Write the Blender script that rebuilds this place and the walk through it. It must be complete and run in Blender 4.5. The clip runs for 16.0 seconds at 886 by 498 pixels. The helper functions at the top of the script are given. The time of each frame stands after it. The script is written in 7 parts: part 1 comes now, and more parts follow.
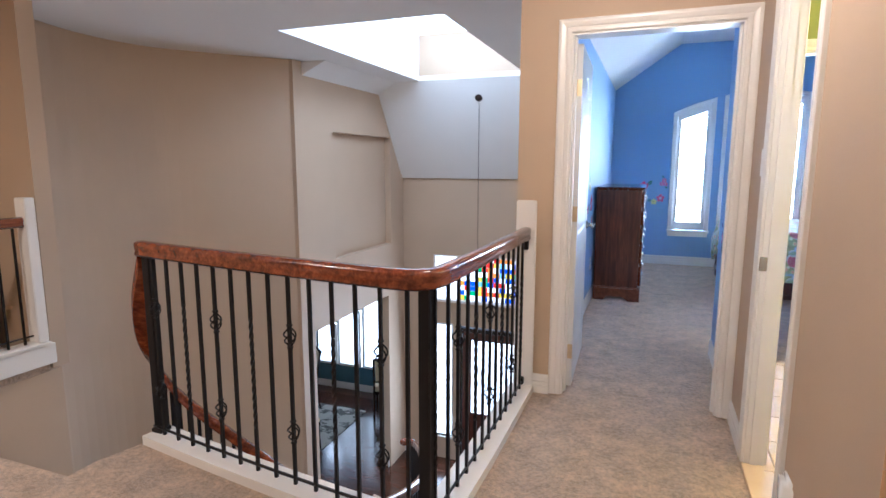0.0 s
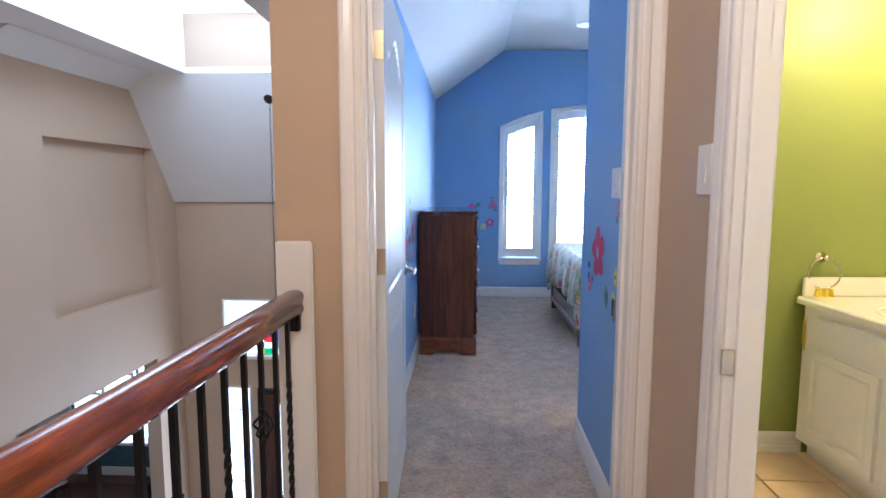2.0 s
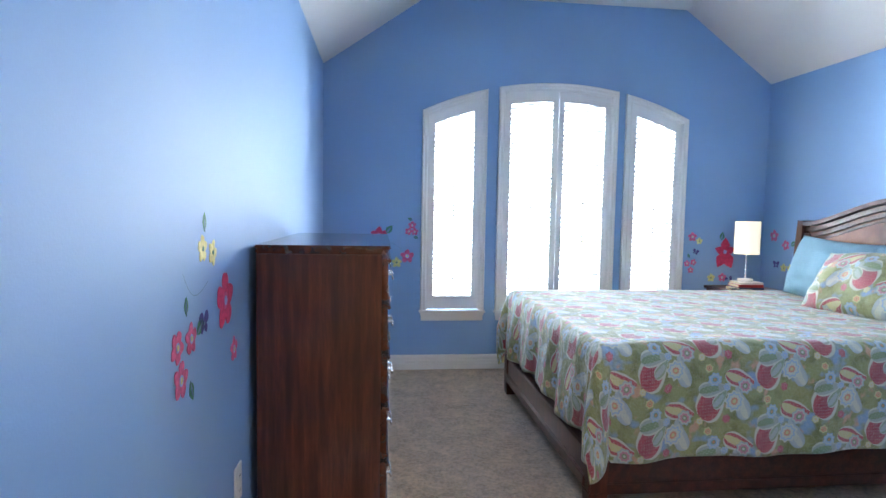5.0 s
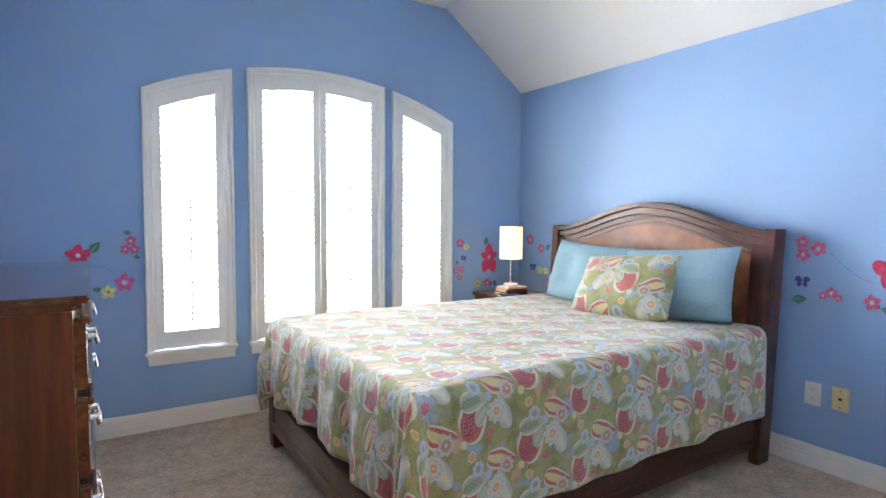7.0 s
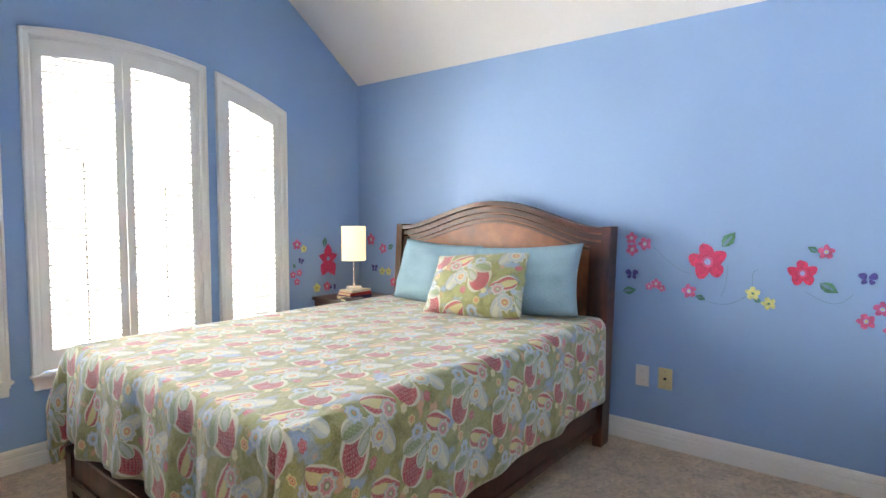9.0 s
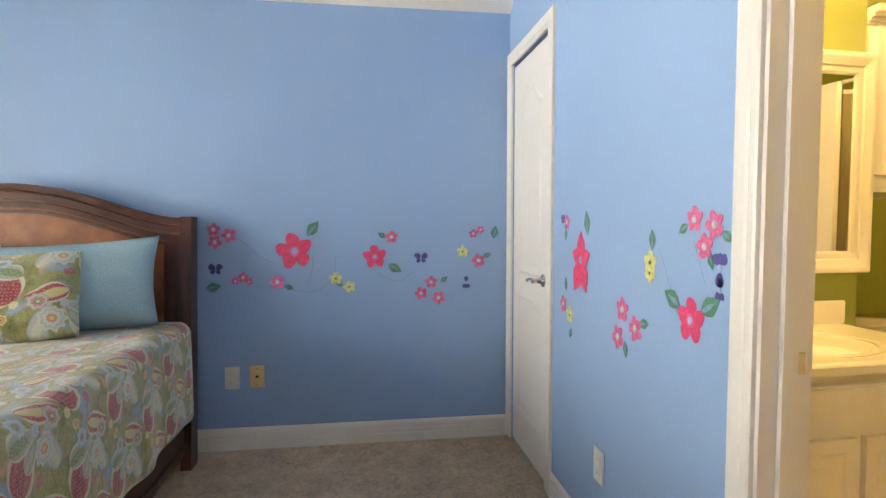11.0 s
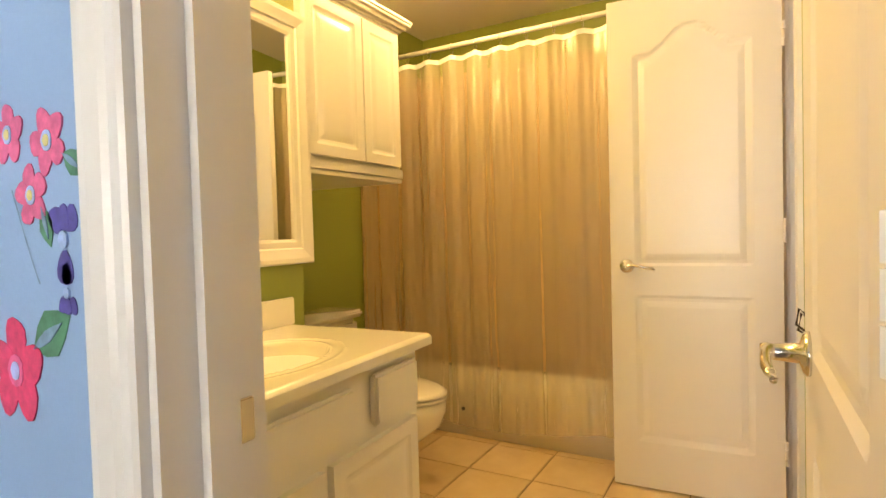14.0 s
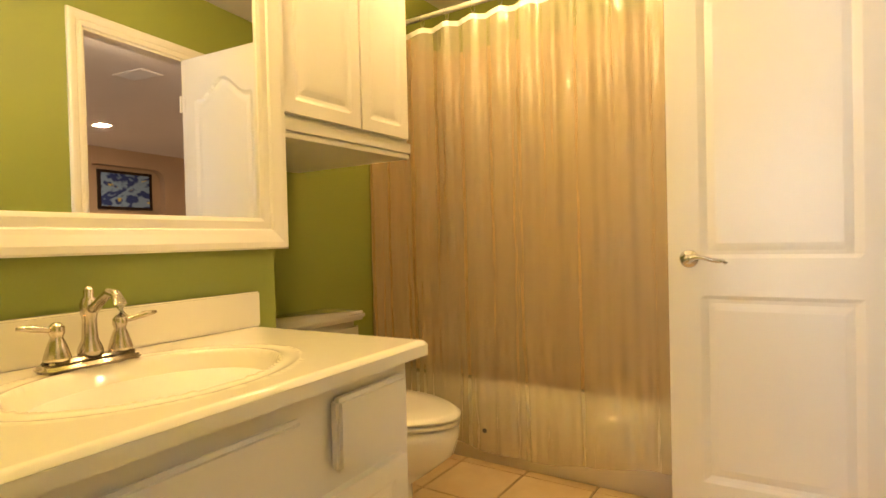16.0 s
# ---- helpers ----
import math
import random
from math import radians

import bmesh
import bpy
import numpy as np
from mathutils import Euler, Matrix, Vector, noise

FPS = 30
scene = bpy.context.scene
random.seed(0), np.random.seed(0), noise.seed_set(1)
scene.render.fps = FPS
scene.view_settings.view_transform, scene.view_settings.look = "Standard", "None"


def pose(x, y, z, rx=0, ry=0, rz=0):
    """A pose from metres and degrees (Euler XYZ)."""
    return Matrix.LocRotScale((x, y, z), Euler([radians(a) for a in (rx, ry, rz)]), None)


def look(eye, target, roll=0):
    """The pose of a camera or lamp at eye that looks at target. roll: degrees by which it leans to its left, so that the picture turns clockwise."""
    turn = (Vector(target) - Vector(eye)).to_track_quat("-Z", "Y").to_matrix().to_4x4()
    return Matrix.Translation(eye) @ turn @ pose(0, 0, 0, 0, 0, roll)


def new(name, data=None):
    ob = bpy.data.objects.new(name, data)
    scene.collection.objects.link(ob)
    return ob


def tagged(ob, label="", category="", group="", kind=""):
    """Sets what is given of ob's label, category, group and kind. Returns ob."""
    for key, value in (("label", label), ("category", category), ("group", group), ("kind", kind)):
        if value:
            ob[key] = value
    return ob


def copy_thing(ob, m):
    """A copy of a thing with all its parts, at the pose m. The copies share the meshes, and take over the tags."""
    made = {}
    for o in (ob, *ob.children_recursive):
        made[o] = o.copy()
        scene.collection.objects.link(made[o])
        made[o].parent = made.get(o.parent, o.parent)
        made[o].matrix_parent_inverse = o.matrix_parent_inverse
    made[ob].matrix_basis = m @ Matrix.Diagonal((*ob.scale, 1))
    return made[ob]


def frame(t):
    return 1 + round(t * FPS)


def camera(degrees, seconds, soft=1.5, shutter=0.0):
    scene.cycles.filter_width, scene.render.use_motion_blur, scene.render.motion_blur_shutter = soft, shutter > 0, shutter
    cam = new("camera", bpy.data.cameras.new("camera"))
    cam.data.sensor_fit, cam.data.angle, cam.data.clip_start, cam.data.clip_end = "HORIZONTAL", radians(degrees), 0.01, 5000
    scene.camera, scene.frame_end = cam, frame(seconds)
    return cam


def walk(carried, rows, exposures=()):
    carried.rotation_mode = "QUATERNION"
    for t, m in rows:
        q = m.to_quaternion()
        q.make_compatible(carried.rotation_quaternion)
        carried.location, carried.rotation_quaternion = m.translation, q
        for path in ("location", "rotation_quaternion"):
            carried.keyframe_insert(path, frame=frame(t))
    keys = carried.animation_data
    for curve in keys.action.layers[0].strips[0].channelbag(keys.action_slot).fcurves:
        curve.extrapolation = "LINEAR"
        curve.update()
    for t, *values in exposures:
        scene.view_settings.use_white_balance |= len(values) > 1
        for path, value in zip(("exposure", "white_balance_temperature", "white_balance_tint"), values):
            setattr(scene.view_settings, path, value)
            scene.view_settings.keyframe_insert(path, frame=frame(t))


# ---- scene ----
cam = camera(77.3, 16.0)
PATH = [
    (0, (0.032, -0.374, 1.348), (-0.661, 1.477, 1.046), 0.1),
    (0.5, (-0.008, -0.125, 1.348), (-0.451, 1.805, 1.066), 0.3),
    (1, (-0.029, 0.235, 1.335), (-0.263, 2.204, 1.078), 0.1),
    (1.5, (-0.054, 0.644, 1.326), (-0.23, 2.622, 1.091), 0.1),
    (2, (-0.078, 1.072, 1.314), (-0.177, 3.057, 1.093), 0.1),
    (2.5, (-0.062, 1.513, 1.314), (-0.127, 3.501, 1.111), 0.1),
    (3, (-0.076, 1.961, 1.308), (-0.114, 3.952, 1.124), 0.1),
    (3.2, (-0.061, 2.107, 1.307), (-0.082, 4.099, 1.12), 0.2),
    (5.3, (-0.05, 3.64, 1.25), (0.276, 5.609, 1.123), 0.8),
    (5.5, (-0.007, 3.764, 1.253), (0.404, 5.717, 1.129), 0.6),
    (6, (0.009, 3.954, 1.249), (0.659, 5.843, 1.137), 0.7),
    (6.5, (0.017, 4.061, 1.254), (0.905, 5.851, 1.149), 0.6),
    (7, (-0.018, 4.073, 1.285), (1.059, 5.755, 1.171), 0.3),
    (7.5, (-0.029, 4.082, 1.294), (1.168, 5.68, 1.179), 0.2),
    (8, (-0.039, 4.104, 1.297), (1.227, 5.648, 1.184), 0.2),
    (8.2, (-0.04, 4.124, 1.298), (1.246, 5.651, 1.184), 0.2),
    (10.3, (0.02, 4.762, 1.24), (2.002, 5.003, 1.132), -0.1),
    (10.5, (0.03, 4.741, 1.23), (2.025, 4.833, 1.126), -0.1),
    (11, (0.114, 4.734, 1.213), (2.091, 4.448, 1.11), -0.0),
    (11.5, (0.180, 4.755, 1.203), (2.080, 4.140, 1.113), -0.1),
    (12, (0.266, 4.786, 1.195), (2.003, 3.797, 1.121), -0.25),
    (12.5, (0.373, 4.72, 1.167), (1.923, 3.458, 1.104), -0.5),
    (13, (0.492, 4.588, 1.156), (1.864, 3.134, 1.091), -0.8),
    (13.5, (0.6, 4.424, 1.13), (1.719, 2.768, 1.064), -0.9),
    (14, (0.686, 4.213, 1.1), (1.672, 2.474, 1.039), -1.6),
    (14.5, (0.735, 4.026, 1.058), (1.684, 2.267, 1.007), -1.7),
    (15, (0.771, 3.896, 1.039), (1.716, 2.135, 0.988), -1.6),
    (15.5, (0.802, 3.824, 1.024), (1.791, 2.086, 0.984), -1.5),
    (16, (0.837, 3.793, 1.018), (1.933, 2.121, 0.986), -1.4),
]
walk(cam, [(t, look(eye, target, roll)) for t, eye, target, roll in PATH], [
    (0.0, 0.42, 4900, 9), (1.5, 0.28, 4850, 10), (3.0, 0.25, 5200, 10), (5.5, 0.38, 6000, 9), (7.0, 0.54, 6900, 12), (8.2, 0.50, 7200, 13),
    (10.5, 0.1, 8200, 12), (11.5, -0.12, 8400, 12), (12.5, -0.12, 8400, 13), (13.4, -0.22, 8300, 13), (14.5, -0.08, 7900, 13), (16.0, -0.08, 7300, 14)])

# ---- world and lights ----
world = bpy.data.worlds.new("world")
scene.world = world
world.use_nodes = True
wn = world.node_tree
sky = wn.nodes.new("ShaderNodeTexSky")
sky.sky_type, sky.sun_disc, sky.sun_elevation, sky.sun_rotation = "NISHITA", False, radians(50), radians(200)
wn.links.new(sky.outputs[0], wn.nodes["Background"].inputs[0])
wn.nodes["Background"].inputs[1].default_value = 0.1
sun_data = bpy.data.lights.new("sun", "SUN")
sun_data.energy, sun_data.angle, sun_data.color = 1.0, radians(12), (1, 0.96, 0.9)
sun = new("sun", sun_data)
sun.matrix_world = look((0, 0, 30), (3, 14, 0))


def area_lamp(name, eye, target, sx, sy, power, color):
    d = bpy.data.lights.new(name, "AREA")
    d.shape, d.size, d.size_y, d.energy, d.color = "RECTANGLE", sx, sy, power, color
    ob = new(name, d)
    ob.matrix_world = look(eye, target)
    return ob


def point_lamp(name, place, radius, power, color):
    d = bpy.data.lights.new(name, "POINT")
    d.shadow_soft_size, d.energy, d.color = radius, power, color
    ob = new(name, d)
    ob.location = place
    return ob


DAY, WARM, HALLWARM = (0.95, 0.98, 1.0), (1.0, 0.66, 0.29), (1.0, 0.74, 0.50)
area_lamp("window_light", (0.512, 8.12, 1.25), (0.512, 0, 1.05), 0.46, 1.5, 75, DAY)
area_lamp("window_light", (1.343, 8.12, 1.30), (1.343, 0, 1.1), 0.92, 1.65, 160, DAY)
area_lamp("window_light", (2.17, 8.12, 1.25), (2.17, 0, 1.05), 0.46, 1.5, 75, DAY)
area_lamp("skylight_light", (-2.20, 5.13, 3.00), (-2.20, 5.13, 0), 1.3, 2.6, 22, DAY)
area_lamp("entry_light", (-2.33, 7.44, -1.95), (-2.33, 0, -2.5), 1.4, 2.4, 46, DAY)
area_lamp("dining_light", (-5.5, 9.72, -2.2), (-5.1, 0, -2.9), 2.0, 1.4, 70, DAY)
point_lamp("bath_bulb", (1.83, 2.06, 2.235), 0.07, 26, WARM)
point_lamp("vanity_bulb", (1.80, 3.30, 2.20), 0.12, 38, WARM)
point_lamp("bedside_bulb", (2.755, 7.42, 1.10), 0.03, 2.2, (1.0, 0.72, 0.42))
point_lamp("hall_bulb", (-0.12, 1.5, 2.36), 0.06, 33, HALLWARM)
point_lamp("hall_bulb", (-0.12, -1.6, 2.36), 0.06, 35, HALLWARM)
area_lamp("landing_lamp", (-3.06, -0.16, 2.43), (-3.06, -0.15, 0), 0.13, 0.13, 40, HALLWARM)

# ---- materials ----


class N:
    """A small way of writing node trees."""

    def __init__(self, name):
        self.m = bpy.data.materials.new(name)
        self.m.use_nodes = True
        self.t = self.m.node_tree
        self.b = self.t.nodes["Principled BSDF"]

    def node(self, kind, **inputs):
        n = self.t.nodes.new(kind)
        for k, v in inputs.items():
            self.put(n.inputs[k.replace("_", " ")], v)
        return n

    def put(self, socket, v):
        if hasattr(v, "is_output"):
            self.t.links.new(v, socket)
        else:
            socket.default_value = v

    def math(self, op, a, b=0.0, c=0.0):
        n = self.t.nodes.new("ShaderNodeMath")
        n.operation = op
        for s, v in zip(n.inputs, (a, b, c)):
            self.put(s, v)
        return n.outputs[0]

    def mix(self, f, a, b, blend="MIX"):
        n = self.t.nodes.new("ShaderNodeMix")
        n.data_type, n.blend_type = "RGBA", blend
        self.put(n.inputs[0], f)
        self.put(n.inputs[6], rgb(a) if isinstance(a, tuple) else a)
        self.put(n.inputs[7], rgb(b) if isinstance(b, tuple) else b)
        return n.outputs[2]

    def coords(self, kind="Object", scale=(1, 1, 1)):
        c = self.t.nodes.new("ShaderNodeTexCoord")
        m = self.t.nodes.new("ShaderNodeMapping")
        m.inputs[3].default_value = scale
        self.t.links.new(c.outputs[kind], m.inputs[0])
        return m.outputs[0]

    def noise(self, scale, detail=3.0, vec=None, rough=0.55):
        n = self.node("ShaderNodeTexNoise", Scale=scale, Detail=detail, Roughness=rough)
        if vec is not None:
            self.put(n.inputs["Vector"], vec)
        return n.outputs[0]

    def ramp(self, f, lo, hi):
        n = self.t.nodes.new("ShaderNodeMapRange")
        n.inputs[1].default_value, n.inputs[2].default_value = lo, hi
        self.put(n.inputs[0], f)
        return n.outputs[0]

    def bump(self, h, strength, distance=0.002):
        n = self.node("ShaderNodeBump", Strength=strength, Distance=distance, Height=h)
        self.t.links.new(n.outputs[0], self.b.inputs["Normal"])

    def set(self, **kw):
        for k, v in kw.items():
            k = k.replace("_", " ")
            self.put(self.b.inputs[k], rgb(v) if isinstance(v, tuple) and len(v) == 3 else v)
        return self.m


def rgb(c):
    return (*c, 1) if len(c) == 3 else c


def paint(name, color, rough=0.5, tex=220, strength=0.25, var=0.06, metal=0.0, coat=0.0):
    n = N(name)
    v = n.coords()
    big = n.noise(1.3, 2, v)
    fine = n.noise(tex, 2, v)
    dark = tuple(c * (1 - var) for c in color)
    lite = tuple(min(1, c * (1 + var)) for c in color)
    col = n.mix(n.ramp(n.math("ADD", big, n.math("MULTIPLY", fine, 0.35)), 0.4, 0.95), dark, lite)
    n.bump(fine, strength, 0.001)
    return n.set(Base_Color=col, Roughness=rough, Metallic=metal, Coat_Weight=coat)


def wood(name, dark, lite, rough=0.3, axis=(1, 1, 12), coat=0.3, scale=6):
    n = N(name)
    v = n.coords("Object", tuple(12 / a for a in axis))
    warp = n.noise(scale * 0.35, 3, v)
    grain = n.noise(scale, 6, v, 0.65)
    fine = n.noise(scale * 6, 3, v, 0.6)
    f = n.ramp(n.math("ADD", grain, n.math("MULTIPLY", fine, 0.3)), 0.45, 0.85)
    col = n.mix(n.math("MULTIPLY", f, 1.0), dark, lite)
    col = n.mix(n.ramp(warp, 0.4, 0.7), col, tuple(c * 0.7 for c in dark))
    n.bump(fine, 0.15, 0.0008)
    return n.set(Base_Color=col, Roughness=rough, Coat_Weight=coat, Coat_Roughness=0.15)


def carpet_mat(name, dark, lite):
    n = N(name)
    v = n.coords()
    f1 = n.noise(55, 5, v, 0.75)
    f2 = n.noise(8, 3, v)
    f3 = n.noise(1.4, 2, v)
    f = n.ramp(n.math("ADD", f1, n.math("MULTIPLY", n.math("SUBTRACT", f2, 0.5), 0.45)), 0.3, 0.72)
    col = n.mix(f, dark, lite)
    col = n.mix(n.math("MULTIPLY", n.ramp(f3, 0.3, 0.8), 0.22), col, dark)
    n.bump(n.math("ADD", n.noise(160, 3, v, 0.7), n.math("MULTIPLY", f1, 1.5)), 0.9, 0.012)
    return n.set(Base_Color=col, Roughness=1.0, Sheen_Weight=0.3)


M_BLUE = paint("blue_wall_paint", (0.255, 0.405, 0.655), 0.58, 180, 0.3, 0.04)
M_TAN = paint("tan_wall_paint", (0.50, 0.38, 0.265), 0.6, 180, 0.35, 0.05)
M_GREEN = paint("green_wall_paint", (0.27, 0.32, 0.075), 0.45, 200, 0.3, 0.05)
M_CEIL = paint("ceiling_paint", (0.80, 0.79, 0.77), 0.9, 120, 0.5, 0.02)
M_TRIM = paint("white_trim_paint", (0.80, 0.78, 0.75), 0.3, 60, 0.05, 0.02)
M_TEAL = paint("teal_wall_paint", (0.07, 0.16, 0.22), 0.6)
M_SHUT = paint("white_shutter_paint", (0.88, 0.87, 0.84), 0.4, 60, 0.05, 0.02)
M_DOOR = N("white_door_paint")
_v = M_DOOR.coords("Object", (1, 1, 0.05))
_g = M_DOOR.noise(90, 5, _v, 0.6)
M_DOOR.bump(_g, 0.25, 0.0008)
M_DOOR = M_DOOR.set(Base_Color=(0.80, 0.79, 0.77), Roughness=0.32)
M_CARPET = carpet_mat("beige_carpet", (0.31, 0.230, 0.165), (0.84, 0.635, 0.46))
M_CHERRY = wood("cherry_wood", (0.045, 0.011, 0.006), (0.135, 0.036, 0.018), 0.28)
M_CHERRY_H = wood("cherry_wood_across", (0.04, 0.009, 0.005), (0.105, 0.026, 0.013), 0.33, (1, 12, 1), 0.18)
M_DRAWER = wood("glossy_drawer_wood", (0.05, 0.013, 0.007), (0.12, 0.032, 0.016), 0.24, (1, 12, 1), 0.8)
M_PANEL = wood("burl_wood_panel", (0.20, 0.060, 0.022), (0.36, 0.13, 0.05), 0.42, (3, 3, 3), 0.12, 4)
M_RAIL = wood("reddish_rail_wood", (0.12, 0.025, 0.008), (0.36, 0.085, 0.025), 0.2, (1, 12, 1), 0.6)
M_FLOORWOOD = wood("dark_floor_wood", (0.035, 0.012, 0.006), (0.12, 0.04, 0.02), 0.18, (12, 1, 1), 0.3)
M_DARKWOOD = wood("dark_chair_wood", (0.012, 0.006, 0.004), (0.04, 0.018, 0.01), 0.25)
M_IRON = paint("wrought_iron", (0.018, 0.017, 0.018), 0.38, 300, 0.3, 0.2, 0.6)
M_NICKEL = paint("brushed_nickel", (0.62, 0.56, 0.47), 0.26, 300, 0.05, 0.03, 1.0)
M_CHROME = paint("bright_steel", (0.75, 0.74, 0.72), 0.16, 300, 0.03, 0.02, 1.0)
M_BRONZE = paint("dark_bronze", (0.05, 0.035, 0.03), 0.35, 300, 0.1, 0.1, 0.8)
M_BRASS = paint("pale_brass", (0.72, 0.58, 0.36), 0.3, 300, 0.05, 0.05, 0.9)
M_PLASTIC = paint("white_plastic", (0.80, 0.79, 0.76), 0.35, 50, 0.02, 0.01)
M_IVORY = paint("ivory_plastic", (0.68, 0.56, 0.30), 0.35, 50, 0.02, 0.01)
M_CULT = paint("cultured_marble", (0.83, 0.80, 0.70), 0.14, 30, 0.01, 0.02, 0, 0.5)
M_PORC = paint("white_porcelain", (0.84, 0.82, 0.77), 0.08, 30, 0.0, 0.01, 0, 0.6)
M_BLACK = paint("dark_gap", (0.02, 0.02, 0.02), 0.7)
M_CREAM = paint("cream_fabric", (0.70, 0.58, 0.36), 0.9, 300, 0.5, 0.08)
M_SHADE = N("lamp_shade_fabric")
M_SHADE.set(Base_Color=(0.85, 0.78, 0.62), Roughness=0.9, Emission_Color=(1.0, 0.80, 0.50), Emission_Strength=0.75)
M_SHADE = M_SHADE.m
M_GLOBE = N("lit_glass")
M_GLOBE = M_GLOBE.set(Base_Color=(1, 0.9, 0.7), Emission_Color=(1.0, 0.88, 0.62), Emission_Strength=9.0)
M_SPOT = N("lit_lens")
M_SPOT = M_SPOT.set(Base_Color=(1, 0.9, 0.75), Emission_Color=(1.0, 0.9, 0.75), Emission_Strength=6.0)
M_SKYGLOW = N("bright_sky")
M_SKYGLOW = M_SKYGLOW.set(Base_Color=(0.9, 0.95, 1), Emission_Color=(0.92, 0.96, 1.0), Emission_Strength=2.2)
M_MIRROR = N("mirror_silver")
M_MIRROR = M_MIRROR.set(Base_Color=(0.9, 0.91, 0.9), Metallic=1.0, Roughness=0.01)
M_GLASS = N("clear_glass")
M_GLASS = M_GLASS.set(Base_Color=(0.95, 0.97, 0.97), Roughness=0.02, Transmission_Weight=1.0, IOR=1.2)


def clear_plastic():
    n = N("clear_vinyl")
    t = n.t
    mixn, tr = t.nodes.new("ShaderNodeMixShader"), t.nodes.new("ShaderNodeBsdfTransparent")
    tr.inputs[0].default_value = (0.93, 0.90, 0.82, 1)
    gl = t.nodes.new("ShaderNodeBsdfPrincipled")
    gl.inputs["Base Color"].default_value = (0.86, 0.76, 0.56, 1)
    gl.inputs["Roughness"].default_value = 0.07
    gl.inputs["IOR"].default_value = 2.1
    gl.inputs["Coat Weight"].default_value = 1.0
    gl.inputs["Coat Roughness"].default_value = 0.04
    v = n.coords("Object", (1, 1, 0.16))
    bmp = n.node("ShaderNodeBump", Strength=0.6, Distance=0.010, Height=n.noise(48, 4, v))
    t.links.new(bmp.outputs[0], gl.inputs["Normal"])
    mixn.inputs[0].default_value = 0.36
    t.links.new(tr.outputs[0], mixn.inputs[1])
    t.links.new(gl.outputs[0], mixn.inputs[2])
    t.links.new(mixn.outputs[0], t.nodes["Material Output"].inputs[0])
    return n.m


M_VINYL = clear_plastic()


def tile_mat(name, a, b, rough, spec=0.5):
    n = N(name)
    v = n.coords()
    r = n.t.nodes.new("ShaderNodeObjectInfo").outputs["Random"]
    f = n.ramp(n.math("ADD", n.noise(5, 4, v), n.math("MULTIPLY", r, 0.25)), 0.35, 0.95)
    n.bump(n.noise(25, 3, v), 0.15, 0.002)
    return n.set(Base_Color=n.mix(f, a, b), Roughness=rough)


M_TILE = tile_mat("floor_tile", (0.62, 0.44, 0.24), (0.80, 0.64, 0.42), 0.3)
M_GROUT = paint("grout", (0.33, 0.23, 0.14), 0.9, 100, 0.4, 0.1)
M_SHTILE = tile_mat("shower_tile", (0.56, 0.37, 0.20), (0.70, 0.49, 0.29), 0.55)


def paint_plain(name, c, rough=0.6):
    n = N(name)
    v = n.coords()
    f = n.noise(60, 3, v)
    n.bump(n.noise(180, 2, v), 0.2, 0.001)
    return n.set(Base_Color=n.mix(n.ramp(f, 0.3, 0.75), tuple(x * 0.72 for x in c), tuple(min(1, x * 1.25) for x in c)), Roughness=rough)


P_PINK = paint_plain("pink_petal_paint", (0.62, 0.045, 0.14))
P_ROSE = paint_plain("rose_petal_paint", (0.66, 0.12, 0.27))
P_PALE = paint_plain("pale_blue_paint", (0.35, 0.50, 0.80))
P_YELL = paint_plain("yellow_petal_paint", (0.68, 0.66, 0.26))
P_LEAF = paint_plain("green_leaf_paint", (0.06, 0.22, 0.13))
P_VIOL = paint_plain("violet_paint", (0.07, 0.06, 0.28))
P_STEM = paint_plain("stem_paint", (0.16, 0.27, 0.42))

# ---- building blocks ----


def part(name, bm, material, parent=None, label="", smooth=False):
    me = bpy.data.meshes.new(name)
    if smooth:
        for f in bm.faces:
            f.smooth = True
    bm.to_mesh(me)
    bm.free()
    me.materials.append(material)
    ob = new(name, me)
    if parent is not None:
        ob.parent = parent
    if label:
        ob["label"] = label
    return ob


def empty(name, place=(0, 0, 0), rz=0.0):
    ob = new(name)
    ob.location, ob.rotation_euler = place, (0, 0, radians(rz))
    ob.empty_display_size = 0.1
    return ob


def box(bm, x0, x1, y0, y1, z0, z1, bevel=0.0):
    r = bmesh.ops.create_cube(bm, size=1)
    vs = r["verts"]
    for v in vs:
        v.co = Vector((x0 + (v.co.x + 0.5) * (x1 - x0), y0 + (v.co.y + 0.5) * (y1 - y0), z0 + (v.co.z + 0.5) * (z1 - z0)))
    if bevel:
        es = list({e for v in vs for e in v.link_edges})
        bmesh.ops.bevel(bm, geom=es, offset=bevel, segments=2, affect="EDGES", clamp_overlap=True)
    return vs


def boxes(*list_, bevel=0.0):
    bm = bmesh.new()
    for b in list_:
        box(bm, *b, bevel=bevel)
    return bm


def prism(bm, pts, axis, a, b):
    """A prism: pts is a plane outline, pushed along axis from a to b. x: (y, z); y: (x, z); z: (x, y)."""
    def at(p, d):
        return {"x": (d, p[0], p[1]), "y": (p[0], d, p[1]), "z": (p[0], p[1], d)}[axis]
    lo, hi = [bm.verts.new(at(p, a)) for p in pts], [bm.verts.new(at(p, b)) for p in pts]
    fs = [bm.faces.new(lo), bm.faces.new(hi)]
    for i in range(len(pts)):
        j = (i + 1) % len(pts)
        fs.append(bm.faces.new((lo[i], lo[j], hi[j], hi[i])))
    bmesh.ops.recalc_face_normals(bm, faces=fs)


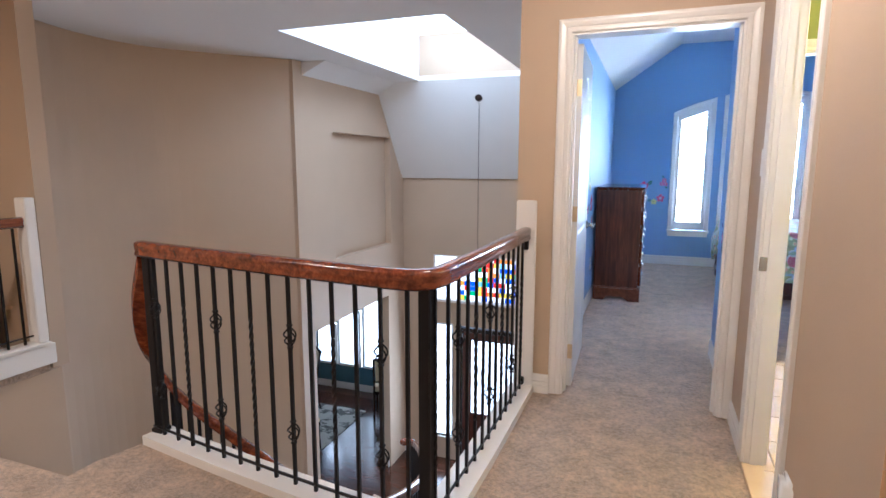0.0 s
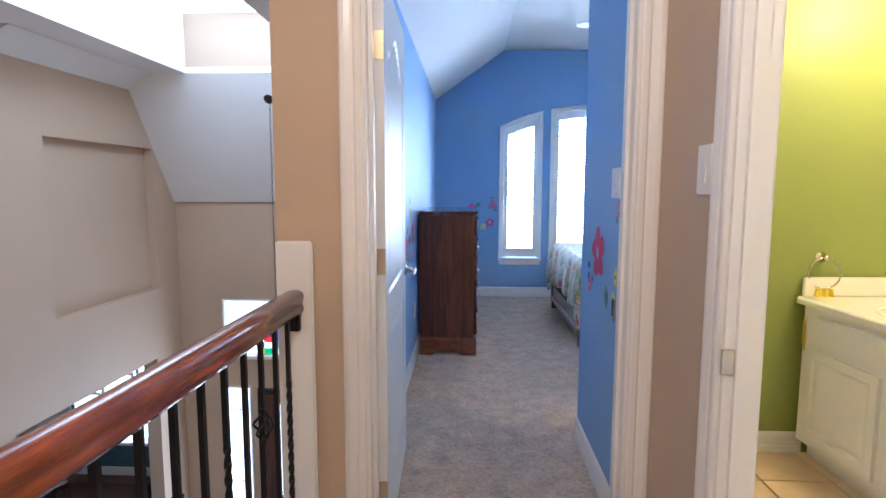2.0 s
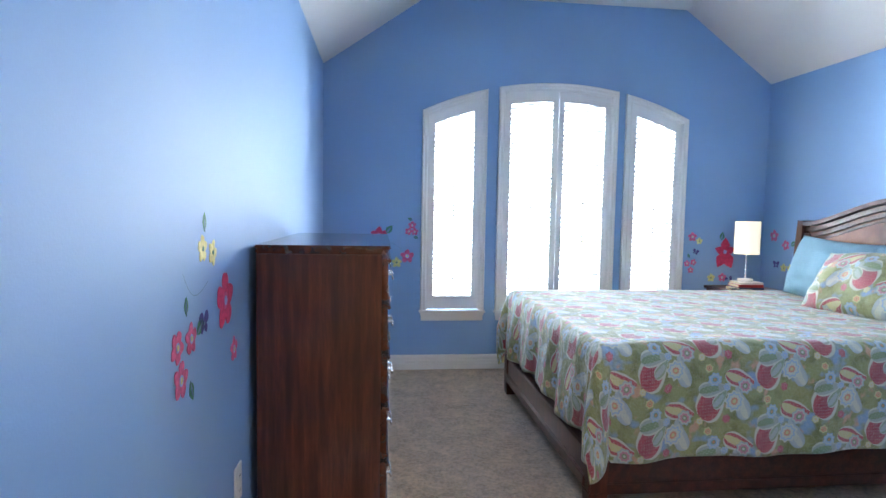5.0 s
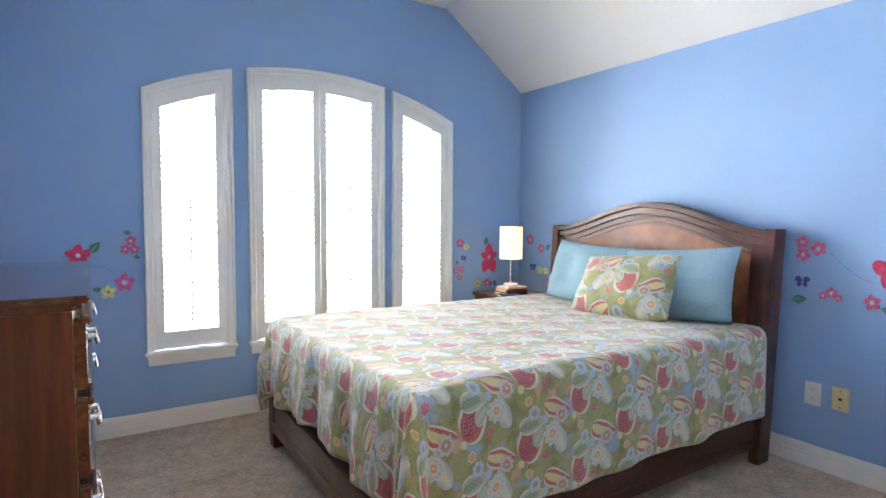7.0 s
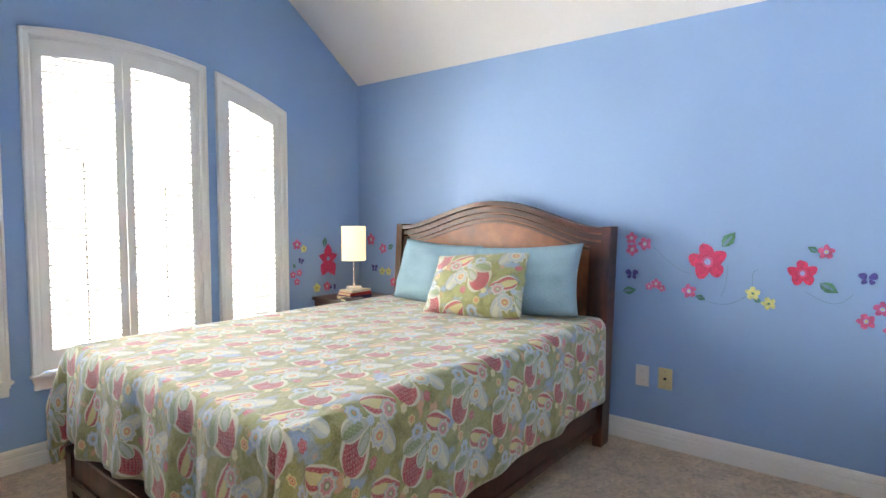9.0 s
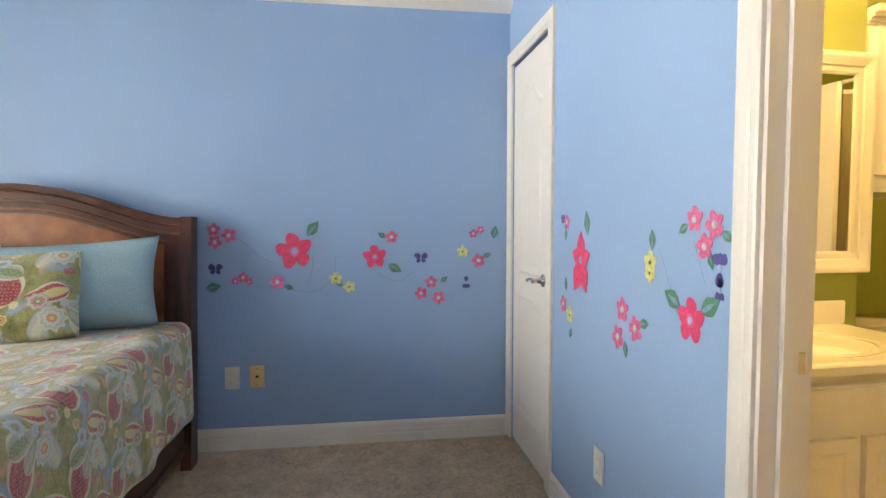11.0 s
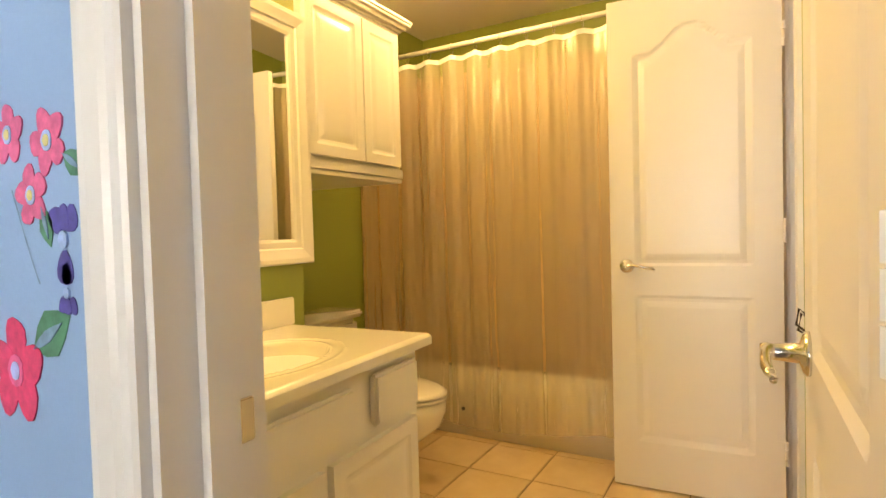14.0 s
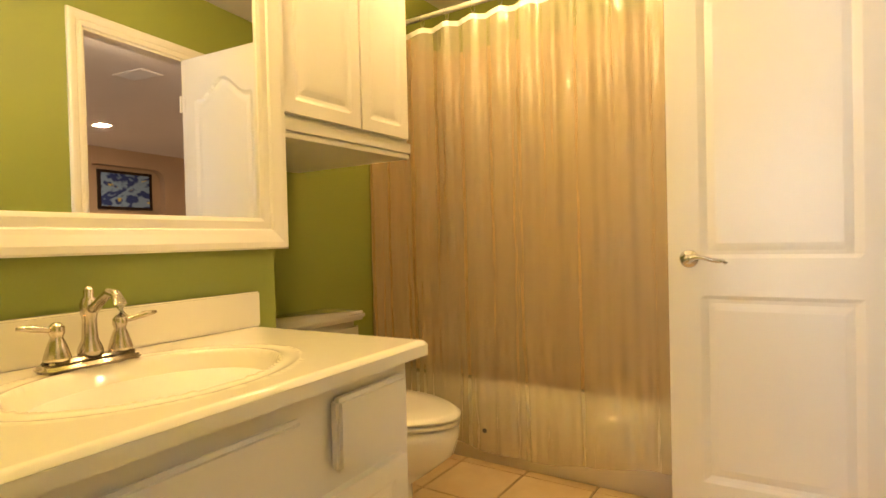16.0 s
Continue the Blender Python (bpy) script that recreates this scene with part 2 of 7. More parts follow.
def lathe(bm, prof, n=16, place=(0, 0, 0), m=None):
    """A turned shape: prof is (radius, z) from bottom to top."""
    rings = []
    m = m or Matrix.Translation(place)
    for r, z in prof:
        rings.append([bm.verts.new(m @ Vector((max(r, 1e-4) * math.cos(2 * math.pi * i / n), max(r, 1e-4) * math.sin(2 * math.pi * i / n), z))) for i in range(n)])
    fs = []
    for a, b in zip(rings, rings[1:]):
        for i in range(n):
            fs.append(bm.faces.new((a[i], a[(i + 1) % n], b[(i + 1) % n], b[i])))
    fs += [bm.faces.new(rings[0]), bm.faces.new(rings[-1])]
    bmesh.ops.recalc_face_normals(bm, faces=fs)


def tube(bm, pts, r, n=8, closed=False, taper=None):
    """A round bar through the points."""
    pts = [Vector(p) for p in pts]
    rings = []
    up = Vector((0, 0, 1))
    for i, p in enumerate(pts):
        if closed:
            d = pts[(i + 1) % len(pts)] - pts[i - 1]
        else:
            d = pts[min(i + 1, len(pts) - 1)] - pts[max(i - 1, 0)]
        d.normalize()
        ref = up if abs(d.dot(up)) < 0.95 else Vector((1, 0, 0))
        s = d.cross(ref).normalized()
        t = s.cross(d)
        rr = r * (taper[i] if taper else 1)
        rings.append([bm.verts.new(p + s * rr * math.cos(2 * math.pi * k / n) + t * rr * math.sin(2 * math.pi * k / n)) for k in range(n)])
    fs = []
    for a, b in (list(zip(rings, rings[1:])) + ([(rings[-1], rings[0])] if closed else [])):
        for k in range(n):
            fs.append(bm.faces.new((a[k], a[(k + 1) % n], b[(k + 1) % n], b[k])))
    if not closed:
        fs += [bm.faces.new(rings[0]), bm.faces.new(rings[-1])]
    bmesh.ops.recalc_face_normals(bm, faces=fs)


def profile_run(bm, path, prof, to, closed=False):
    """Sweeps prof (outward, proud) round the plane path [(s, z)], mitred; to(s, z, d) gives the world place."""
    n = len(path)
    rows = []
    for w, d in prof:
        row = []
        for i in range(n):
            p = Vector(path[i])
            def nrm(a, b):
                e = (Vector(b) - Vector(a)).normalized()
                return Vector((-e.y, e.x))
            if closed or 0 < i < n - 1:
                n1, n2 = nrm(path[i - 1], path[i]), nrm(path[i], path[(i + 1) % n])
                b = (n1 + n2)
                b = b / max(b.length_squared, 1e-6) * 2
            else:
                b = nrm(path[0], path[1]) if i == 0 else nrm(path[-2], path[-1])
            q = p + b * w
            row.append(bm.verts.new(to(q.x, q.y, d)))
        rows.append(row)
    fs = []
    m = len(prof)
    for k in range(m):
        a, b = rows[k], rows[(k + 1) % m]
        for i in range(n if closed else n - 1):
            j = (i + 1) % n
            fs.append(bm.faces.new((a[i], a[j], b[j], b[i])))
    if not closed:
        fs += [bm.faces.new([r[0] for r in rows]), bm.faces.new([r[-1] for r in rows])]
    bmesh.ops.recalc_face_normals(bm, faces=fs)


CASING = ((0.0, 0.0), (0.0, 0.011), (0.006, 0.014), (0.020, 0.014), (0.027, 0.010), (0.034, 0.014), (0.052, 0.018), (0.063, 0.018), (0.070, 0.014), (0.070, 0.0))
BASE = ((0.0, 0.0), (0.013, 0.0), (0.013, 0.055), (0.009, 0.060), (0.013, 0.064), (0.013, 0.082), (0.008, 0.087), (0.011, 0.091), (0.011, 0.112), (0.005, 0.125), (0.0, 0.128))


def baseboard(x0, y0, x1, y1, nx, ny, z=-0.02, name="baseboard"):
    """A base moulding along a wall face from (x0, y0) to (x1, y1), standing out towards (nx, ny)."""
    bm = bmesh.new()
    rows = [[bm.verts.new((x + nx * d, y + ny * d, z + h)) for x, y in ((x0, y0), (x1, y1))] for d, h in BASE]
    fs = []
    for k in range(len(BASE)):
        a, b = rows[k], rows[(k + 1) % len(BASE)]
        fs.append(bm.faces.new((a[0], a[1], b[1], b[0])))
    fs += [bm.faces.new([r[0] for r in rows]), bm.faces.new([r[1] for r in rows])]
    bmesh.ops.recalc_face_normals(bm, faces=fs)
    return tagged(part(name, bm, M_TRIM), kind="structure")


def panel_face(w, h, panels, step=0.012, depth=0.007):
    """Heights (below the face) of a face w x h with raised panels: (x0, x1, z0, z1, rise of the arched top)."""
    def level(x, z):
        for x0, x1, z0, z1, rise in panels:
            if x0 <= x <= x1:
                c, half = (x0 + x1) / 2, (x1 - x0) / 2
                u = abs(x - c) / half
                top = z1 + rise * (0.5 + 0.5 * math.cos(math.pi * min(1, u / 0.85))) if rise else z1
                d = min(x - x0, x1 - x, z - z0, (top - z) * (0.8 if rise else 1))
                if d > 0:
                    if d < 0.010:
                        return -depth * math.sin(d / 0.010 * math.pi / 2)
                    if d < 0.016:
                        return -depth
                    if d < 0.040:
                        return -depth + (depth * 0.75) * (d - 0.016) / 0.024
                    return -depth * 0.25
        return 0.0
    return level


def panelled(bm, w, h, t, panels, step=0.012, both=True, depth=0.007):
    """A panelled leaf from (0, 0) to (w, h), its faces at y = +-t/2."""
    nx, nz = max(2, int(w / step)), max(2, int(h / step))
    level = panel_face(w, h, panels, step, depth)
    for side in ((-1, 1) if both else (-1,)):
        g = [[bm.verts.new((w * i / nx, side * (t / 2 + level(w * i / nx, h * j / nz)), h * j / nz)) for j in range(nz + 1)] for i in range(nx + 1)]
        for i in range(nx):
            for j in range(nz):
                q = (g[i][j], g[i + 1][j], g[i + 1][j + 1], g[i][j + 1])
                bm.faces.new(q if side < 0 else q[::-1])
        ring = [g[i][0] for i in range(nx + 1)] + [g[nx][j] for j in range(1, nz + 1)] + [g[i][nz] for i in range(nx - 1, -1, -1)] + [g[0][j] for j in range(nz - 1, 0, -1)]
        if side == -1:
            first = ring
            if not both:
                back = [bm.verts.new((v.co.x, t / 2, v.co.z)) for v in ring]
                for k in range(len(ring)):
                    l = (k + 1) % len(ring)
                    bm.faces.new((ring[l], ring[k], back[k], back[l]))
                bm.faces.new(back[::-1])
        else:
            for k in range(len(ring)):
                l = (k + 1) % len(ring)
                bm.faces.new((first[l], first[k], ring[k], ring[l]))


def lever(parent, x, z, side, dirx, material=None, name="lever_handle"):
    """A lever handle on a leaf's face at y = side * t/2."""
    material = material or M_CHROME
    y0 = side * 0.0175
    bm = bmesh.new()
    lathe(bm, ((0.030, 0), (0.030, 0.004), (0.026, 0.009), (0.014, 0.012), (0.011, 0.045), (0.013, 0.052), (0.010, 0.058)), 18, m=Matrix.Translation((x, y0, z)) @ Matrix.Rotation(radians(-90 * side), 4, "X"))
    pts = [(x + dirx * s, y0 + side * (0.047 + 0.006 * math.sin(s * 28)), z + 0.006 * math.sin(s * 50)) for s in [0.105 * k / 10 for k in range(11)]]
    pts += [(x + dirx * 0.112, y0 + side * 0.046, z - 0.010), (x + dirx * 0.104, y0 + side * 0.046, z - 0.014)]
    tube(bm, pts, 0.0075, 8, taper=[1.3, 1.2, 1.05, 0.95, 0.85, 0.85, 0.9, 0.95, 0.95, 0.9, 0.8, 0.7, 0.6])
    return part(name, bm, material, parent, "curved metal lever handle", True)


def door_leaf(name, w, h, place, rz, label, levers=True):
    """A two-panel arch-top leaf, hinged at its place, that reaches w along its own x."""
    base = tagged(empty(name, place, rz), label, "door")
    bm = bmesh.new()
    panelled(bm, w, h, 0.035, ((0.105, w - 0.105, 0.93, h - 0.235, 0.10), (0.105, w - 0.105, 0.20, 0.80, 0.0)))
    part("leaf", bm, M_DOOR, base)
    if levers:
        for s in (-1, 1):
            lever(base, w - 0.065, 0.925, s, -1)
    bm = bmesh.new()
    box(bm, w - 0.001, w + 0.002, -0.012, 0.012, 0.88, 0.97)
    part("latch_plate", bm, M_CHROME, base, "metal latch plate")
    for z in (0.22, h / 2 + 0.05, h - 0.24):
        bm = bmesh.new()
        box(bm, -0.004, 0.0, -0.017, 0.017, z - 0.045, z + 0.045)
        for k in range(3):
            lathe(bm, ((0.006, 0), (0.006, 0.028)), 10, (-0.004, 0.0235, z - 0.045 + 0.031 * k))
        box(bm, -0.003, 0.028, 0.0176, 0.0196, z - 0.045, z + 0.045, 0.0005)
        part("hinge", bm, M_BRASS if name == "bedroom_door" else M_DOOR, base, "painted butt hinge")
    return base

# ---- the plan ----
XW, XE, YN, YB, YBI = -0.50, 3.145, 7.78, 3.92, 3.80
XP, XPI = 0.493, 0.574
YH, YHI = 2.80, 2.92
EAVE, TOP = 2.350, 2.905
FLOOR = -0.01
WEST_BREAK, EAST_BREAK = 0.30, 2.38
DOOR_H = 2.050
FY = 7.50
LX, NB0, NB1, NZ0, NZ1 = -3.58, 5.50, 7.06, 0.18, 1.73


def gable(x):
    if x < WEST_BREAK:
        return EAVE + (TOP - EAVE) * (x - XW) / (WEST_BREAK - XW)
    if x > EAST_BREAK:
        return EAVE + (TOP - EAVE) * (XE - x) / (XE - EAST_BREAK)
    return TOP


def arc(x):
    return 2.265 - 2.48 + math.sqrt(2.48 ** 2 - (x - 1.345) ** 2)


def wall(name, bm, material):
    return tagged(part(name, bm, material), kind="structure")


# north wall with the three arched windows
WINS = ((0.30, 0.725), (0.90, 1.79), (1.94, 2.39))
SILL = 0.47
bm = bmesh.new()
prism(bm, [(XW - 0.15, -0.02), (XE + 0.15, -0.02), (XE + 0.15, SILL), (XW - 0.15, SILL)], "y", YN, YN + 0.16)
edges = [XW - 0.15, *[x for w in WINS for x in w], XE + 0.15]
for a, b in zip(edges[::2], edges[1::2]):
    pts = [(a, SILL), (b, SILL)] + [(x, gable(x) + 0.1) for x in sorted({b, a, *[q for q in (WEST_BREAK, EAST_BREAK) if a < q < b]}, reverse=True)]
    prism(bm, pts, "y", YN, YN + 0.16)
for a, b in WINS:
    low = [(a + (b - a) * k / 12, arc(a + (b - a) * k / 12) - 0.03) for k in range(13)]
    high = [(x, gable(x) + 0.1) for x in sorted({b, a, *[q for q in (WEST_BREAK, EAST_BREAK) if a < q < b]}, reverse=True)]
    prism(bm, low + high, "y", YN, YN + 0.16)
wall("wall_north", bm, M_BLUE)
bm = boxes((XE, XE + 0.12, YB - 0.12, YN, -0.02, EAVE + 0.1))
wall("wall_east", bm, M_BLUE)
bm = boxes((XW - 0.10, XW, YHI + 0.0, YN, -0.02, EAVE + 0.1))
wall("wall_west", bm, M_BLUE)

# wall between bedroom and bath: blue leaf and green leaf
BX0, BX1 = 0.566, 1.155


def blue_side(bm):
    def col(a, b, z0):
        xs = sorted({a, b, *[q for q in (WEST_BREAK, EAST_BREAK) if a < q < b]}, reverse=True)
        prism(bm, [(a, z0), (b, z0)] + [(x, gable(x) + 0.08) for x in xs], "y", YBI + 0.06, YB)
    col(XP, BX0, -0.02)
    col(BX0, BX1, DOOR_H)
    col(BX1, 2.475, -0.02)
    col(2.475, 3.07, DOOR_H)
    col(3.07, XE, -0.02)


bm = bmesh.new()
blue_side(bm)
wall("wall_bath_side", bm, M_BLUE)
bm = boxes((XP + 0.06, BX0, YBI, YBI + 0.06, -0.02, 2.46), (BX0, BX1, YBI, YBI + 0.06, DOOR_H, 2.46), (BX1, 2.12, YBI, YBI + 0.06, -0.02, 2.46))
wall("bath_wall_north", bm, M_GREEN)
bm = boxes((2.44, 3.10, YBI - 0.02, YBI, 0, 2.3))
wall("closet_back", bm, M_TRIM)

# partition between hall and bath, with the hall opening
HY0, HY1 = 1.68, 2.325
bm = boxes((XP, XP + 0.06, 0.70, HY0, -0.02, 2.46), (XP, XP + 0.06, HY0, HY1, DOOR_H, 2.46), (XP, XP + 0.06, HY1, YHI, -0.02, 2.46), (XP, XP + 0.06, -3.2, 0.70, -0.02, 2.46))
wall("hall_wall_east", bm, M_TAN)
bm = bmesh.new()
prism(bm, [(YHI, -0.02), (YBI + 0.06, -0.02), (YBI + 0.06, 3.0), (YHI, 3.0)], "x", XP, XP + 0.06)
wall("bedroom_entry_wall", bm, M_BLUE)
bm = boxes((XP + 0.06, XPI, 0.85, HY0, -0.02, 2.46), (XP + 0.06, XPI, HY0, HY1, DOOR_H, 2.46), (XP + 0.06, XPI, HY1, YBI, -0.02, 2.46))
wall("bath_wall_west", bm, M_GREEN)

# hall end wall with the bedroom doorway
WE = -0.695
DX0, DX1 = -0.413, 0.425
bm = boxes((WE, DX0, YH, YH + 0.06, -0.02, 2.46), (DX0, DX1, YH, YH + 0.06, DOOR_H, 2.46), (DX1, XP, YH, YH + 0.06, -0.02, 2.46))
wall("hall_wall_north", bm, M_TAN)
bm = boxes((XW - 0.10, DX0, YH + 0.06, YHI, -0.02, 3.0), (DX0, DX1, YH + 0.06, YHI, DOOR_H, 3.0), (DX1, XP, YH + 0.06, YHI, -0.02, 3.0))
wall("bedroom_wall_south", bm, M_BLUE)
bm = boxes((WE, -0.60, YH + 0.06, FY, -3.45, 3.0))
wall("foyer_wall_east", bm, M_TAN)

# bedroom ceiling, one folded sheet
bm = bmesh.new()
prism(bm, [(XW, EAVE), (WEST_BREAK, TOP), (EAST_BREAK, TOP), (XE, EAVE), (XE, EAVE + 0.15), (EAST_BREAK, TOP + 0.12), (WEST_BREAK, TOP + 0.12), (XW, EAVE + 0.15)], "y", YHI, YN)
wall("ceiling_bedroom", bm, M_CEIL)
bm = bmesh.new()
prism(bm, [(XW - 0.1, YH), (-0.64, YH), (-0.64, 1.42), (-1.15, 1.42), (-1.60, 1.50), (-2.22, 1.56), (-2.30, 1.30), (-2.30, 1.16), (-3.94, 1.16), (-3.94, 2.20), (-5.2, 2.20), (-5.2, -3.2), (XP + 0.02, -3.2), (XP + 0.02, YBI + 0.05), (XE + 0.12, YBI + 0.05), (XE + 0.12, YN + 0.1), (XW - 0.1, YN + 0.1)], "z", -0.12, FLOOR)
wall("floor_carpet", bm, M_CARPET)

# bath shell
bm = bmesh.new()
prism(bm, [(2.09, 2.75), (2.83, 2.75), (2.83, YBI + 0.06), (2.032, YBI + 0.06)], "z", -0.02, 2.46)
wall("bath_wall_mirror", bm, M_GREEN)
wall("bath_wall_east", boxes((2.71, 2.83, 1.62, 2.75, -0.02, 2.46)), M_GREEN)
wall("shower_wall_east", boxes((2.71, 2.83, 0.73, 1.62, -0.02, 2.46)), M_GREEN)
wall("bath_wall_south", boxes((XPI, 2.83, 0.73, 0.85, -0.02, 2.46)), M_GREEN)
wall("ceiling_bath", boxes((XP + 0.06, 2.83, 0.73, YBI + 0.06, 2.44, 2.50)), M_CEIL)
wall("bath_subfloor", boxes((XP + 0.02, 2.83, 0.73, YBI + 0.05, -0.12, -0.004)), M_GROUT)

# hall and foyer shell
SX0, SX1, SY0, SY1 = -2.93, -1.47, 3.64, 6.62
wall("ceiling_hall", boxes((-0.62, XP + 0.06, -3.2, YH + 0.06, 2.44, 2.5), (-5.2, -0.62, -3.2, SY0, 2.44, 2.5), (SX1, -0.62, SY0, SY1, 2.44, 2.5), (-4.9, SX0, SY0, SY1, 2.44, 2.5)), M_CEIL)
bm = bmesh.new()
for a in ((SX0 - 0.06, SX0, SY0 - 0.06, SY1 + 0.06), (SX1, SX1 + 0.06, SY0 - 0.06, SY1 + 0.06)):
    box(bm, *a, 2.50, 3.02)
box(bm, SX0, SX1, SY0 - 0.06, SY0, 2.50, 3.02)
wall("skylight_shaft", bm, M_CEIL)
# north side in the tan wall colour: its shade is put into the colour
wall("skylight_shaft_north", boxes((SX0, SX1, SY1 + 0.005, SY1 + 0.06, 2.50, 3.02)), M_TAN)
wall("skylight_pane", boxes((SX0 - 0.06, SX1 + 0.06, SY0 - 0.06, SY1 + 0.06, 3.02, 3.05)), M_SKYGLOW)
wall("hall_wall_south", boxes((-5.2, XP + 0.06, -3.32, -3.2, -0.12, 2.5)), M_TAN)

# sloped ceiling over the entry
bm = bmesh.new()
prism(bm, [(SY1, 2.44), (FY - 0.03, 1.14), (FY + 0.2, 1.14), (FY + 0.2, 2.5), (SY1, 2.5)], "x", LX - 0.02, WE)
wall("ceiling_slope", bm, M_CEIL)
bm = bmesh.new()
prism(bm, [(LX - 0.02, 2.290), (LX + 0.30, 2.435), (LX - 0.02, 2.435)], "y", 4.90, 6.70)
wall("ceiling_soffit", bm, M_CEIL)

# lit wall with the square niche and the opening to the dining room
bm = boxes((LX - 0.16, LX, 4.74, NB0, -0.60, 2.44), (LX - 0.16, LX, NB0, NB1, NZ1, 2.44), (LX - 0.16, LX, NB0, NB1, -0.60, NZ0), (LX - 0.16, LX - 0.09, NB0, NB1, NZ0, NZ1), (LX - 0.16, LX, NB1, FY, -0.60, 2.44), (LX - 0.16, LX, 6.95, FY, -3.38, -0.60), (LX - 0.16, LX, 4.74, 5.00, -3.38, -0.60))
wall("foyer_wall_west", bm, M_TAN)

# far wall with the coloured window, the side light and the front door
EY = 7.10
bm = boxes((-3.35, -0.62, EY, EY + 0.15, 0.04, 1.35), (-3.35, -2.78, EY, EY + 0.15, -3.0, 0.04), (-1.30, -0.62, EY, EY + 0.15, -3.0, 0.04), (-2.78, -1.30, EY, EY + 0.15, -0.95, -0.60), (-2.50, -2.42, EY, EY + 0.15, -3.0, -0.95), (-2.78, -2.50, EY, EY + 0.15, -3.0, -2.62))
wall("foyer_wall_north", bm, M_TAN)
wall("foyer_floor", boxes((-6.6, -0.63, 0.5, 10.0, -3.12, -2.96)), M_FLOORWOOD)

# curved stair wall
pts = []
CW = [(-3.97, 2.24), (-4.38, 2.54), (-4.57, 3.15), (-4.48, 3.75), (-4.12, 4.22), (-3.80, 4.56), (LX, 4.79)]


def smooth_path(P, n=8):
    out = []
    for i in range(len(P) - 1):
        p0, p1, p2, p3 = P[max(i - 1, 0)], P[i], P[i + 1], P[min(i + 2, len(P) - 1)]
        for k in range(n):
            t = k / n
            out.append(tuple(0.5 * (2 * b + (c - a) * t + (2 * a - 5 * b + 4 * c - d) * t * t + (3 * b - a - 3 * c + d) * t ** 3) for a, b, c, d in zip(p0, p1, p2, p3)))
    return out + [tuple(P[-1])]


inner = smooth_path(CW, 6)
outer = [(x - 0.16 * (1 if i < len(inner) * 0.55 else 0.7), y + (0.02 if i < len(inner) * 0.55 else 0.14)) for i, (x, y) in enumerate(inner)]
bm = bmesh.new()
prism(bm, inner + outer[::-1], "z", -3.38, 2.44)
wall("stair_wall_curved", bm, M_TAN)
wall("landing_edge_west", boxes((-3.94, -3.90, 1.16, 2.23, -0.06, 0.085), (-4.04, -3.89, 1.16, 2.20, 0.085, 0.105), bevel=0.004), M_TRIM)
wall("landing_wall_west", boxes((-5.32, -5.2, -3.2, 4.7, -0.12, 2.5)), M_TAN)
wall("landing_wall_far", boxes((-5.2, -3.97, 2.24, 2.36, -0.12, 2.5)), M_TAN)
wall("dining_wall_north", boxes((-6.6, -5.95, 8.9, 9.05, -3.0, 0.0), (-5.95, -4.30, 8.9, 9.05, -3.0, -2.50), (-5.95, -4.30, 8.9, 9.05, -1.15, 0.0), (-4.30, -3.28, 8.9, 9.05, -3.0, 0.0)), M_TEAL)
wall("dining_wall_west", boxes((-6.72, -6.6, 4.4, 9.05, -3.0, 0.0)), M_TAN)
wall("dining_wall_east", boxes((-3.44, -3.28, 7.1, 9.05, -3.0, 0.0)), M_TAN)
wall("dining_ceiling", boxes((-6.6, -3.44, 4.4, 9.05, -0.30, -0.20)), M_CEIL)
wall("stair_wall_low", boxes((-4.02, -3.94, 0.65, 2.28, -3.38, -0.121)), M_TAN)
wall("under_landing", boxes((-2.10, -0.72, -3.2, 1.36, -0.32, -0.125), (-0.72, -0.60, -3.2, YH, -0.32, -0.125)), M_CEIL)
wall("foyer_wall_under", boxes((-5.2, -0.6, 0.55, 0.65, -3.38, -0.32)), M_TAN)
wall("foyer_wall_east_low", boxes((-0.72, -0.60, 0.65, YH + 0.06, -3.38, -0.32)), M_TAN)

# doorway linings and casings


def trim_part(bm, name="trim"):
    return tagged(part(name, bm, M_TRIM), kind="structure")


def casing_y(x0, x1, h, y, s):
    bm = bmesh.new()
    profile_run(bm, [(x0, 0.0), (x0, h), (x1, h), (x1, 0.0)], CASING, lambda a, z, d: (a, y + s * d, z))
    return trim_part(bm, "door_casing")


def casing_x(y0, y1, h, x, s):
    bm = bmesh.new()
    profile_run(bm, [(y0, 0.0), (y0, h), (y1, h), (y1, 0.0)], CASING, lambda a, z, d: (x + s * d, a, z))
    return trim_part(bm, "door_casing")


casing_y(DX0, DX1, DOOR_H, YH, -1)
casing_y(DX0, DX1, DOOR_H, YHI, 1)
casing_y(BX0, BX1, DOOR_H, YB, 1)
casing_y(BX0, BX1, DOOR_H, YBI, -1)
casing_y(2.475, 3.07, DOOR_H, YB, 1)
casing_x(HY0, HY1, DOOR_H, XP, -1)
casing_x(HY0, HY1, DOOR_H, XPI, 1)


def lining_y(x0, x1, h, y0, y1, stop):
    for name, piece in (("side_lining", (x0, x0 + 0.012, y0, y1, 0, h)), ("side_lining", (x1 - 0.012, x1, y0, y1, 0, h)), ("head_lining", (x0 + 0.012, x1 - 0.012, y0, y1, h - 0.012, h)),
                        ("door_stop", (x0 + 0.012, x0 + 0.024, stop - 0.018, stop + 0.018, 0, h - 0.012)), ("door_stop", (x1 - 0.024, x1 - 0.012, stop - 0.018, stop + 0.018, 0, h - 0.012))):
        trim_part(boxes(piece), name)


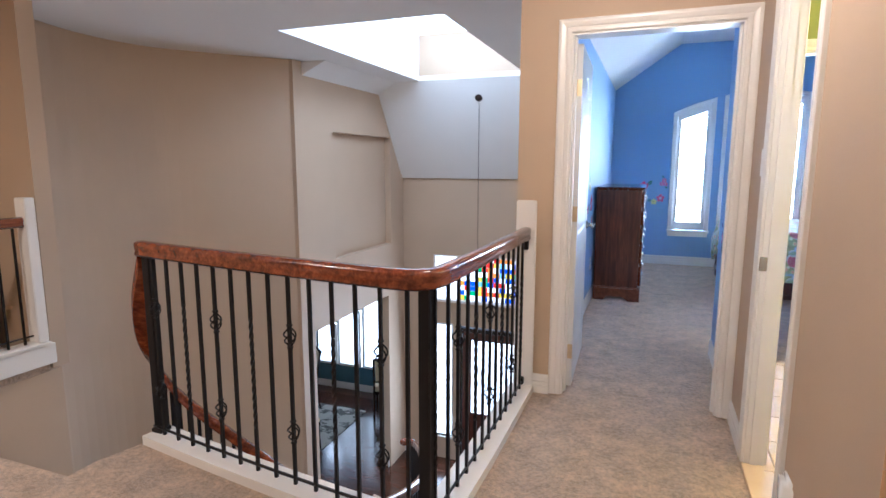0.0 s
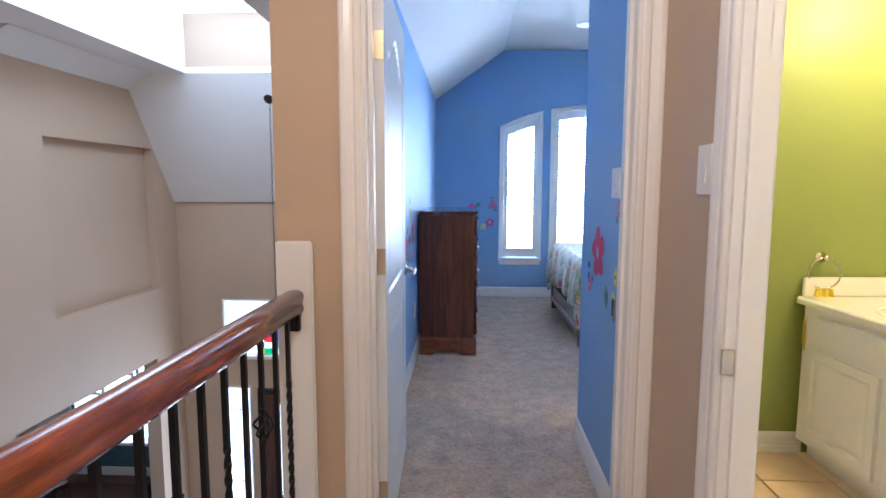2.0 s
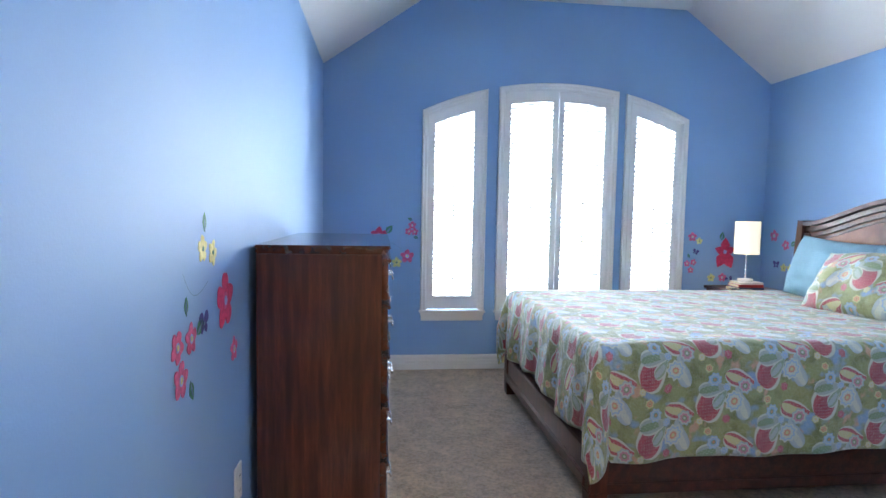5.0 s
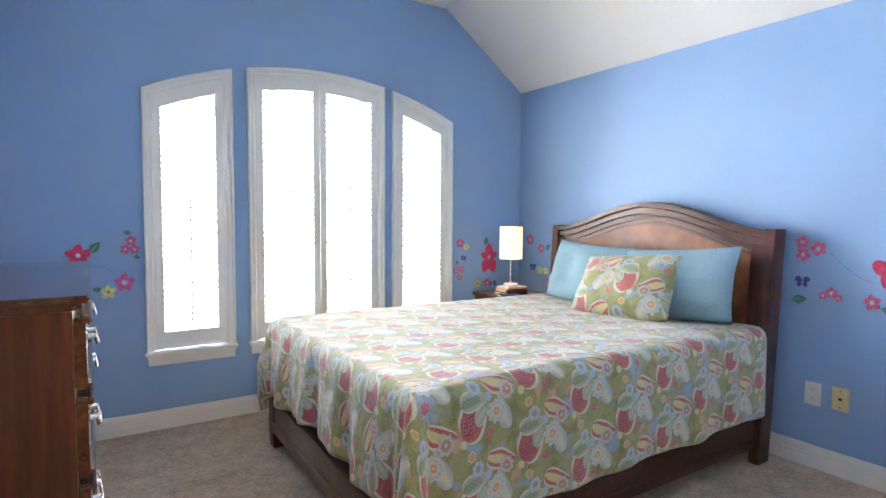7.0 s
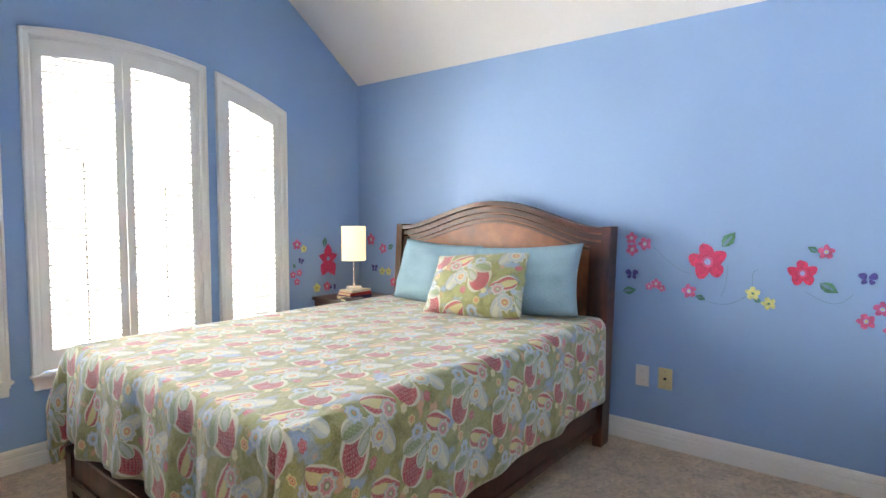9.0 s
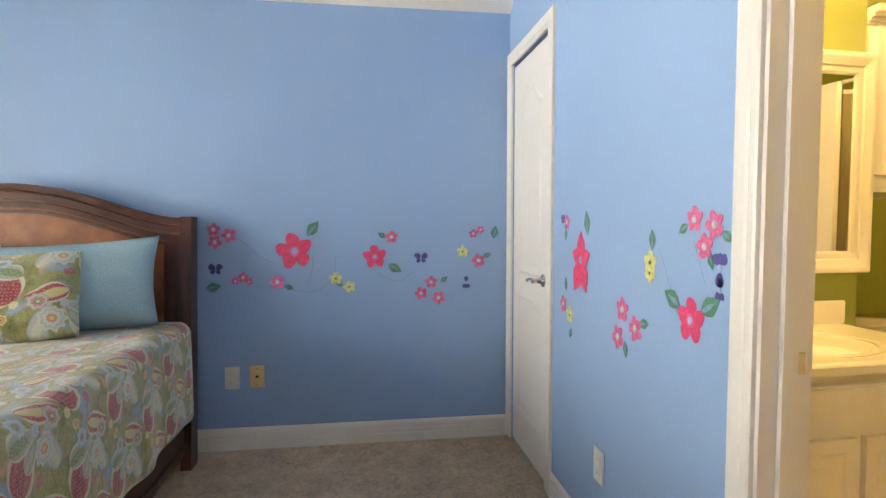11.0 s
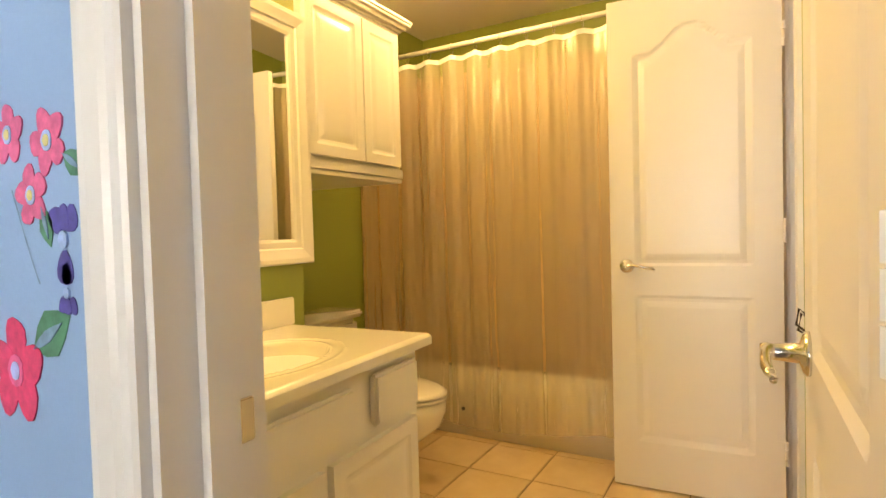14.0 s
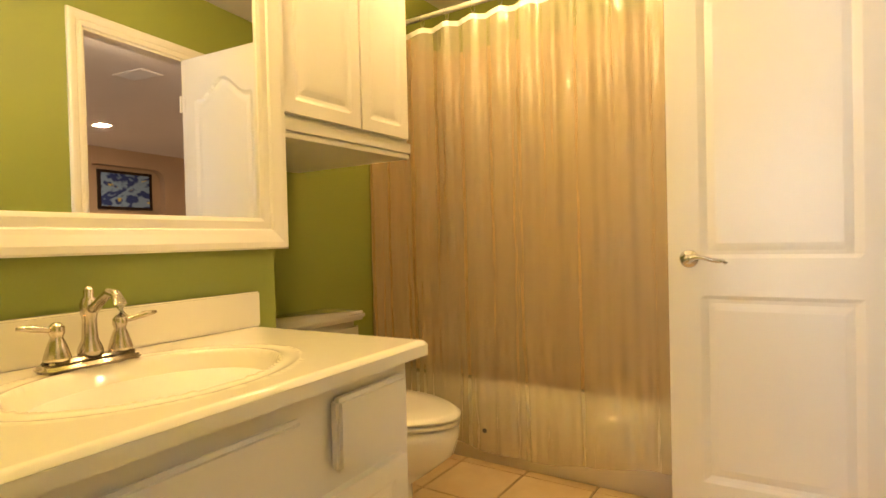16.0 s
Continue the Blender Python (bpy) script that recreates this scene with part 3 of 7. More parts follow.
lining_y(DX0, DX1, DOOR_H, YH, YHI, YHI - 0.055)
lining_y(BX0, BX1, DOOR_H, YBI, YB, YBI + 0.06)
for name, piece in (("side_lining", (XP, XPI, HY0, HY0 + 0.012, 0, DOOR_H)), ("side_lining", (XP, XPI, HY1 - 0.012, HY1, 0, DOOR_H)),
                    ("head_lining", (XP, XPI, HY0 + 0.012, HY1 - 0.012, DOOR_H - 0.012, DOOR_H)), ("door_stop", (0.515, 0.545, HY1 - 0.024, HY1 - 0.012, 0, DOOR_H - 0.012))):
    trim_part(boxes(piece), name)

for a in ((XW, YHI, XW, YN, 1, 0), (XW, YN, XE, YN, 0, -1), (XE, YB, XE, YN, -1, 0), (BX1 + 0.07, YB, 2.405, YB, 0, 1), (XP, YB, BX0 - 0.07, YB, 0, 1), (XP, YHI, XP, YB, -1, 0),
          (XP, HY1 + 0.07, XP, YH, -1, 0), (XP, -3.2, XP, HY0 - 0.07, -1, 0), (-0.62, YH, DX0 - 0.07, YH, 0, -1), (DX1 + 0.07, YH, XP, YH, 0, -1),
          (BX1 + 0.07, YBI, 1.57, YBI, 0, -1), (XPI, HY1 + 0.07, XPI, YBI, 1, 0)):
    baseboard(*a)
for a in ((-3.28, 6.55, -3.28, EY, 1, 0), (-3.28, EY, -2.78, EY, 0, -1), (-6.6, 8.9, -3.44, 8.9, 0, -1)):
    baseboard(*a, z=-2.96, name="entry_baseboard")

# ---- doors ----
door_leaf("bedroom_door", 0.80, 2.02, (DX0 + 0.028, YHI + 0.024, 0.0), 92, "open white arch-panel bedroom door with painted hinges beside the dresser")
door_leaf("bath_hall_door", 0.625, 2.02, (XPI + 0.026, 1.785, 0.012), 2.5, "open white arch-panel bathroom door at the hall opening")
door_leaf("bath_bedroom_door", 0.56, 2.02, (BX0 + 0.034, YBI + 0.035, 0.0), -89, "open white arch-panel bathroom door folded against the green wall")
door_leaf("closet_door", 0.575, 2.02, (3.06, YB - 0.022, 0.012), 180, "closed white arch-panel closet door in the blue wall")

# ---- windows: frame, sill, shutters ----


def window(name, a, b, leaves):
    label = "tall arched window with white plantation shutters"
    base = tagged(empty(name, ((a + b) / 2, YN, 0)), label, "window", "arched windows", "structure")
    cx = (a + b) / 2
    n = 14
    xs = [a + (b - a) * k / n for k in range(n + 1)]
    # casing round the opening
    bm = bmesh.new()
    path = [(a - cx, SILL)] + [(x - cx, arc(x) - 0.03) for x in xs] + [(b - cx, SILL)]
    prof = ((-0.004, 0.0), (-0.004, 0.014), (0.006, 0.020), (0.024, 0.020), (0.030, 0.026), (0.038, 0.026), (0.042, 0.020), (0.042, 0.0))
    profile_run(bm, path, prof, lambda s, z, d: (s, -d, z))
    part("window_frame", bm, M_SHUT, base)
    # lining through the wall
    bm = bmesh.new()
    prof = ((-0.012, 0.0), (0.0, 0.0), (0.0, -0.155), (-0.012, -0.155))
    profile_run(bm, path, prof, lambda s, z, d: (s, -d, z))
    part("window_lining", bm, M_SHUT, base)
    bm = boxes((a - cx - 0.052, b - cx + 0.052, -0.045, 0.002, SILL - 0.022, SILL, ), bevel=0.006)
    box(bm, a - cx - 0.035, b - cx + 0.035, -0.018, -0.001, SILL - 0.085, SILL - 0.022, 0.003)
    box(bm, a - cx - 0.040, b - cx + 0.040, -0.028, -0.001, SILL - 0.045, SILL - 0.022, 0.004)
    part("window_sill", bm, M_SHUT, base)
    bm = boxes((a - cx, b - cx, 0.12, 0.126, SILL, arc(cx) - 0.02))
    g = part("pane", bm, M_GLASS, base, "clear glass pane")
    g.visible_shadow = False
    w = (b - a) / leaves
    for k in range(leaves):
        x0, x1 = a + w * k + 0.014, a + w * (k + 1) - (0.014 if k == leaves - 1 else 0.002)
        if k:
            x0 -= 0.012
        shut = tagged(empty("shutter", (0, 0, 0)), "white wooden shutter panel with open louvres")
        shut.parent = base
        st = 0.045
        bm = bmesh.new()
        y0, y1 = 0.004, 0.030
        zb = SILL + 0.006
        def top(x):
            return arc(x) - 0.045
        prism(bm, [(x0 - cx, zb), (x0 + st - cx, zb), (x0 + st - cx, top(x0 + st)), (x0 - cx, top(x0))], "y", y0, y1)
        prism(bm, [(x1 - st - cx, zb), (x1 - cx, zb), (x1 - cx, top(x1)), (x1 - st - cx, top(x1 - st))], "y", y0, y1)
        prism(bm, [(x0 + st - cx, zb), (x1 - st - cx, zb), (x1 - st - cx, zb + 0.105), (x0 + st - cx, zb + 0.105)], "y", y0 + 0.001, y1 - 0.001)
        m = [x0 + st + (x1 - x0 - 2 * st) * q / 6 for q in range(7)]
        prism(bm, [(x - cx, top(x) - 0.085) for x in m] + [(x - cx, top(x)) for x in m[::-1]], "y", y0 + 0.001, y1 - 0.001)
        part("stile_frame", bm, M_SHUT, shut)
        z = zb + 0.105 + 0.022
        lame = None
        while z < top((x0 + x1) / 2) - 0.085:
            xa, xb = x0 + st + 0.002, x1 - st - 0.002
            while top(xa) - 0.09 < z and xa < xb:
                xa += 0.02
            while top(xb) - 0.09 < z and xb > xa:
                xb -= 0.02
            if xb - xa > 0.05:
                full = abs(xb - xa - (x1 - x0 - 2 * st - 0.004)) < 1e-4
                if lame is None or not full:
                    bm = bmesh.new()
                    hw = (xb - xa) / 2
                    prism(bm, [(-0.022, -0.0035), (-0.022, 0.0035), (-0.012, 0.005), (0.012, 0.005), (0.022, 0), (0.012, -0.005), (-0.012, -0.005)], "x", -hw, hw)
                    l = part("louvre", bm, M_SHUT, shut)
                    if full:
                        lame = l.data
                else:
                    l = new("louvre", lame)
                    l.parent = shut
                l.location, l.rotation_euler = ((xa + xb) / 2 - cx, 0.017, z), (radians(-12), 0, 0)
            z += 0.0385
        bm = bmesh.new()
        xr = (x0 + x1) / 2 - cx
        box(bm, xr - 0.005, xr + 0.005, -0.012, -0.005, zb + 0.12, top((x0 + x1) / 2) - 0.62, 0.002)
        part("tilt_rod", bm, M_SHUT, shut)
        bm = bmesh.new()
        hx = x0 - 0.006 if k == 0 else x1 + 0.006
        for z in (zb + 0.13, (zb + arc(cx)) / 2, arc(cx) - 0.30):
            box(bm, hx - cx - 0.006, hx - cx + 0.006, -0.004, 0.006, z - 0.03, z + 0.03, 0.002)
        part("hinge", bm, M_SHUT, shut, "painted shutter hinge")
    return base


window("window_1", *WINS[0], 1)
window("window_2", *WINS[1], 2)
window("window_3", *WINS[2], 1)
# Added lower backdrop: a dimmer painted glow, so the louvres stand out.
M_LOWGLOW = N("dim_backdrop_glow")
M_LOWGLOW = M_LOWGLOW.set(Base_Color=(0.5, 0.5, 0.5), Emission_Color=M_LOWGLOW.mix(M_LOWGLOW.ramp(M_LOWGLOW.noise(0.8, 2, M_LOWGLOW.coords()), 0.4, 0.6), (0.80, 0.86, 0.95), (0.95, 0.95, 0.93)), Emission_Strength=0.72)
tagged(part("backdrop", boxes((-4, 7, 12.0, 12.05, 1.15, 6)), M_SKYGLOW), kind="structure")
tagged(part("backdrop", boxes((-4, 7, 12.0, 12.05, -3, 1.15)), M_LOWGLOW), kind="structure")
wall("ground", boxes((-60, 60, 9.8, 90, -3.8, -3.6), (-60, 60, -90, 9.8, -3.8, -3.6)), paint("ground_grass", (0.10, 0.13, 0.05), 1.0, 30, 0.6, 0.3))


# ---- bed ----
# ---- patterned quilt cloth ----


def quilt_mat(name, kind, scale=1.0):
    n = N(name)
    uv = n.coords(kind, (scale, scale, scale))
    sep = n.node("ShaderNodeSeparateXYZ", Vector=uv)
    warp = n.noise(9, 2, uv)
    X0 = n.math("ADD", sep.outputs[0], n.math("MULTIPLY", n.math("SUBTRACT", warp, 0.5), 0.02))
    Y0 = n.math("ADD", sep.outputs[1], n.math("MULTIPLY", n.math("SUBTRACT", warp, 0.5), 0.02))
    P = 0.30
    colf = n.math("FLOOR", n.math("DIVIDE", X0, P))
    odd = n.math("PINGPONG", colf, 1.0)
    X = n.math("SUBTRACT", X0, n.math("MULTIPLY", colf, P))
    Y1 = n.math("ADD", Y0, n.math("MULTIPLY", odd, P / 2))
    Y = n.math("SUBTRACT", Y1, n.math("MULTIPLY", n.math("FLOOR", n.math("DIVIDE", Y1, P)), P))
    mottle = n.noise(14, 3, uv)
    col = n.mix(n.ramp(mottle, 0.35, 0.55), (0.19, 0.20, 0.045), (0.33, 0.33, 0.11))
    col = n.mix(n.ramp(n.noise(7, 2, n.coords(kind, (scale, scale * 1.3, 4))), 0.55, 0.66), col, (0.28, 0.40, 0.56))
    col = n.mix(n.ramp(n.noise(10, 2, n.coords(kind, (scale * 1.4, scale, 9))), 0.60, 0.68), col, (0.62, 0.36, 0.20))

    def local(cx, cy, ang):
        dx, dy = n.math("SUBTRACT", X, cx), n.math("SUBTRACT", Y, cy)
        dx = n.math("SUBTRACT", dx, n.math("MULTIPLY", n.math("ROUND", n.math("DIVIDE", dx, P)), 0.0))
        dy = n.math("SUBTRACT", dy, n.math("MULTIPLY", n.math("ROUND", n.math("DIVIDE", dy, P)), P))
        c, s = math.cos(ang), math.sin(ang)
        return (n.math("ADD", n.math("MULTIPLY", dx, c), n.math("MULTIPLY", dy, s)), n.math("SUBTRACT", n.math("MULTIPLY", dy, c), n.math("MULTIPLY", dx, s)))

    def below(v, e, soft=0.04):
        m = n.t.nodes.new("ShaderNodeMapRange")
        m.inputs[1].default_value, m.inputs[2].default_value = e + soft, e - soft
        n.put(m.inputs[0], v)
        return m.outputs[0]

    def tear(cx, cy, ang, L, W, bend, rim, body, core, col):
        a, b = local(cx, cy, ang)
        u = n.math("MAXIMUM", n.math("MINIMUM", n.math("DIVIDE", a, L), 1.0), 0.0)
        w = n.math("MULTIPLY", n.math("MULTIPLY", n.math("SQRT", u), n.math("SUBTRACT", 1.0, n.math("MULTIPLY", u, 0.93))), W * 2.3)
        off = n.math("SUBTRACT", b, n.math("MULTIPLY", n.math("MULTIPLY", u, u), bend))
        d = n.math("DIVIDE", n.math("ABSOLUTE", off), n.math("MAXIMUM", w, 0.0005))
        inside = n.math("MULTIPLY", below(d, 1.0), n.math("MULTIPLY", n.math("GREATER_THAN", a, 0.0), n.math("LESS_THAN", a, L)))
        c = n.mix(below(d, 0.78), rim, body)
        c = n.mix(n.math("MULTIPLY", below(d, 0.42), n.math("LESS_THAN", u, 0.7)), c, core)
        dots = n.math("MULTIPLY", n.math("MULTIPLY", n.math("SINE", n.math("MULTIPLY", a, 330)), n.math("SINE", n.math("MULTIPLY", off, 330))), below(d, 0.85))
        c = n.mix(n.math("MULTIPLY", n.math("GREATER_THAN", dots, 0.6), 0.35), c, rim)
        return n.mix(inside, col, c)

    def bloom(cx, cy, r, k, cols, col):
        a, b = local(cx, cy, 0.3)
        th = n.math("ARCTAN2", b, a)
        d = n.math("DIVIDE", n.math("SQRT", n.math("ADD", n.math("MULTIPLY", a, a), n.math("MULTIPLY", b, b))), r)
        d = n.math("MULTIPLY", d, n.math("ADD", 1.0, n.math("MULTIPLY", n.math("COSINE", n.math("MULTIPLY", th, k)), -0.10)))
        c = cols[0]
        for e, cc in zip((0.80, 0.66, 0.36, 0.18), cols[1:]):
            c = n.mix(below(d, e, 0.05), c, cc)
        return n.mix(below(d, 1.0, 0.05), col, c)

    cream, red, blue, sage, orange, yell, pink, grey = (0.66, 0.66, 0.52), (0.46, 0.045, 0.06), (0.36, 0.50, 0.66), (0.22, 0.30, 0.14), (0.68, 0.27, 0.14), (0.66, 0.60, 0.26), (0.60, 0.26, 0.30), (0.42, 0.48, 0.48)
    col = tear(0.030, 0.04, 0.75, 0.200, 0.085, 0.07, cream, red, (0.36, 0.03, 0.05), col)
    col = tear(0.090, 0.085, 0.55, 0.100, 0.034, 0.035, cream, (0.30, 0.38, 0.22), (0.45, 0.50, 0.44), col)
    col = tear(0.022, 0.155, 0.35, 0.135, 0.045, -0.03, cream, (0.40, 0.44, 0.36), sage, col)
    col = tear(0.275, 0.035, 2.3, 0.15, 0.040, -0.045, grey, (0.50, 0.54, 0.50), cream, col)
    col = tear(0.155, 0.245, -0.5, 0.150, 0.050, 0.03, cream, (0.48, 0.06, 0.075), yell, col)
    col = bloom(0.200, 0.110, 0.046, 9, (cream, blue, cream, orange, yell), col)
    col = bloom(0.100, 0.215, 0.031, 8, (blue, cream, blue, sage, orange), col)
    col = bloom(0.255, 0.185, 0.036, 8, (grey, cream, pink, sage, cream), col)
    col = bloom(0.070, 0.270, 0.020, 6, (yell, yell, orange, yell, red), col)
    col = bloom(0.165, 0.030, 0.019, 6, (red, pink, red, pink, red), col)
    col = bloom(0.160, 0.175, 0.018, 7, (blue, cream, blue, blue, cream), col)
    col = bloom(0.030, 0.020, 0.017, 6, (yell, yell, cream, yell, yell), col)
    vor = n.node("ShaderNodeTexVoronoi", Scale=70)
    vor.feature = "DISTANCE_TO_EDGE"
    n.put(vor.inputs["Vector"], uv)
    col = n.mix(n.math("MULTIPLY", below(vor.outputs[0], 0.045, 0.03), 0.22), col, cream)
    n.bump(n.math("ADD", n.math("MULTIPLY", n.noise(38, 2, uv), 1.0), n.math("MULTIPLY", n.noise(260, 2, uv), 0.2)), 0.65, 0.009)
    return n.set(Base_Color=col, Roughness=0.6, Sheen_Weight=0.5)


M_QUILT = quilt_mat("paisley_quilt", "UV", 1.12)
M_SHAM = N("blue_textured_fabric")
_v = M_SHAM.coords()
M_SHAM.bump(M_SHAM.noise(230, 3, _v, 0.7), 1.0, 0.004)
M_SHAM = M_SHAM.set(Base_Color=M_SHAM.mix(M_SHAM.ramp(M_SHAM.noise(230, 3, _v, 0.7), 0.35, 0.7), (0.22, 0.38, 0.48), (0.40, 0.60, 0.70)), Roughness=0.85)

# ---- bed ----
bed = tagged(empty("bed", (0, 0, 0)), "made-up cherry wood bed with an arched panelled headboard", "bed")
BXF, BXH, BY0, BY1 = 0.83, 2.97, 5.60, 7.20
HB0, HB1 = 5.585, 7.205


def crest(y, lift=0.0):
    u = (y - (HB0 + HB1) / 2) / ((HB1 - HB0) / 2)
    return 1.225 + 0.165 * (0.5 + 0.5 * math.cos(math.pi * max(-1, min(1, u * 1.10)))) ** 0.78 + lift


def lean(z):
    return 2.985 + 0.10 * max(0.0, z - 0.35)


def headboard_plate(bm, ya, yb, low, high, front, back):
    """An upright plate that leans back, between low(y) and high(y)."""
    n = 28
    rows = []
    for k in range(n + 1):
        y = ya + (yb - ya) * k / n
        zs = (low(y), high(y))
        rows.append([bm.verts.new((lean(z) - d, y, z)) for z in zs for d in (front, back)])
    fs = []
    for a, b in zip(rows, rows[1:]):
        for i, j in ((0, 1), (1, 3), (3, 2), (2, 0)):
            fs.append(bm.faces.new((a[i], a[j], b[j], b[i])))
    for r_ in (rows[0], rows[-1]):
        fs.append(bm.faces.new((r_[0], r_[1], r_[3], r_[2])))
    bmesh.ops.recalc_face_normals(bm, faces=fs)


bm = bmesh.new()
headboard_plate(bm, HB0 + 0.05, HB1 - 0.05, lambda y: 0.30, lambda y: crest(y, -0.03), 0.012, -0.02)
part("headboard_panel", bm, M_PANEL, bed, "lighter veneered arched panel")
for i, (lo, hi, f) in enumerate(((-0.030, 0.0, 0.066), (-0.072, -0.040, 0.046), (-0.112, -0.084, 0.032), (-0.140, -0.124, 0.020))):
    bm = bmesh.new()
    headboard_plate(bm, HB0 + (0.0 if i == 0 else 0.04), HB1 - (0.0 if i == 0 else 0.04), lambda y, lo=lo: crest(y, lo), lambda y, hi=hi: crest(y, hi), f, -0.03 if i == 0 else 0.0)
    part("crest_moulding", bm, M_CHERRY_H, bed)
for y0, y1, f in ((HB0 - 0.012, HB0 + 0.04, 0.070), (HB1 - 0.04, HB1 + 0.012, 0.070)):
    bm = bmesh.new()
    headboard_plate(bm, y0, y1, lambda y: FLOOR, lambda y: 1.232, f, -0.035)
    part("headboard_post", bm, M_CHERRY, bed)
for y0, y1, f in ((HB0 + 0.04, HB0 + 0.09, 0.045), (HB1 - 0.09, HB1 - 0.04, 0.045), (HB0 + 0.09, HB0 + 0.125, 0.028), (HB1 - 0.125, HB1 - 0.09, 0.028)):
    bm = bmesh.new()
    headboard_plate(bm, y0, y1, lambda y: 0.25, lambda y: 1.14, f, -0.01)
    part("stile_moulding", bm, M_CHERRY, bed)
for y in (BY0 + 0.006, BY1 - 0.036):
    bm = boxes((BXF + 0.03, BXH - 0.03, y, y + 0.030, 0.085, 0.30, ), bevel=0.004)
    ys = y - 0.012 if y < 6 else y + 0.03
    box(bm, BXF + 0.03, BXH - 0.03, ys, ys + 0.012, 0.075, 0.125, 0.004)
    part("side_rail", bm, M_CHERRY_H, bed)
bm = boxes((BXF, BXF + 0.035, BY0 + 0.03, BY1 - 0.03, 0.10, 0.245), bevel=0.006)
box(bm, BXF - 0.018, BXF, BY0 + 0.04, BY1 - 0.04, 0.085, 0.14, 0.006)
box(bm, BXF - 0.012, BXF + 0.045, BY0 + 0.0, BY1 - 0.0, 0.245, 0.262, 0.006)
part("foot_rail", bm, M_CHERRY, bed)
for y in (BY0 - 0.008, BY1 - 0.072):
    bm = bmesh.new()
    box(bm, BXF - 0.01, BXF + 0.075, y, y + 0.08, 0.08, 0.25, 0.006)
    prism(bm, [(BXF - 0.005, FLOOR), (BXF + 0.06, FLOOR), (BXF + 0.075, 0.08), (BXF - 0.01, 0.08)], "y", y + 0.004, y + 0.076)
    part("foot_post", bm, M_CHERRY, bed)
for x, y in ((1.9, 6.36),):
    part("slat_base", boxes((BXF + 0.04, BXH - 0.04, BY0 + 0.04, BY1 - 0.04, 0.18, 0.24)), M_DARKWOOD, bed)

mattress = tagged(part("mattress", boxes((BXF + 0.07, BXH - 0.03, BY0 + 0.05, BY1 - 0.05, 0.245, 0.68), bevel=0.05), M_PLASTIC), "white mattress hidden under the quilt on the bed", "mattress")

# quilt: a cloth grid laid over the mattress, its drop flaring at the foot corners
TOPZ, Q = 0.715, 0.0
qx0, qx1, qy0, qy1 = BXF + 0.005, BXH - 0.015, BY0 - 0.022, BY1 + 0.012
DROP_S, DROP_F = 0.50, 0.43
bm = bmesh.new()
uvl = bm.loops.layers.uv.new("UVMap")
nu, nv = 110, 120
ulen, vlen = DROP_F + (qx1 - qx0), 2 * DROP_S + (qy1 - qy0)
R = 0.055


def drape(s, edge, drop):
    """Along a fall: s is the length beyond the edge; returns (outward, down)."""
    if s <= 0:
        return 0.0, 0.0
    q = math.pi / 2 * R
    if s < q:
        a = s / R
        return R * math.sin(a) - 0.0, R * (1 - math.cos(a))
    return R, R + (s - q)


grid = {}
for i in range(nu + 1):
    for j in range(nv + 1):
        u, v = ulen * i / nu, vlen * j / nv
        fx = (DROP_F - u)
        fy0, fy1 = (DROP_S - v), (v - (vlen - DROP_S))
        sy = max(fy0, fy1)
        side = -1 if fy0 > fy1 else 1
        x = qx0 + R + max(0.0, u - DROP_F) * (qx1 - qx0 - R) / (qx1 - qx0)
        y = (qy0 + R + (v - DROP_S) * (qy1 - qy0 - 2 * R) / (qy1 - qy0)) if sy <= 0 else (qy0 + R if side < 0 else qy1 - R)
        z = TOPZ
        ox, dz1 = drape(fx, 0, DROP_F)
        oy, dz2 = drape(sy, 0, DROP_S)
        if fx > 0 and sy > 0:
            # corner: the cloth hangs as a cone, its tip lowest
            ang = math.atan2(sy, fx)
            r = math.hypot(fx, sy)
            rr = max(fx, sy) * (1.0 + 0.16 * math.sin(2 * ang))
            oxr, dz = drape(rr, 0, 0)
            fold = 0.10 * math.sin(2 * ang) ** 2 * min(1, r / 0.35)
            x -= (oxr + fold) * math.cos(ang) + 0.0
            y += side * (oxr + fold) * math.sin(ang)
            z -= dz
        else:
            wave = 0.0
            if fx > 0:
                wave = min(1, fx / 0.4) * (0.020 * math.sin(v * 17 + 0.8) + 0.010 * math.sin(v * 31))
                x -= ox + wave + 0.03 * min(1, fx / 0.4)
                z -= dz1 - 0.02 * math.sin(v * 6.0) * min(1, fx / 0.4)
            if sy > 0:
                wave = min(1, sy / 0.4) * (0.008 * math.sin(u * 14) + 0.006 * math.sin(u * 23 + 1))
                y += side * (oy + wave + 0.012 * min(1, sy / 0.4))
                z -= dz2
                z += (0.008 * math.sin(u * 9) + 0.03 * (u / ulen - 0.6)) * min(1, sy / 0.4)
        if fx <= 0 and sy <= 0:
            z += 0.006 * noise.noise(Vector((x * 3, y * 3, 0))) + 0.003 * noise.noise(Vector((x * 14, y * 14, 2)))
            z -= 0.03 * max(0, 1 - (u - DROP_F) / 0.25) ** 2 * 0.5
        grid[i, j] = bm.verts.new((x, y, max(z, FLOOR + 0.06)))
for i in range(nu):
    for j in range(nv):
        f = bm.faces.new((grid[i, j], grid[i + 1, j], grid[i + 1, j + 1], grid[i, j + 1]))
        f.smooth = True
        for l, (a, b) in zip(f.loops, ((i, j), (i + 1, j), (i + 1, j + 1), (i, j + 1))):
            l[uvl].uv = (ulen * a / nu, vlen * b / nv)
bmesh.ops.recalc_face_normals(bm, faces=bm.faces[:])
quilt = part("quilt", bm, M_QUILT)
sol = quilt.modifiers.new("thick", "SOLIDIFY")
sol.thickness, sol.offset = 0.010, 0.0
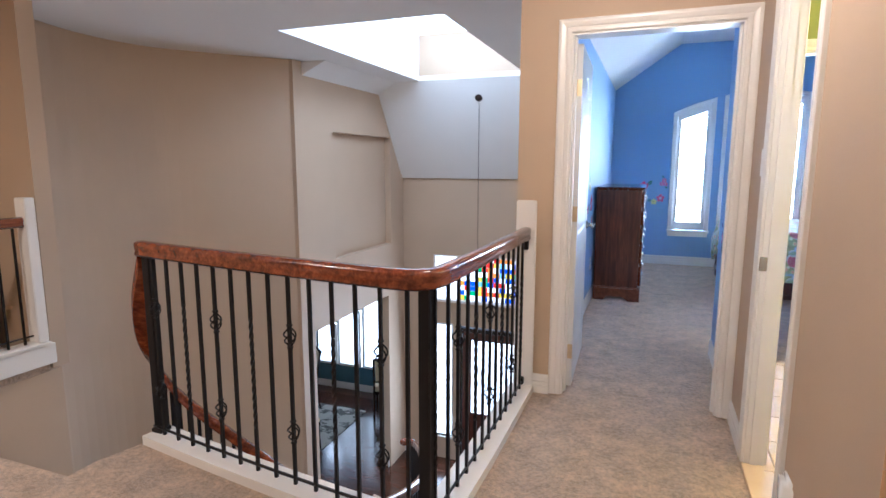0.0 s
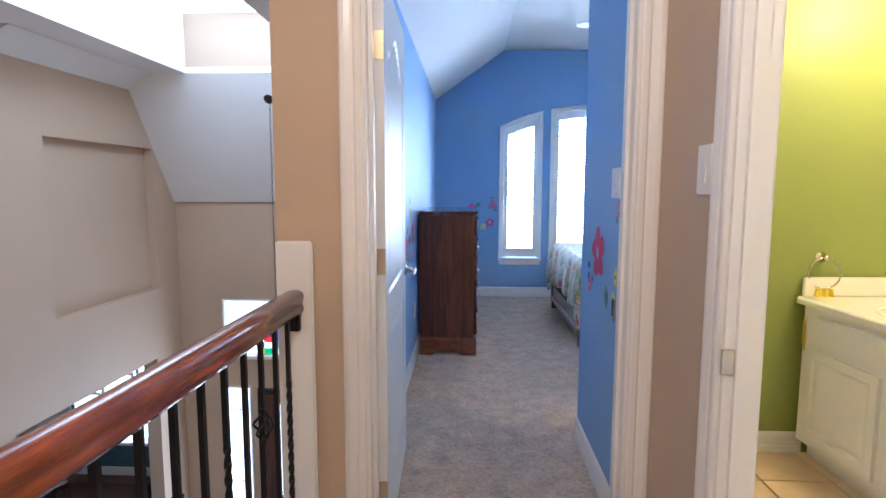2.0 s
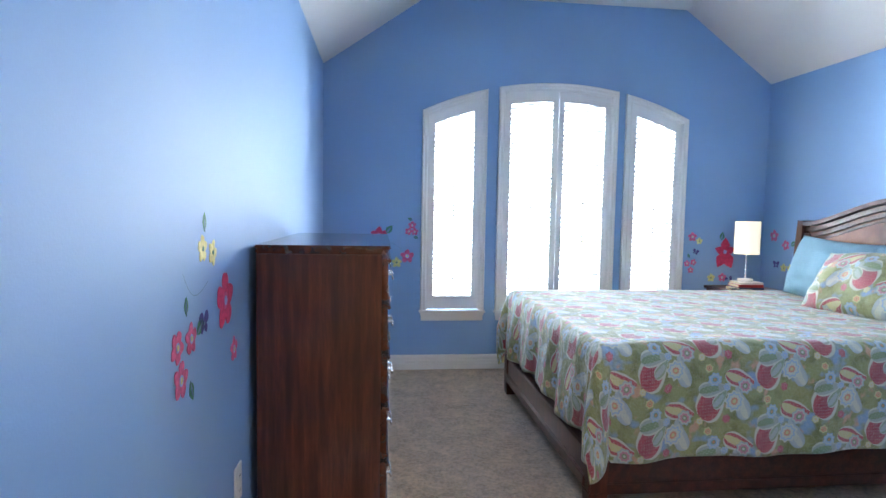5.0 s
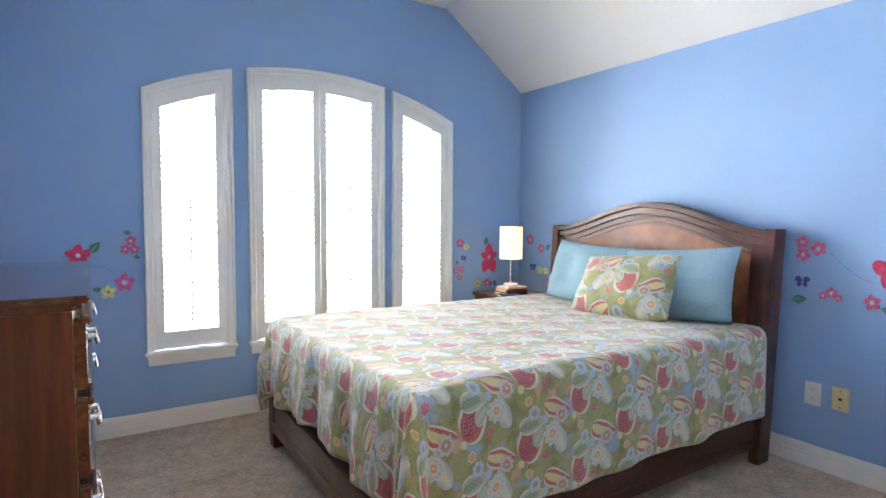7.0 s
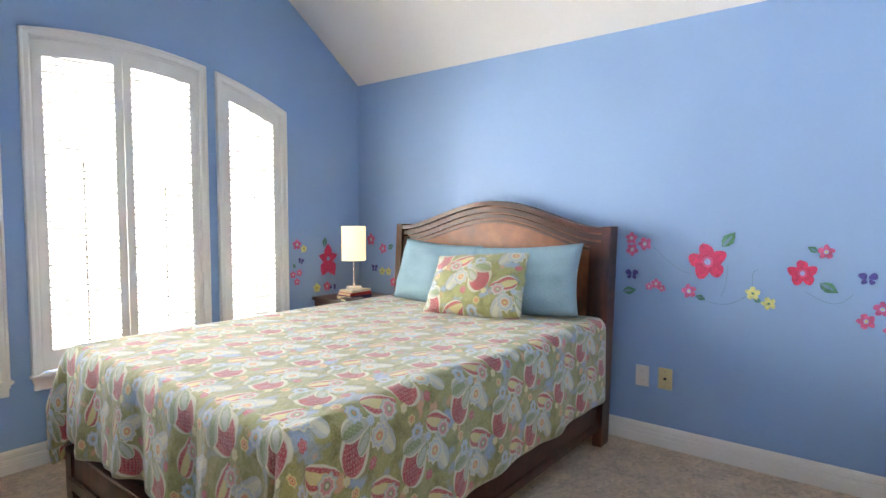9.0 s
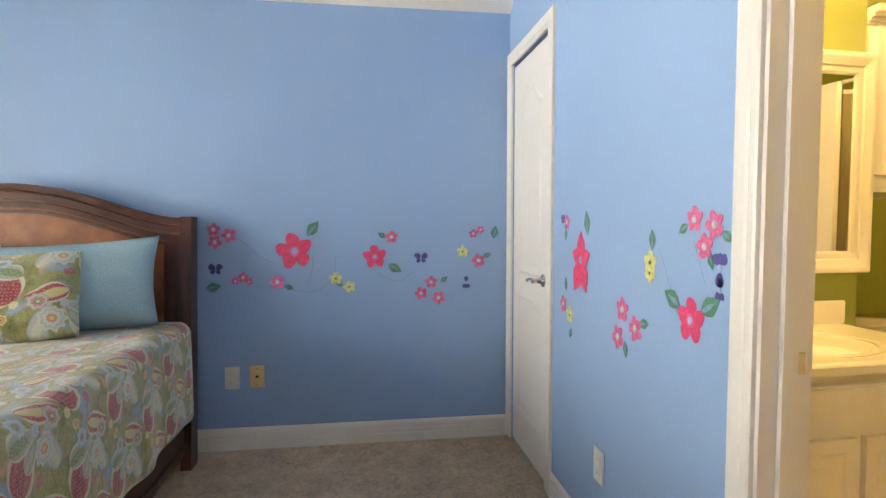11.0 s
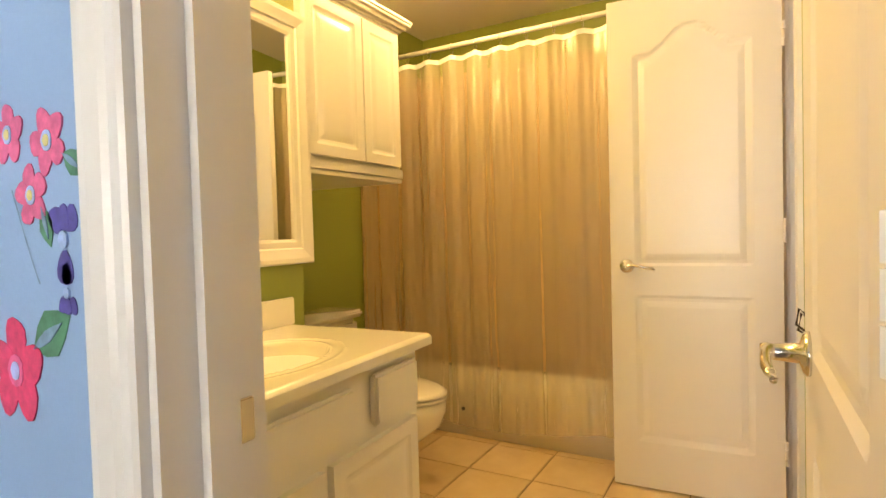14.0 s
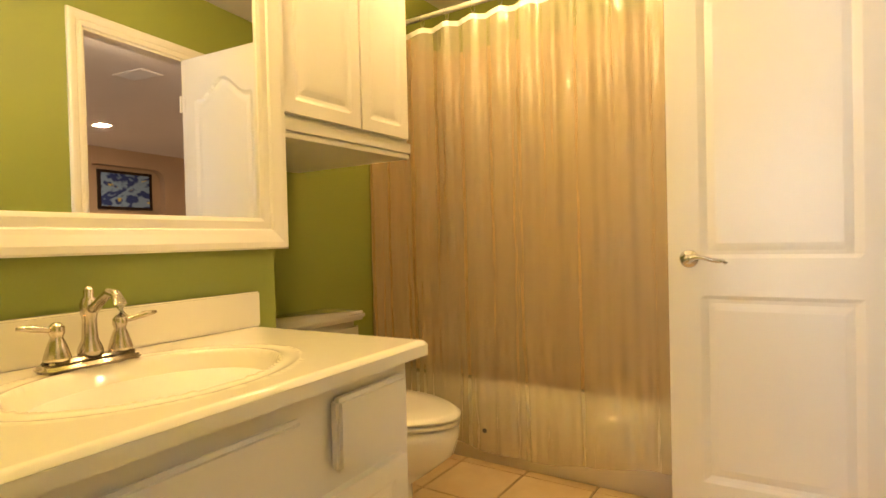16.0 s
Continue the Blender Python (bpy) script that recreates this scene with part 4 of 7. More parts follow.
tagged(quilt, "green, red and cream paisley quilt draped smoothly over the made bed", "quilt")


def pillow(name, w, h, t, m, material, label, uv=False, flange=0.0):
    bm = bmesh.new()
    uvl = bm.loops.layers.uv.new("UVMap")
    n = 26
    sides = []
    for s in (-1, 1):
        g = {}
        for i in range(n + 1):
            for j in range(n + 1):
                a, b = 2 * i / n - 1, 2 * j / n - 1
                e = (max(0.0, 1 - a * a) * max(0.0, 1 - b * b)) ** 0.42
                pin = 1 - 0.07 * (abs(a) * (1 - b * b) * abs(a) + abs(b) * (1 - a * a) * abs(b))
                wr = 0.022 * noise.noise(Vector((a * 2.4, b * 3.0, s * 3 + w * 9))) + 0.005 * noise.noise(Vector((a * 9, b * 7, s)))
                g[i, j] = bm.verts.new((a * w / 2 * pin, s * (t / 2 * e + wr * e), b * h / 2 * pin - 0.02 * (1 - b) * (1 - a * a) * 0.3))
        for i in range(n):
            for j in range(n):
                q = [(i, j), (i + 1, j), (i + 1, j + 1), (i, j + 1)]
                f = bm.faces.new([g[k] for k in (q if s < 0 else q[::-1])])
                f.smooth = True
                for l, (a, b) in zip(f.loops, q if s < 0 else q[::-1]):
                    l[uvl].uv = (w * a / n + 0.13, h * b / n + 0.05)
    bmesh.ops.remove_doubles(bm, verts=bm.verts[:], dist=0.0015)
    ob = part(name, bm, material)
    ob.matrix_world = m
    return tagged(ob, label, "pillow")


def pil(x, y, z, tilt, turn):
    return Matrix.Translation((x, y, z)) @ Matrix.Rotation(radians(90 + turn), 4, "Z") @ Matrix.Rotation(radians(tilt), 4, "X")


pillow("pillow", 0.66, 0.42, 0.22, pil(2.83, 6.70, 0.915, 17, 0) @ Matrix.Rotation(radians(-3), 4, "Y"), M_SHAM, "light blue textured pillow leaning against the headboard, with a small tie")
pillow("pillow", 0.74, 0.42, 0.22, pil(2.83, 6.04, 0.915, 17, 0) @ Matrix.Rotation(radians(4), 4, "Y"), M_SHAM, "light blue textured pillow leaning against the headboard near the outlets")
pillow("pillow", 0.66, 0.43, 0.20, pil(2.66, 6.25, 0.885, 36, 4) @ Matrix.Rotation(radians(5), 4, "Y"), quilt_mat("paisley_cushion_cloth", "UV", 0.95), "paisley patterned throw pillow propped on the two blue pillows")

# ---- dresser ----
dresser = tagged(empty("dresser", (0, 0, 0)), "tall dark cherry chest of drawers with metal pulls beside the wall", "dresser")
DX, DXF, DY0, DY1, DT = -0.475, -0.037, 5.345, 6.32, 1.13
bm = boxes((DX, DXF - 0.012, DY0 + 0.02, DY1 - 0.02, 0.12, DT - 0.030), bevel=0.003)
part("body", bm, M_CHERRY, dresser)
bm = boxes((DX - 0.002, DXF + 0.018, DY0 - 0.005, DY1 + 0.005, DT - 0.014, DT), bevel=0.005)
box(bm, DX - 0.001, DXF + 0.006, DY0 + 0.008, DY1 - 0.008, DT - 0.030, DT - 0.0145, 0.004)
part("top", bm, M_DRAWER, dresser, "polished overhanging top")
bm = bmesh.new()


a, b = DY0 + 0.002, DY1 - 0.002
feet = [(a, FLOOR), (a + 0.14, FLOOR), (a + 0.165, 0.02), (a + 0.18, 0.045), (a + 0.22, 0.05), (b - 0.22, 0.05), (b - 0.18, 0.045), (b - 0.165, 0.02), (b - 0.14, FLOOR), (b, FLOOR), (b, 0.115), (a, 0.115)]
prism(bm, feet, "x", DXF - 0.010, DXF + 0.010)
c0, c1 = DX - 0.0, DXF - 0.010
side = [(c0, FLOOR), (c0 + 0.10, FLOOR), (c0 + 0.12, 0.015), (c0 + 0.14, 0.03), (c1 - 0.14, 0.03), (c1 - 0.12, 0.015), (c1 - 0.09, FLOOR), (c1, FLOOR), (c1, 0.115), (c0, 0.115)]
prism(bm, side, "y", a, a + 0.020)
prism(bm, side, "y", b - 0.020, b)
box(bm, DX + 0.0, DXF + 0.006, DY0 + 0.008, DY1 - 0.008, 0.1155, 0.13, 0.005)
part("plinth", bm, wood("cherry_plinth_wood", (0.10, 0.028, 0.012), (0.22, 0.07, 0.03), 0.3, (1, 12, 1)), dresser, "scalloped bracket base")
rows = ((0.935, 1.085, 2), (0.755, 0.920, 1), (0.565, 0.740, 1), (0.360, 0.550, 1), (0.150, 0.345, 1))
for z0, z1, k in rows:
    for q in range(k):
        w = (DY1 - DY0 - 0.06) / k
        y0, y1 = DY0 + 0.03 + w * q + 0.006, DY0 + 0.03 + w * (q + 1) - 0.006
        dr = part("drawer", boxes((DXF - 0.012, DXF + 0.010, y0, y1, z0, z1), (DXF + 0.008, DXF + 0.020, y0 + 0.003, y1 - 0.003, z1 - 0.020, z1 - 0.002), (DXF + 0.008, DXF + 0.017, y0 + 0.003, y1 - 0.003, z0 + 0.002, z0 + 0.016), bevel=0.004), M_DRAWER, dresser)
        for yy in ([(y0 + y1) / 2] if k == 2 else [y0 + 0.17, y1 - 0.17]):
            bm = bmesh.new()
            zc = (z0 + z1) / 2
            for s in (-1, 1):
                lathe(bm, ((0.010, 0), (0.006, 0.006), (0.007, 0.020)), 10, m=Matrix.Translation((DXF + 0.008, yy + s * 0.04, zc)) @ Matrix.Rotation(radians(90), 4, "Y"))
            tube(bm, [(DXF + 0.026, yy - 0.042, zc), (DXF + 0.030, yy - 0.035, zc - 0.018), (DXF + 0.031, yy, zc - 0.026), (DXF + 0.030, yy + 0.035, zc - 0.018), (DXF + 0.026, yy + 0.042, zc)], 0.0035, 8)
            part("drawer_pull", bm, M_CHROME, dr, "metal bail pull", True)

# ---- nightstand, books, lamp ----
stand = tagged(empty("nightstand", (0, 0, 0)), "small dark wooden nightstand in the corner beside the bed", "nightstand")
NX0, NX1, NY0, NY1, NZ = 2.60, 3.06, 7.28, 7.72, 0.685
part("top", boxes((NX0, NX1, NY0, NY1, NZ - 0.025, NZ), bevel=0.006), M_CHERRY, stand)
part("body", boxes((NX0 + 0.02, NX1 - 0.01, NY0 + 0.02, NY1 - 0.01, 0.25, NZ - 0.026), bevel=0.003), M_CHERRY, stand)
part("drawer", boxes((NX0 + 0.008, NX0 + 0.02, NY0 + 0.04, NY1 - 0.04, 0.50, NZ - 0.045), bevel=0.004), M_CHERRY_H, stand)
for x, y in ((NX0 + 0.02, NY0 + 0.02), (NX1 - 0.06, NY0 + 0.02), (NX0 + 0.02, NY1 - 0.06), (NX1 - 0.06, NY1 - 0.06)):
    part("leg", boxes((x, x + 0.04, y, y + 0.04, FLOOR, 0.25), bevel=0.004), M_CHERRY, stand)


def book(x, y, z, w, d, h, rz, color, label):
    b = tagged(empty("book", (x, y, z), rz), label, "book", "books on the nightstand")
    c = paint("book_cover_" + label.split()[0], color, 0.45, 80, 0.1, 0.1)
    bm = boxes((-w / 2, w / 2, -d / 2, d / 2, 0, 0.003), (-w / 2, w / 2, -d / 2, d / 2, h - 0.003, h), (-w / 2, -w / 2 + 0.003, -d / 2, d / 2, 0.003, h - 0.003))
    part("cover", bm, c, b)
    part("pages", boxes((-w / 2 + 0.003, w / 2 - 0.005, -d / 2 + 0.004, d / 2 - 0.004, 0.003, h - 0.003)), M_CREAM, b)


book(2.755, 7.42, NZ, 0.15, 0.22, 0.028, 96, (0.02, 0.035, 0.12), "dark blue hardback book at the bottom of a stack")
book(2.760, 7.42, NZ + 0.028, 0.145, 0.20, 0.022, 88, (0.45, 0.03, 0.04), "red hardback book in a stack")
book(2.765, 7.42, NZ + 0.050, 0.14, 0.19, 0.016, 92, (0.65, 0.63, 0.58), "white paperback book under the table lamp")
book(2.66, 7.33, NZ, 0.11, 0.15, 0.020, 70, (0.02, 0.02, 0.025), "black small book lying alone on the nightstand")

lamp = tagged(empty("table_lamp", (2.755, 7.42, NZ + 0.066)), "small lit table lamp with cream drum shade on thin stem", "lamp")
bm = bmesh.new()
lathe(bm, ((0.055, 0), (0.057, 0.004), (0.055, 0.022), (0.050, 0.026), (0.012, 0.028)), 28)
part("base", bm, M_PORC, lamp, "round white base", True)
bm = bmesh.new()
lathe(bm, ((0.007, 0.026), (0.006, 0.06), (0.006, 0.24), (0.009, 0.25), (0.009, 0.27)), 14)
part("stem", bm, M_CHROME, lamp, "thin metal stem", True)
bm = bmesh.new()
for r0 in ((0.088, 0.0855),):
    lathe(bm, ((0.088, 0.215), (0.088, 0.465), (0.0865, 0.465), (0.0865, 0.215)), 40)
for f in [f for f in bm.faces if len(f.verts) > 10]:
    bm.faces.remove(f)
sh = part("shade", bm, M_SHADE, lamp, "lit cream drum shade", True)

# ---- painted flowers on the walls ----


def mural(name, to, items, label):
    """Painted motifs on one wall: each item is (kind, s, z, size, turn)."""
    for kind, s, z, size, turn in items:
        if kind == "stem":
            bm = bmesh.new()
            n = 14
            pts = [(s + (size[0]) * t / n + size[2] * math.sin(math.pi * t / n) * 0.4, z + size[1] * t / n + size[2] * math.sin(math.pi * t / n)) for t in range(n + 1)]
            ribbon(bm, pts, 0.0022, to)
            vine = tagged(empty("painted_vine"), "thin green painted stem on the blue wall", "wall painting", "painted motifs")
            part("stem", bm, P_STEM, vine)
            continue
        base = tagged(empty("painted_" + {"f": "flower", "r": "flower", "y": "flower", "s": "flower", "l": "leaf", "b": "butterfly", "v": "flower"}[kind]), {
            "f": "large pink five-petal flower painted on the blue wall", "r": "small rose-pink flower painted on the blue wall", "y": "small yellow flower painted on the blue wall",
            "s": "pink star-shaped lily painted on the blue wall", "l": "green leaf painted on the blue wall", "b": "dark violet butterfly painted on the blue wall", "v": "dark violet bloom painted on the blue wall"}[kind],
            "wall painting", "painted motifs")
        if kind in "fry":
            m = {"f": P_PINK, "r": P_ROSE, "y": P_YELL}[kind]
            for k in range(5):
                blob(base, "petal", to, s, z, size, turn + 72 * k, 0.56, 0.36, 0.0012 + 0.0002 * k, m)
            if kind != "y":
                disc(base, "petal_highlight", to, s, z, size * 0.30, 0.0026, P_ROSE if kind == "f" else P_PALE)
            disc(base, "flower_heart", to, s, z, size * 0.17, 0.0031, P_YELL if kind == "r" else (P_PALE if kind == "f" else P_LEAF))
        elif kind == "s":
            for k, l in enumerate((1.0, 0.8, 1.25, 1.2, 0.8)):
                spear(base, "petal", to, s, z, size * l, turn + (0, 72, 155, 205, 288)[k], 0.34, 0.0012 + 0.0002 * k, P_PINK)
            disc(base, "flower_heart", to, s, z, size * 0.14, 0.003, P_PALE)
        elif kind == "l":
            spear(base, "blade", to, s, z, size, turn, 0.30, 0.0012, P_LEAF)
            spear(base, "vein", to, s, z, size * 0.8, turn, 0.10, 0.002, P_STEM)
        elif kind == "b":
            for a_, l in ((50, 1.0), (-50, 1.0), (125, 0.7), (-125, 0.7)):
                blob(base, "wing", to, s, z, size * l, turn + a_, 0.55, 0.34, 0.0012, P_VIOL)
            blob(base, "body", to, s, z - size * 0.3, size, turn, 0.35, 0.08, 0.0022, P_STEM)
        elif kind == "v":
            for a_, l in ((35, 1.0), (-35, 1.0), (0, 0.9), (180, 1.2)):
                blob(base, "petal", to, s, z, size * l, turn + a_, 0.55, 0.28, 0.0012 + 0.0003 * (a_ == 0), P_VIOL)
            disc(base, "flower_heart", to, s, z, size * 0.2, 0.0026, P_PALE)


def flat(base, name, pts, to, d, m):
    bm = bmesh.new()
    hi = [bm.verts.new(to(s, z, d)) for s, z in pts]
    lo = [bm.verts.new(to(s, z, 0.0004)) for s, z in pts]
    bm.faces.new(hi)
    for i in range(len(pts)):
        j = (i + 1) % len(pts)
        bm.faces.new((lo[i], lo[j], hi[j], hi[i]))
    bmesh.ops.recalc_face_normals(bm, faces=bm.faces[:])
    return part(name, bm, m, base)


def blob(base, name, to, s, z, size, ang, off, rad, d, m):
    a = radians(ang)
    cx, cz = s + math.sin(a) * size * off, z + math.cos(a) * size * off
    pts = []
    for k in range(14):
        t = 2 * math.pi * k / 14
        r = size * rad * (1 + 0.10 * math.sin(3 * t + s * 31 + ang))
        lx, lz = r * math.cos(t), r * 1.18 * math.sin(t)
        pts.append((cx + lx * math.cos(a) + lz * math.sin(a), cz - lx * math.sin(a) + lz * math.cos(a)))
    flat(base, name, pts, to, d, m)


def disc(base, name, to, s, z, r, d, m):
    flat(base, name, [(s + r * math.cos(2 * math.pi * k / 12) * (1 + 0.12 * math.sin(5 * k)), z + r * math.sin(2 * math.pi * k / 12)) for k in range(12)], to, d, m)


def spear(base, name, to, s, z, size, ang, wid, d, m):
    a = radians(ang)
    prof = ((0, 0), (0.25, 0.7), (0.5, 1.0), (0.75, 0.62), (1.0, 0.0))
    pts = [(w * wid * size, l * size) for l, w in prof] + [(-w * wid * size, l * size) for l, w in prof[::-1][1:-1]]
    flat(base, name, [(s + x * math.cos(a) + y * math.sin(a), z - x * math.sin(a) + y * math.cos(a)) for x, y in pts], to, d, m)


def ribbon(bm, pts, w, to):
    prev = None
    for i, (s, z) in enumerate(pts):
        q = pts[min(i + 1, len(pts) - 1)]
        p = pts[max(i - 1, 0)]
        dx, dz = q[0] - p[0], q[1] - p[1]
        l = math.hypot(dx, dz) or 1
        nx, nz = -dz / l * w / 2, dx / l * w / 2
        cur = [bm.verts.new(to(s + nx, z + nz, 0.0010)), bm.verts.new(to(s - nx, z - nz, 0.0010))]
        if prev:
            bm.faces.new((prev[0], prev[1], cur[1], cur[0]))
        prev = cur


EAST = lambda s, z, d: (XE - d, s, z)
SOUTH = lambda s, z, d: (s, YB + d, z)
NORTH = lambda s, z, d: (s, YN - d, z)
ENTRY = lambda s, z, d: (XP - d, s, z)
WESTW = lambda s, z, d: (XW + d, s, z)


# ---- bedroom ceiling fan ----
M_BLADE = paint("fan_blade_paint", (0.42, 0.44, 0.47), 0.5, 60, 0.05, 0.02)
fan = tagged(empty("ceiling_fan", (1.34, 5.74, 2.57)), "white five-blade ceiling fan at rest on a short rod", "ceiling fan")
bm = bmesh.new()
lathe(bm, ((0.0, -0.05), (0.06, -0.045), (0.10, -0.02), (0.11, 0.02), (0.08, 0.07), (0.02, 0.09)), 24)
part("motor_housing", bm, M_PLASTIC, fan, "", True)
bm = bmesh.new()
lathe(bm, ((0.012, 0.08), (0.012, 0.28), (0.06, 0.30), (0.07, 0.333)), 18)
part("rod", bm, M_PLASTIC, fan, "", True)
for k in range(5):
    bm = bmesh.new()
    prism(bm, [(0.15, -0.045), (0.30, -0.062), (0.56, -0.062), (0.61, -0.045), (0.63, 0.0), (0.61, 0.045), (0.56, 0.062), (0.30, 0.062), (0.15, 0.045)], "z", 0.0, 0.007)
    box(bm, 0.08, 0.20, -0.018, 0.018, 0.007, 0.012)
    bl = part("blade", bm, M_BLADE, fan)
    bl.rotation_euler = (0.0, 0.0, radians(196 + 72 * k))
    bl.rotation_mode = "ZYX"

mural("east", EAST, [
    ("f", 5.097, 1.05, 0.100, 10), ("l", 5.03, 1.13, 0.10, -38), ("r", 5.505, 1.165, 0.036, 0), ("r", 5.428, 1.135, 0.040, 20), ("r", 5.50, 1.10, 0.038, 40),
    ("b", 5.499, 0.953, 0.045, 0), ("r", 5.361, 0.912, 0.030, 0), ("r", 5.40, 0.895, 0.022, 0), ("r", 5.33, 0.89, 0.022, 30), ("l", 5.551, 0.856, 0.08, -80), ("r", 5.186, 0.886, 0.040, 12), ("l", 5.15, 0.865, 0.05, -110),
    ("y", 4.88, 0.90, 0.036, 0), ("y", 4.808, 0.855, 0.034, 20), ("l", 4.84, 0.86, 0.04, 70), ("f", 4.671, 1.016, 0.066, 5), ("r", 4.579, 1.123, 0.036, 0), ("l", 4.60, 0.975, 0.085, -120), ("l", 4.61, 1.12, 0.05, 60),
    ("b", 4.418, 1.002, 0.045, 0), ("r", 4.362, 0.873, 0.036, 0), ("r", 4.418, 0.811, 0.038, 20), ("r", 4.321, 0.785, 0.038, 35), ("l", 4.31, 0.87, 0.05, -50), ("v", 4.165, 0.865, 0.036, 180),
    ("y", 4.185, 1.04, 0.034, 0), ("r", 4.095, 0.99, 0.040, 15), ("r", 4.125, 1.14, 0.026, 0), ("r", 4.085, 1.16, 0.024, 40), ("l", 4.01, 1.11, 0.075, -10), ("l", 4.07, 1.01, 0.05, -70),
    ("r", 7.639, 1.10, 0.050, 0), ("r", 7.503, 1.031, 0.042, 20), ("l", 7.45, 1.03, 0.07, -60), ("b", 7.599, 0.865, 0.045, 0), ("y", 7.514, 0.85, 0.034, 0), ("y", 7.444, 0.851, 0.034, 0), ("r", 7.39, 0.77, 0.038, 0),
    ("stem", 5.38, 1.12, (-0.20, -0.14, -0.03), 0), ("stem", 5.18, 0.87, (-0.28, 0.02, -0.05), 0), ("stem", 5.0, 1.04, (0.03, -0.17, -0.02), 0), ("stem", 4.66, 0.93, (-0.19, 0.0, -0.05), 0), ("stem", 4.86, 1.02, (0.02, -0.10, 0.03), 0)],
    "")
mural("south", SOUTH, [
    ("s", 2.104, 1.065, 0.110, 0), ("l", 2.040, 1.160, 0.09, 12), ("r", 2.250, 1.205, 0.032, 0), ("b", 2.295, 1.215, 0.030, 0), ("l", 2.255, 1.180, 0.05, 165), ("r", 2.280, 0.872, 0.036, 10), ("y", 2.210, 0.838, 0.036, 0), ("l", 2.250, 0.930, 0.055, 10), ("l", 2.190, 0.790, 0.05, 160),
    ("y", 1.594, 1.093, 0.036, 0), ("y", 1.594, 1.063, 0.030, 36), ("l", 1.582, 1.128, 0.06, 5), ("r", 1.384, 1.217, 0.034, 0), ("r", 1.304, 1.203, 0.036, 20), ("r", 1.341, 1.150, 0.034, 10), ("l", 1.277, 1.188, 0.045, -120), ("l", 1.412, 1.203, 0.045, 120), ("l", 1.322, 1.138, 0.045, -160),
    ("v", 1.282, 1.103, 0.044, 0), ("v", 1.280, 1.050, 0.028, 180), ("f", 1.391, 0.962, 0.060, 0), ("l", 1.437, 0.988, 0.085, 66), ("l", 1.352, 0.988, 0.085, -62),
    ("r", 1.761, 0.931, 0.042, 0), ("r", 1.675, 0.885, 0.042, 20), ("r", 1.789, 0.838, 0.042, 30), ("l", 1.650, 0.905, 0.055, -80), ("l", 1.740, 0.835, 0.055, 190),
    ("stem", 1.552, 1.138, (-0.10, -0.17, 0.03), 0), ("stem", 1.382, 1.158, (-0.05, -0.10, -0.02), 0)], "")
mural("north", NORTH, [
    ("s", 2.814, 0.955, 0.12, 0), ("l", 2.775, 1.05, 0.075, 10), ("r", 2.519, 1.077, 0.040, 0), ("y", 2.581, 1.043, 0.030, 0), ("b", 2.553, 0.95, 0.034, 20), ("r", 2.48, 0.855, 0.028, 0), ("r", 2.537, 0.865, 0.028, 20), ("r", 2.515, 0.80, 0.028, 0), ("l", 2.50, 0.90, 0.04, -20),
    ("r", 2.80, 0.74, 0.038, 0), ("y", 2.70, 0.736, 0.036, 0), ("v", 2.86, 0.73, 0.036, 90),
    ("r", 0.188, 1.139, 0.032, 0), ("r", 0.160, 1.09, 0.030, 20), ("r", 0.208, 1.088, 0.030, 0), ("l", 0.19, 1.18, 0.04, -70), ("l", 0.20, 1.05, 0.04, 110), ("r", 0.152, 0.895, 0.055, 0), ("y", 0.070, 0.845, 0.042, 0), ("l", 0.04, 0.86, 0.05, -85),
    ("f", -0.07, 1.06, 0.065, 0), ("l", -0.02, 1.07, 0.085, 40), ("b", -0.07, 0.89, 0.045, 0), ("stem", -0.03, 1.0, (0.14, -0.06, 0.02), 0)], "")
mural("entry", ENTRY, [
    ("f", 3.565, 1.025, 0.122, 10), ("l", 3.405, 0.905, 0.10, -165), ("r", 3.240, 1.232, 0.036, 0), ("r", 3.175, 1.252, 0.038, 20), ("r", 3.203, 1.193, 0.036, 0), ("v", 3.150, 1.160, 0.040, 0), ("v", 3.142, 1.130, 0.030, 180), ("l", 3.282, 1.205, 0.045, -130), ("l", 3.205, 1.150, 0.045, 180),
    ("f", 3.150, 0.917, 0.056, 0), ("y", 3.250, 0.963, 0.038, 0), ("y", 3.285, 0.868, 0.038, 20), ("l", 3.222, 0.92, 0.05, -80), ("l", 3.262, 0.822, 0.045, 180), ("v", 3.745, 0.925, 0.045, 0), ("r", 3.715, 0.857, 0.038, 0), ("l", 3.68, 0.87, 0.05, -40),
    ("stem", 3.43, 0.955, (-0.185, 0.18, -0.04), 0), ("stem", 3.25, 1.02, (-0.13, -0.05, 0.02), 0)], "")
mural("west", WESTW, [
    ("f", 5.081, 0.985, 0.085, 0), ("y", 4.883, 1.148, 0.036, 0), ("y", 4.966, 1.132, 0.036, 20), ("b", 4.888, 0.955, 0.045, 0), ("r", 5.172, 0.82, 0.040, 0), ("r", 4.79, 0.94, 0.040, 0), ("r", 4.72, 0.86, 0.046, 10), ("r", 4.70, 0.94, 0.040, 30), ("l", 4.83, 0.94, 0.06, 60), ("l", 4.78, 0.84, 0.055, 160), ("l", 4.90, 1.19, 0.05, 0), ("l", 4.76, 1.0, 0.045, 0), ("stem", 4.74, 1.10, (0.18, -0.04, -0.04), 0)], "")


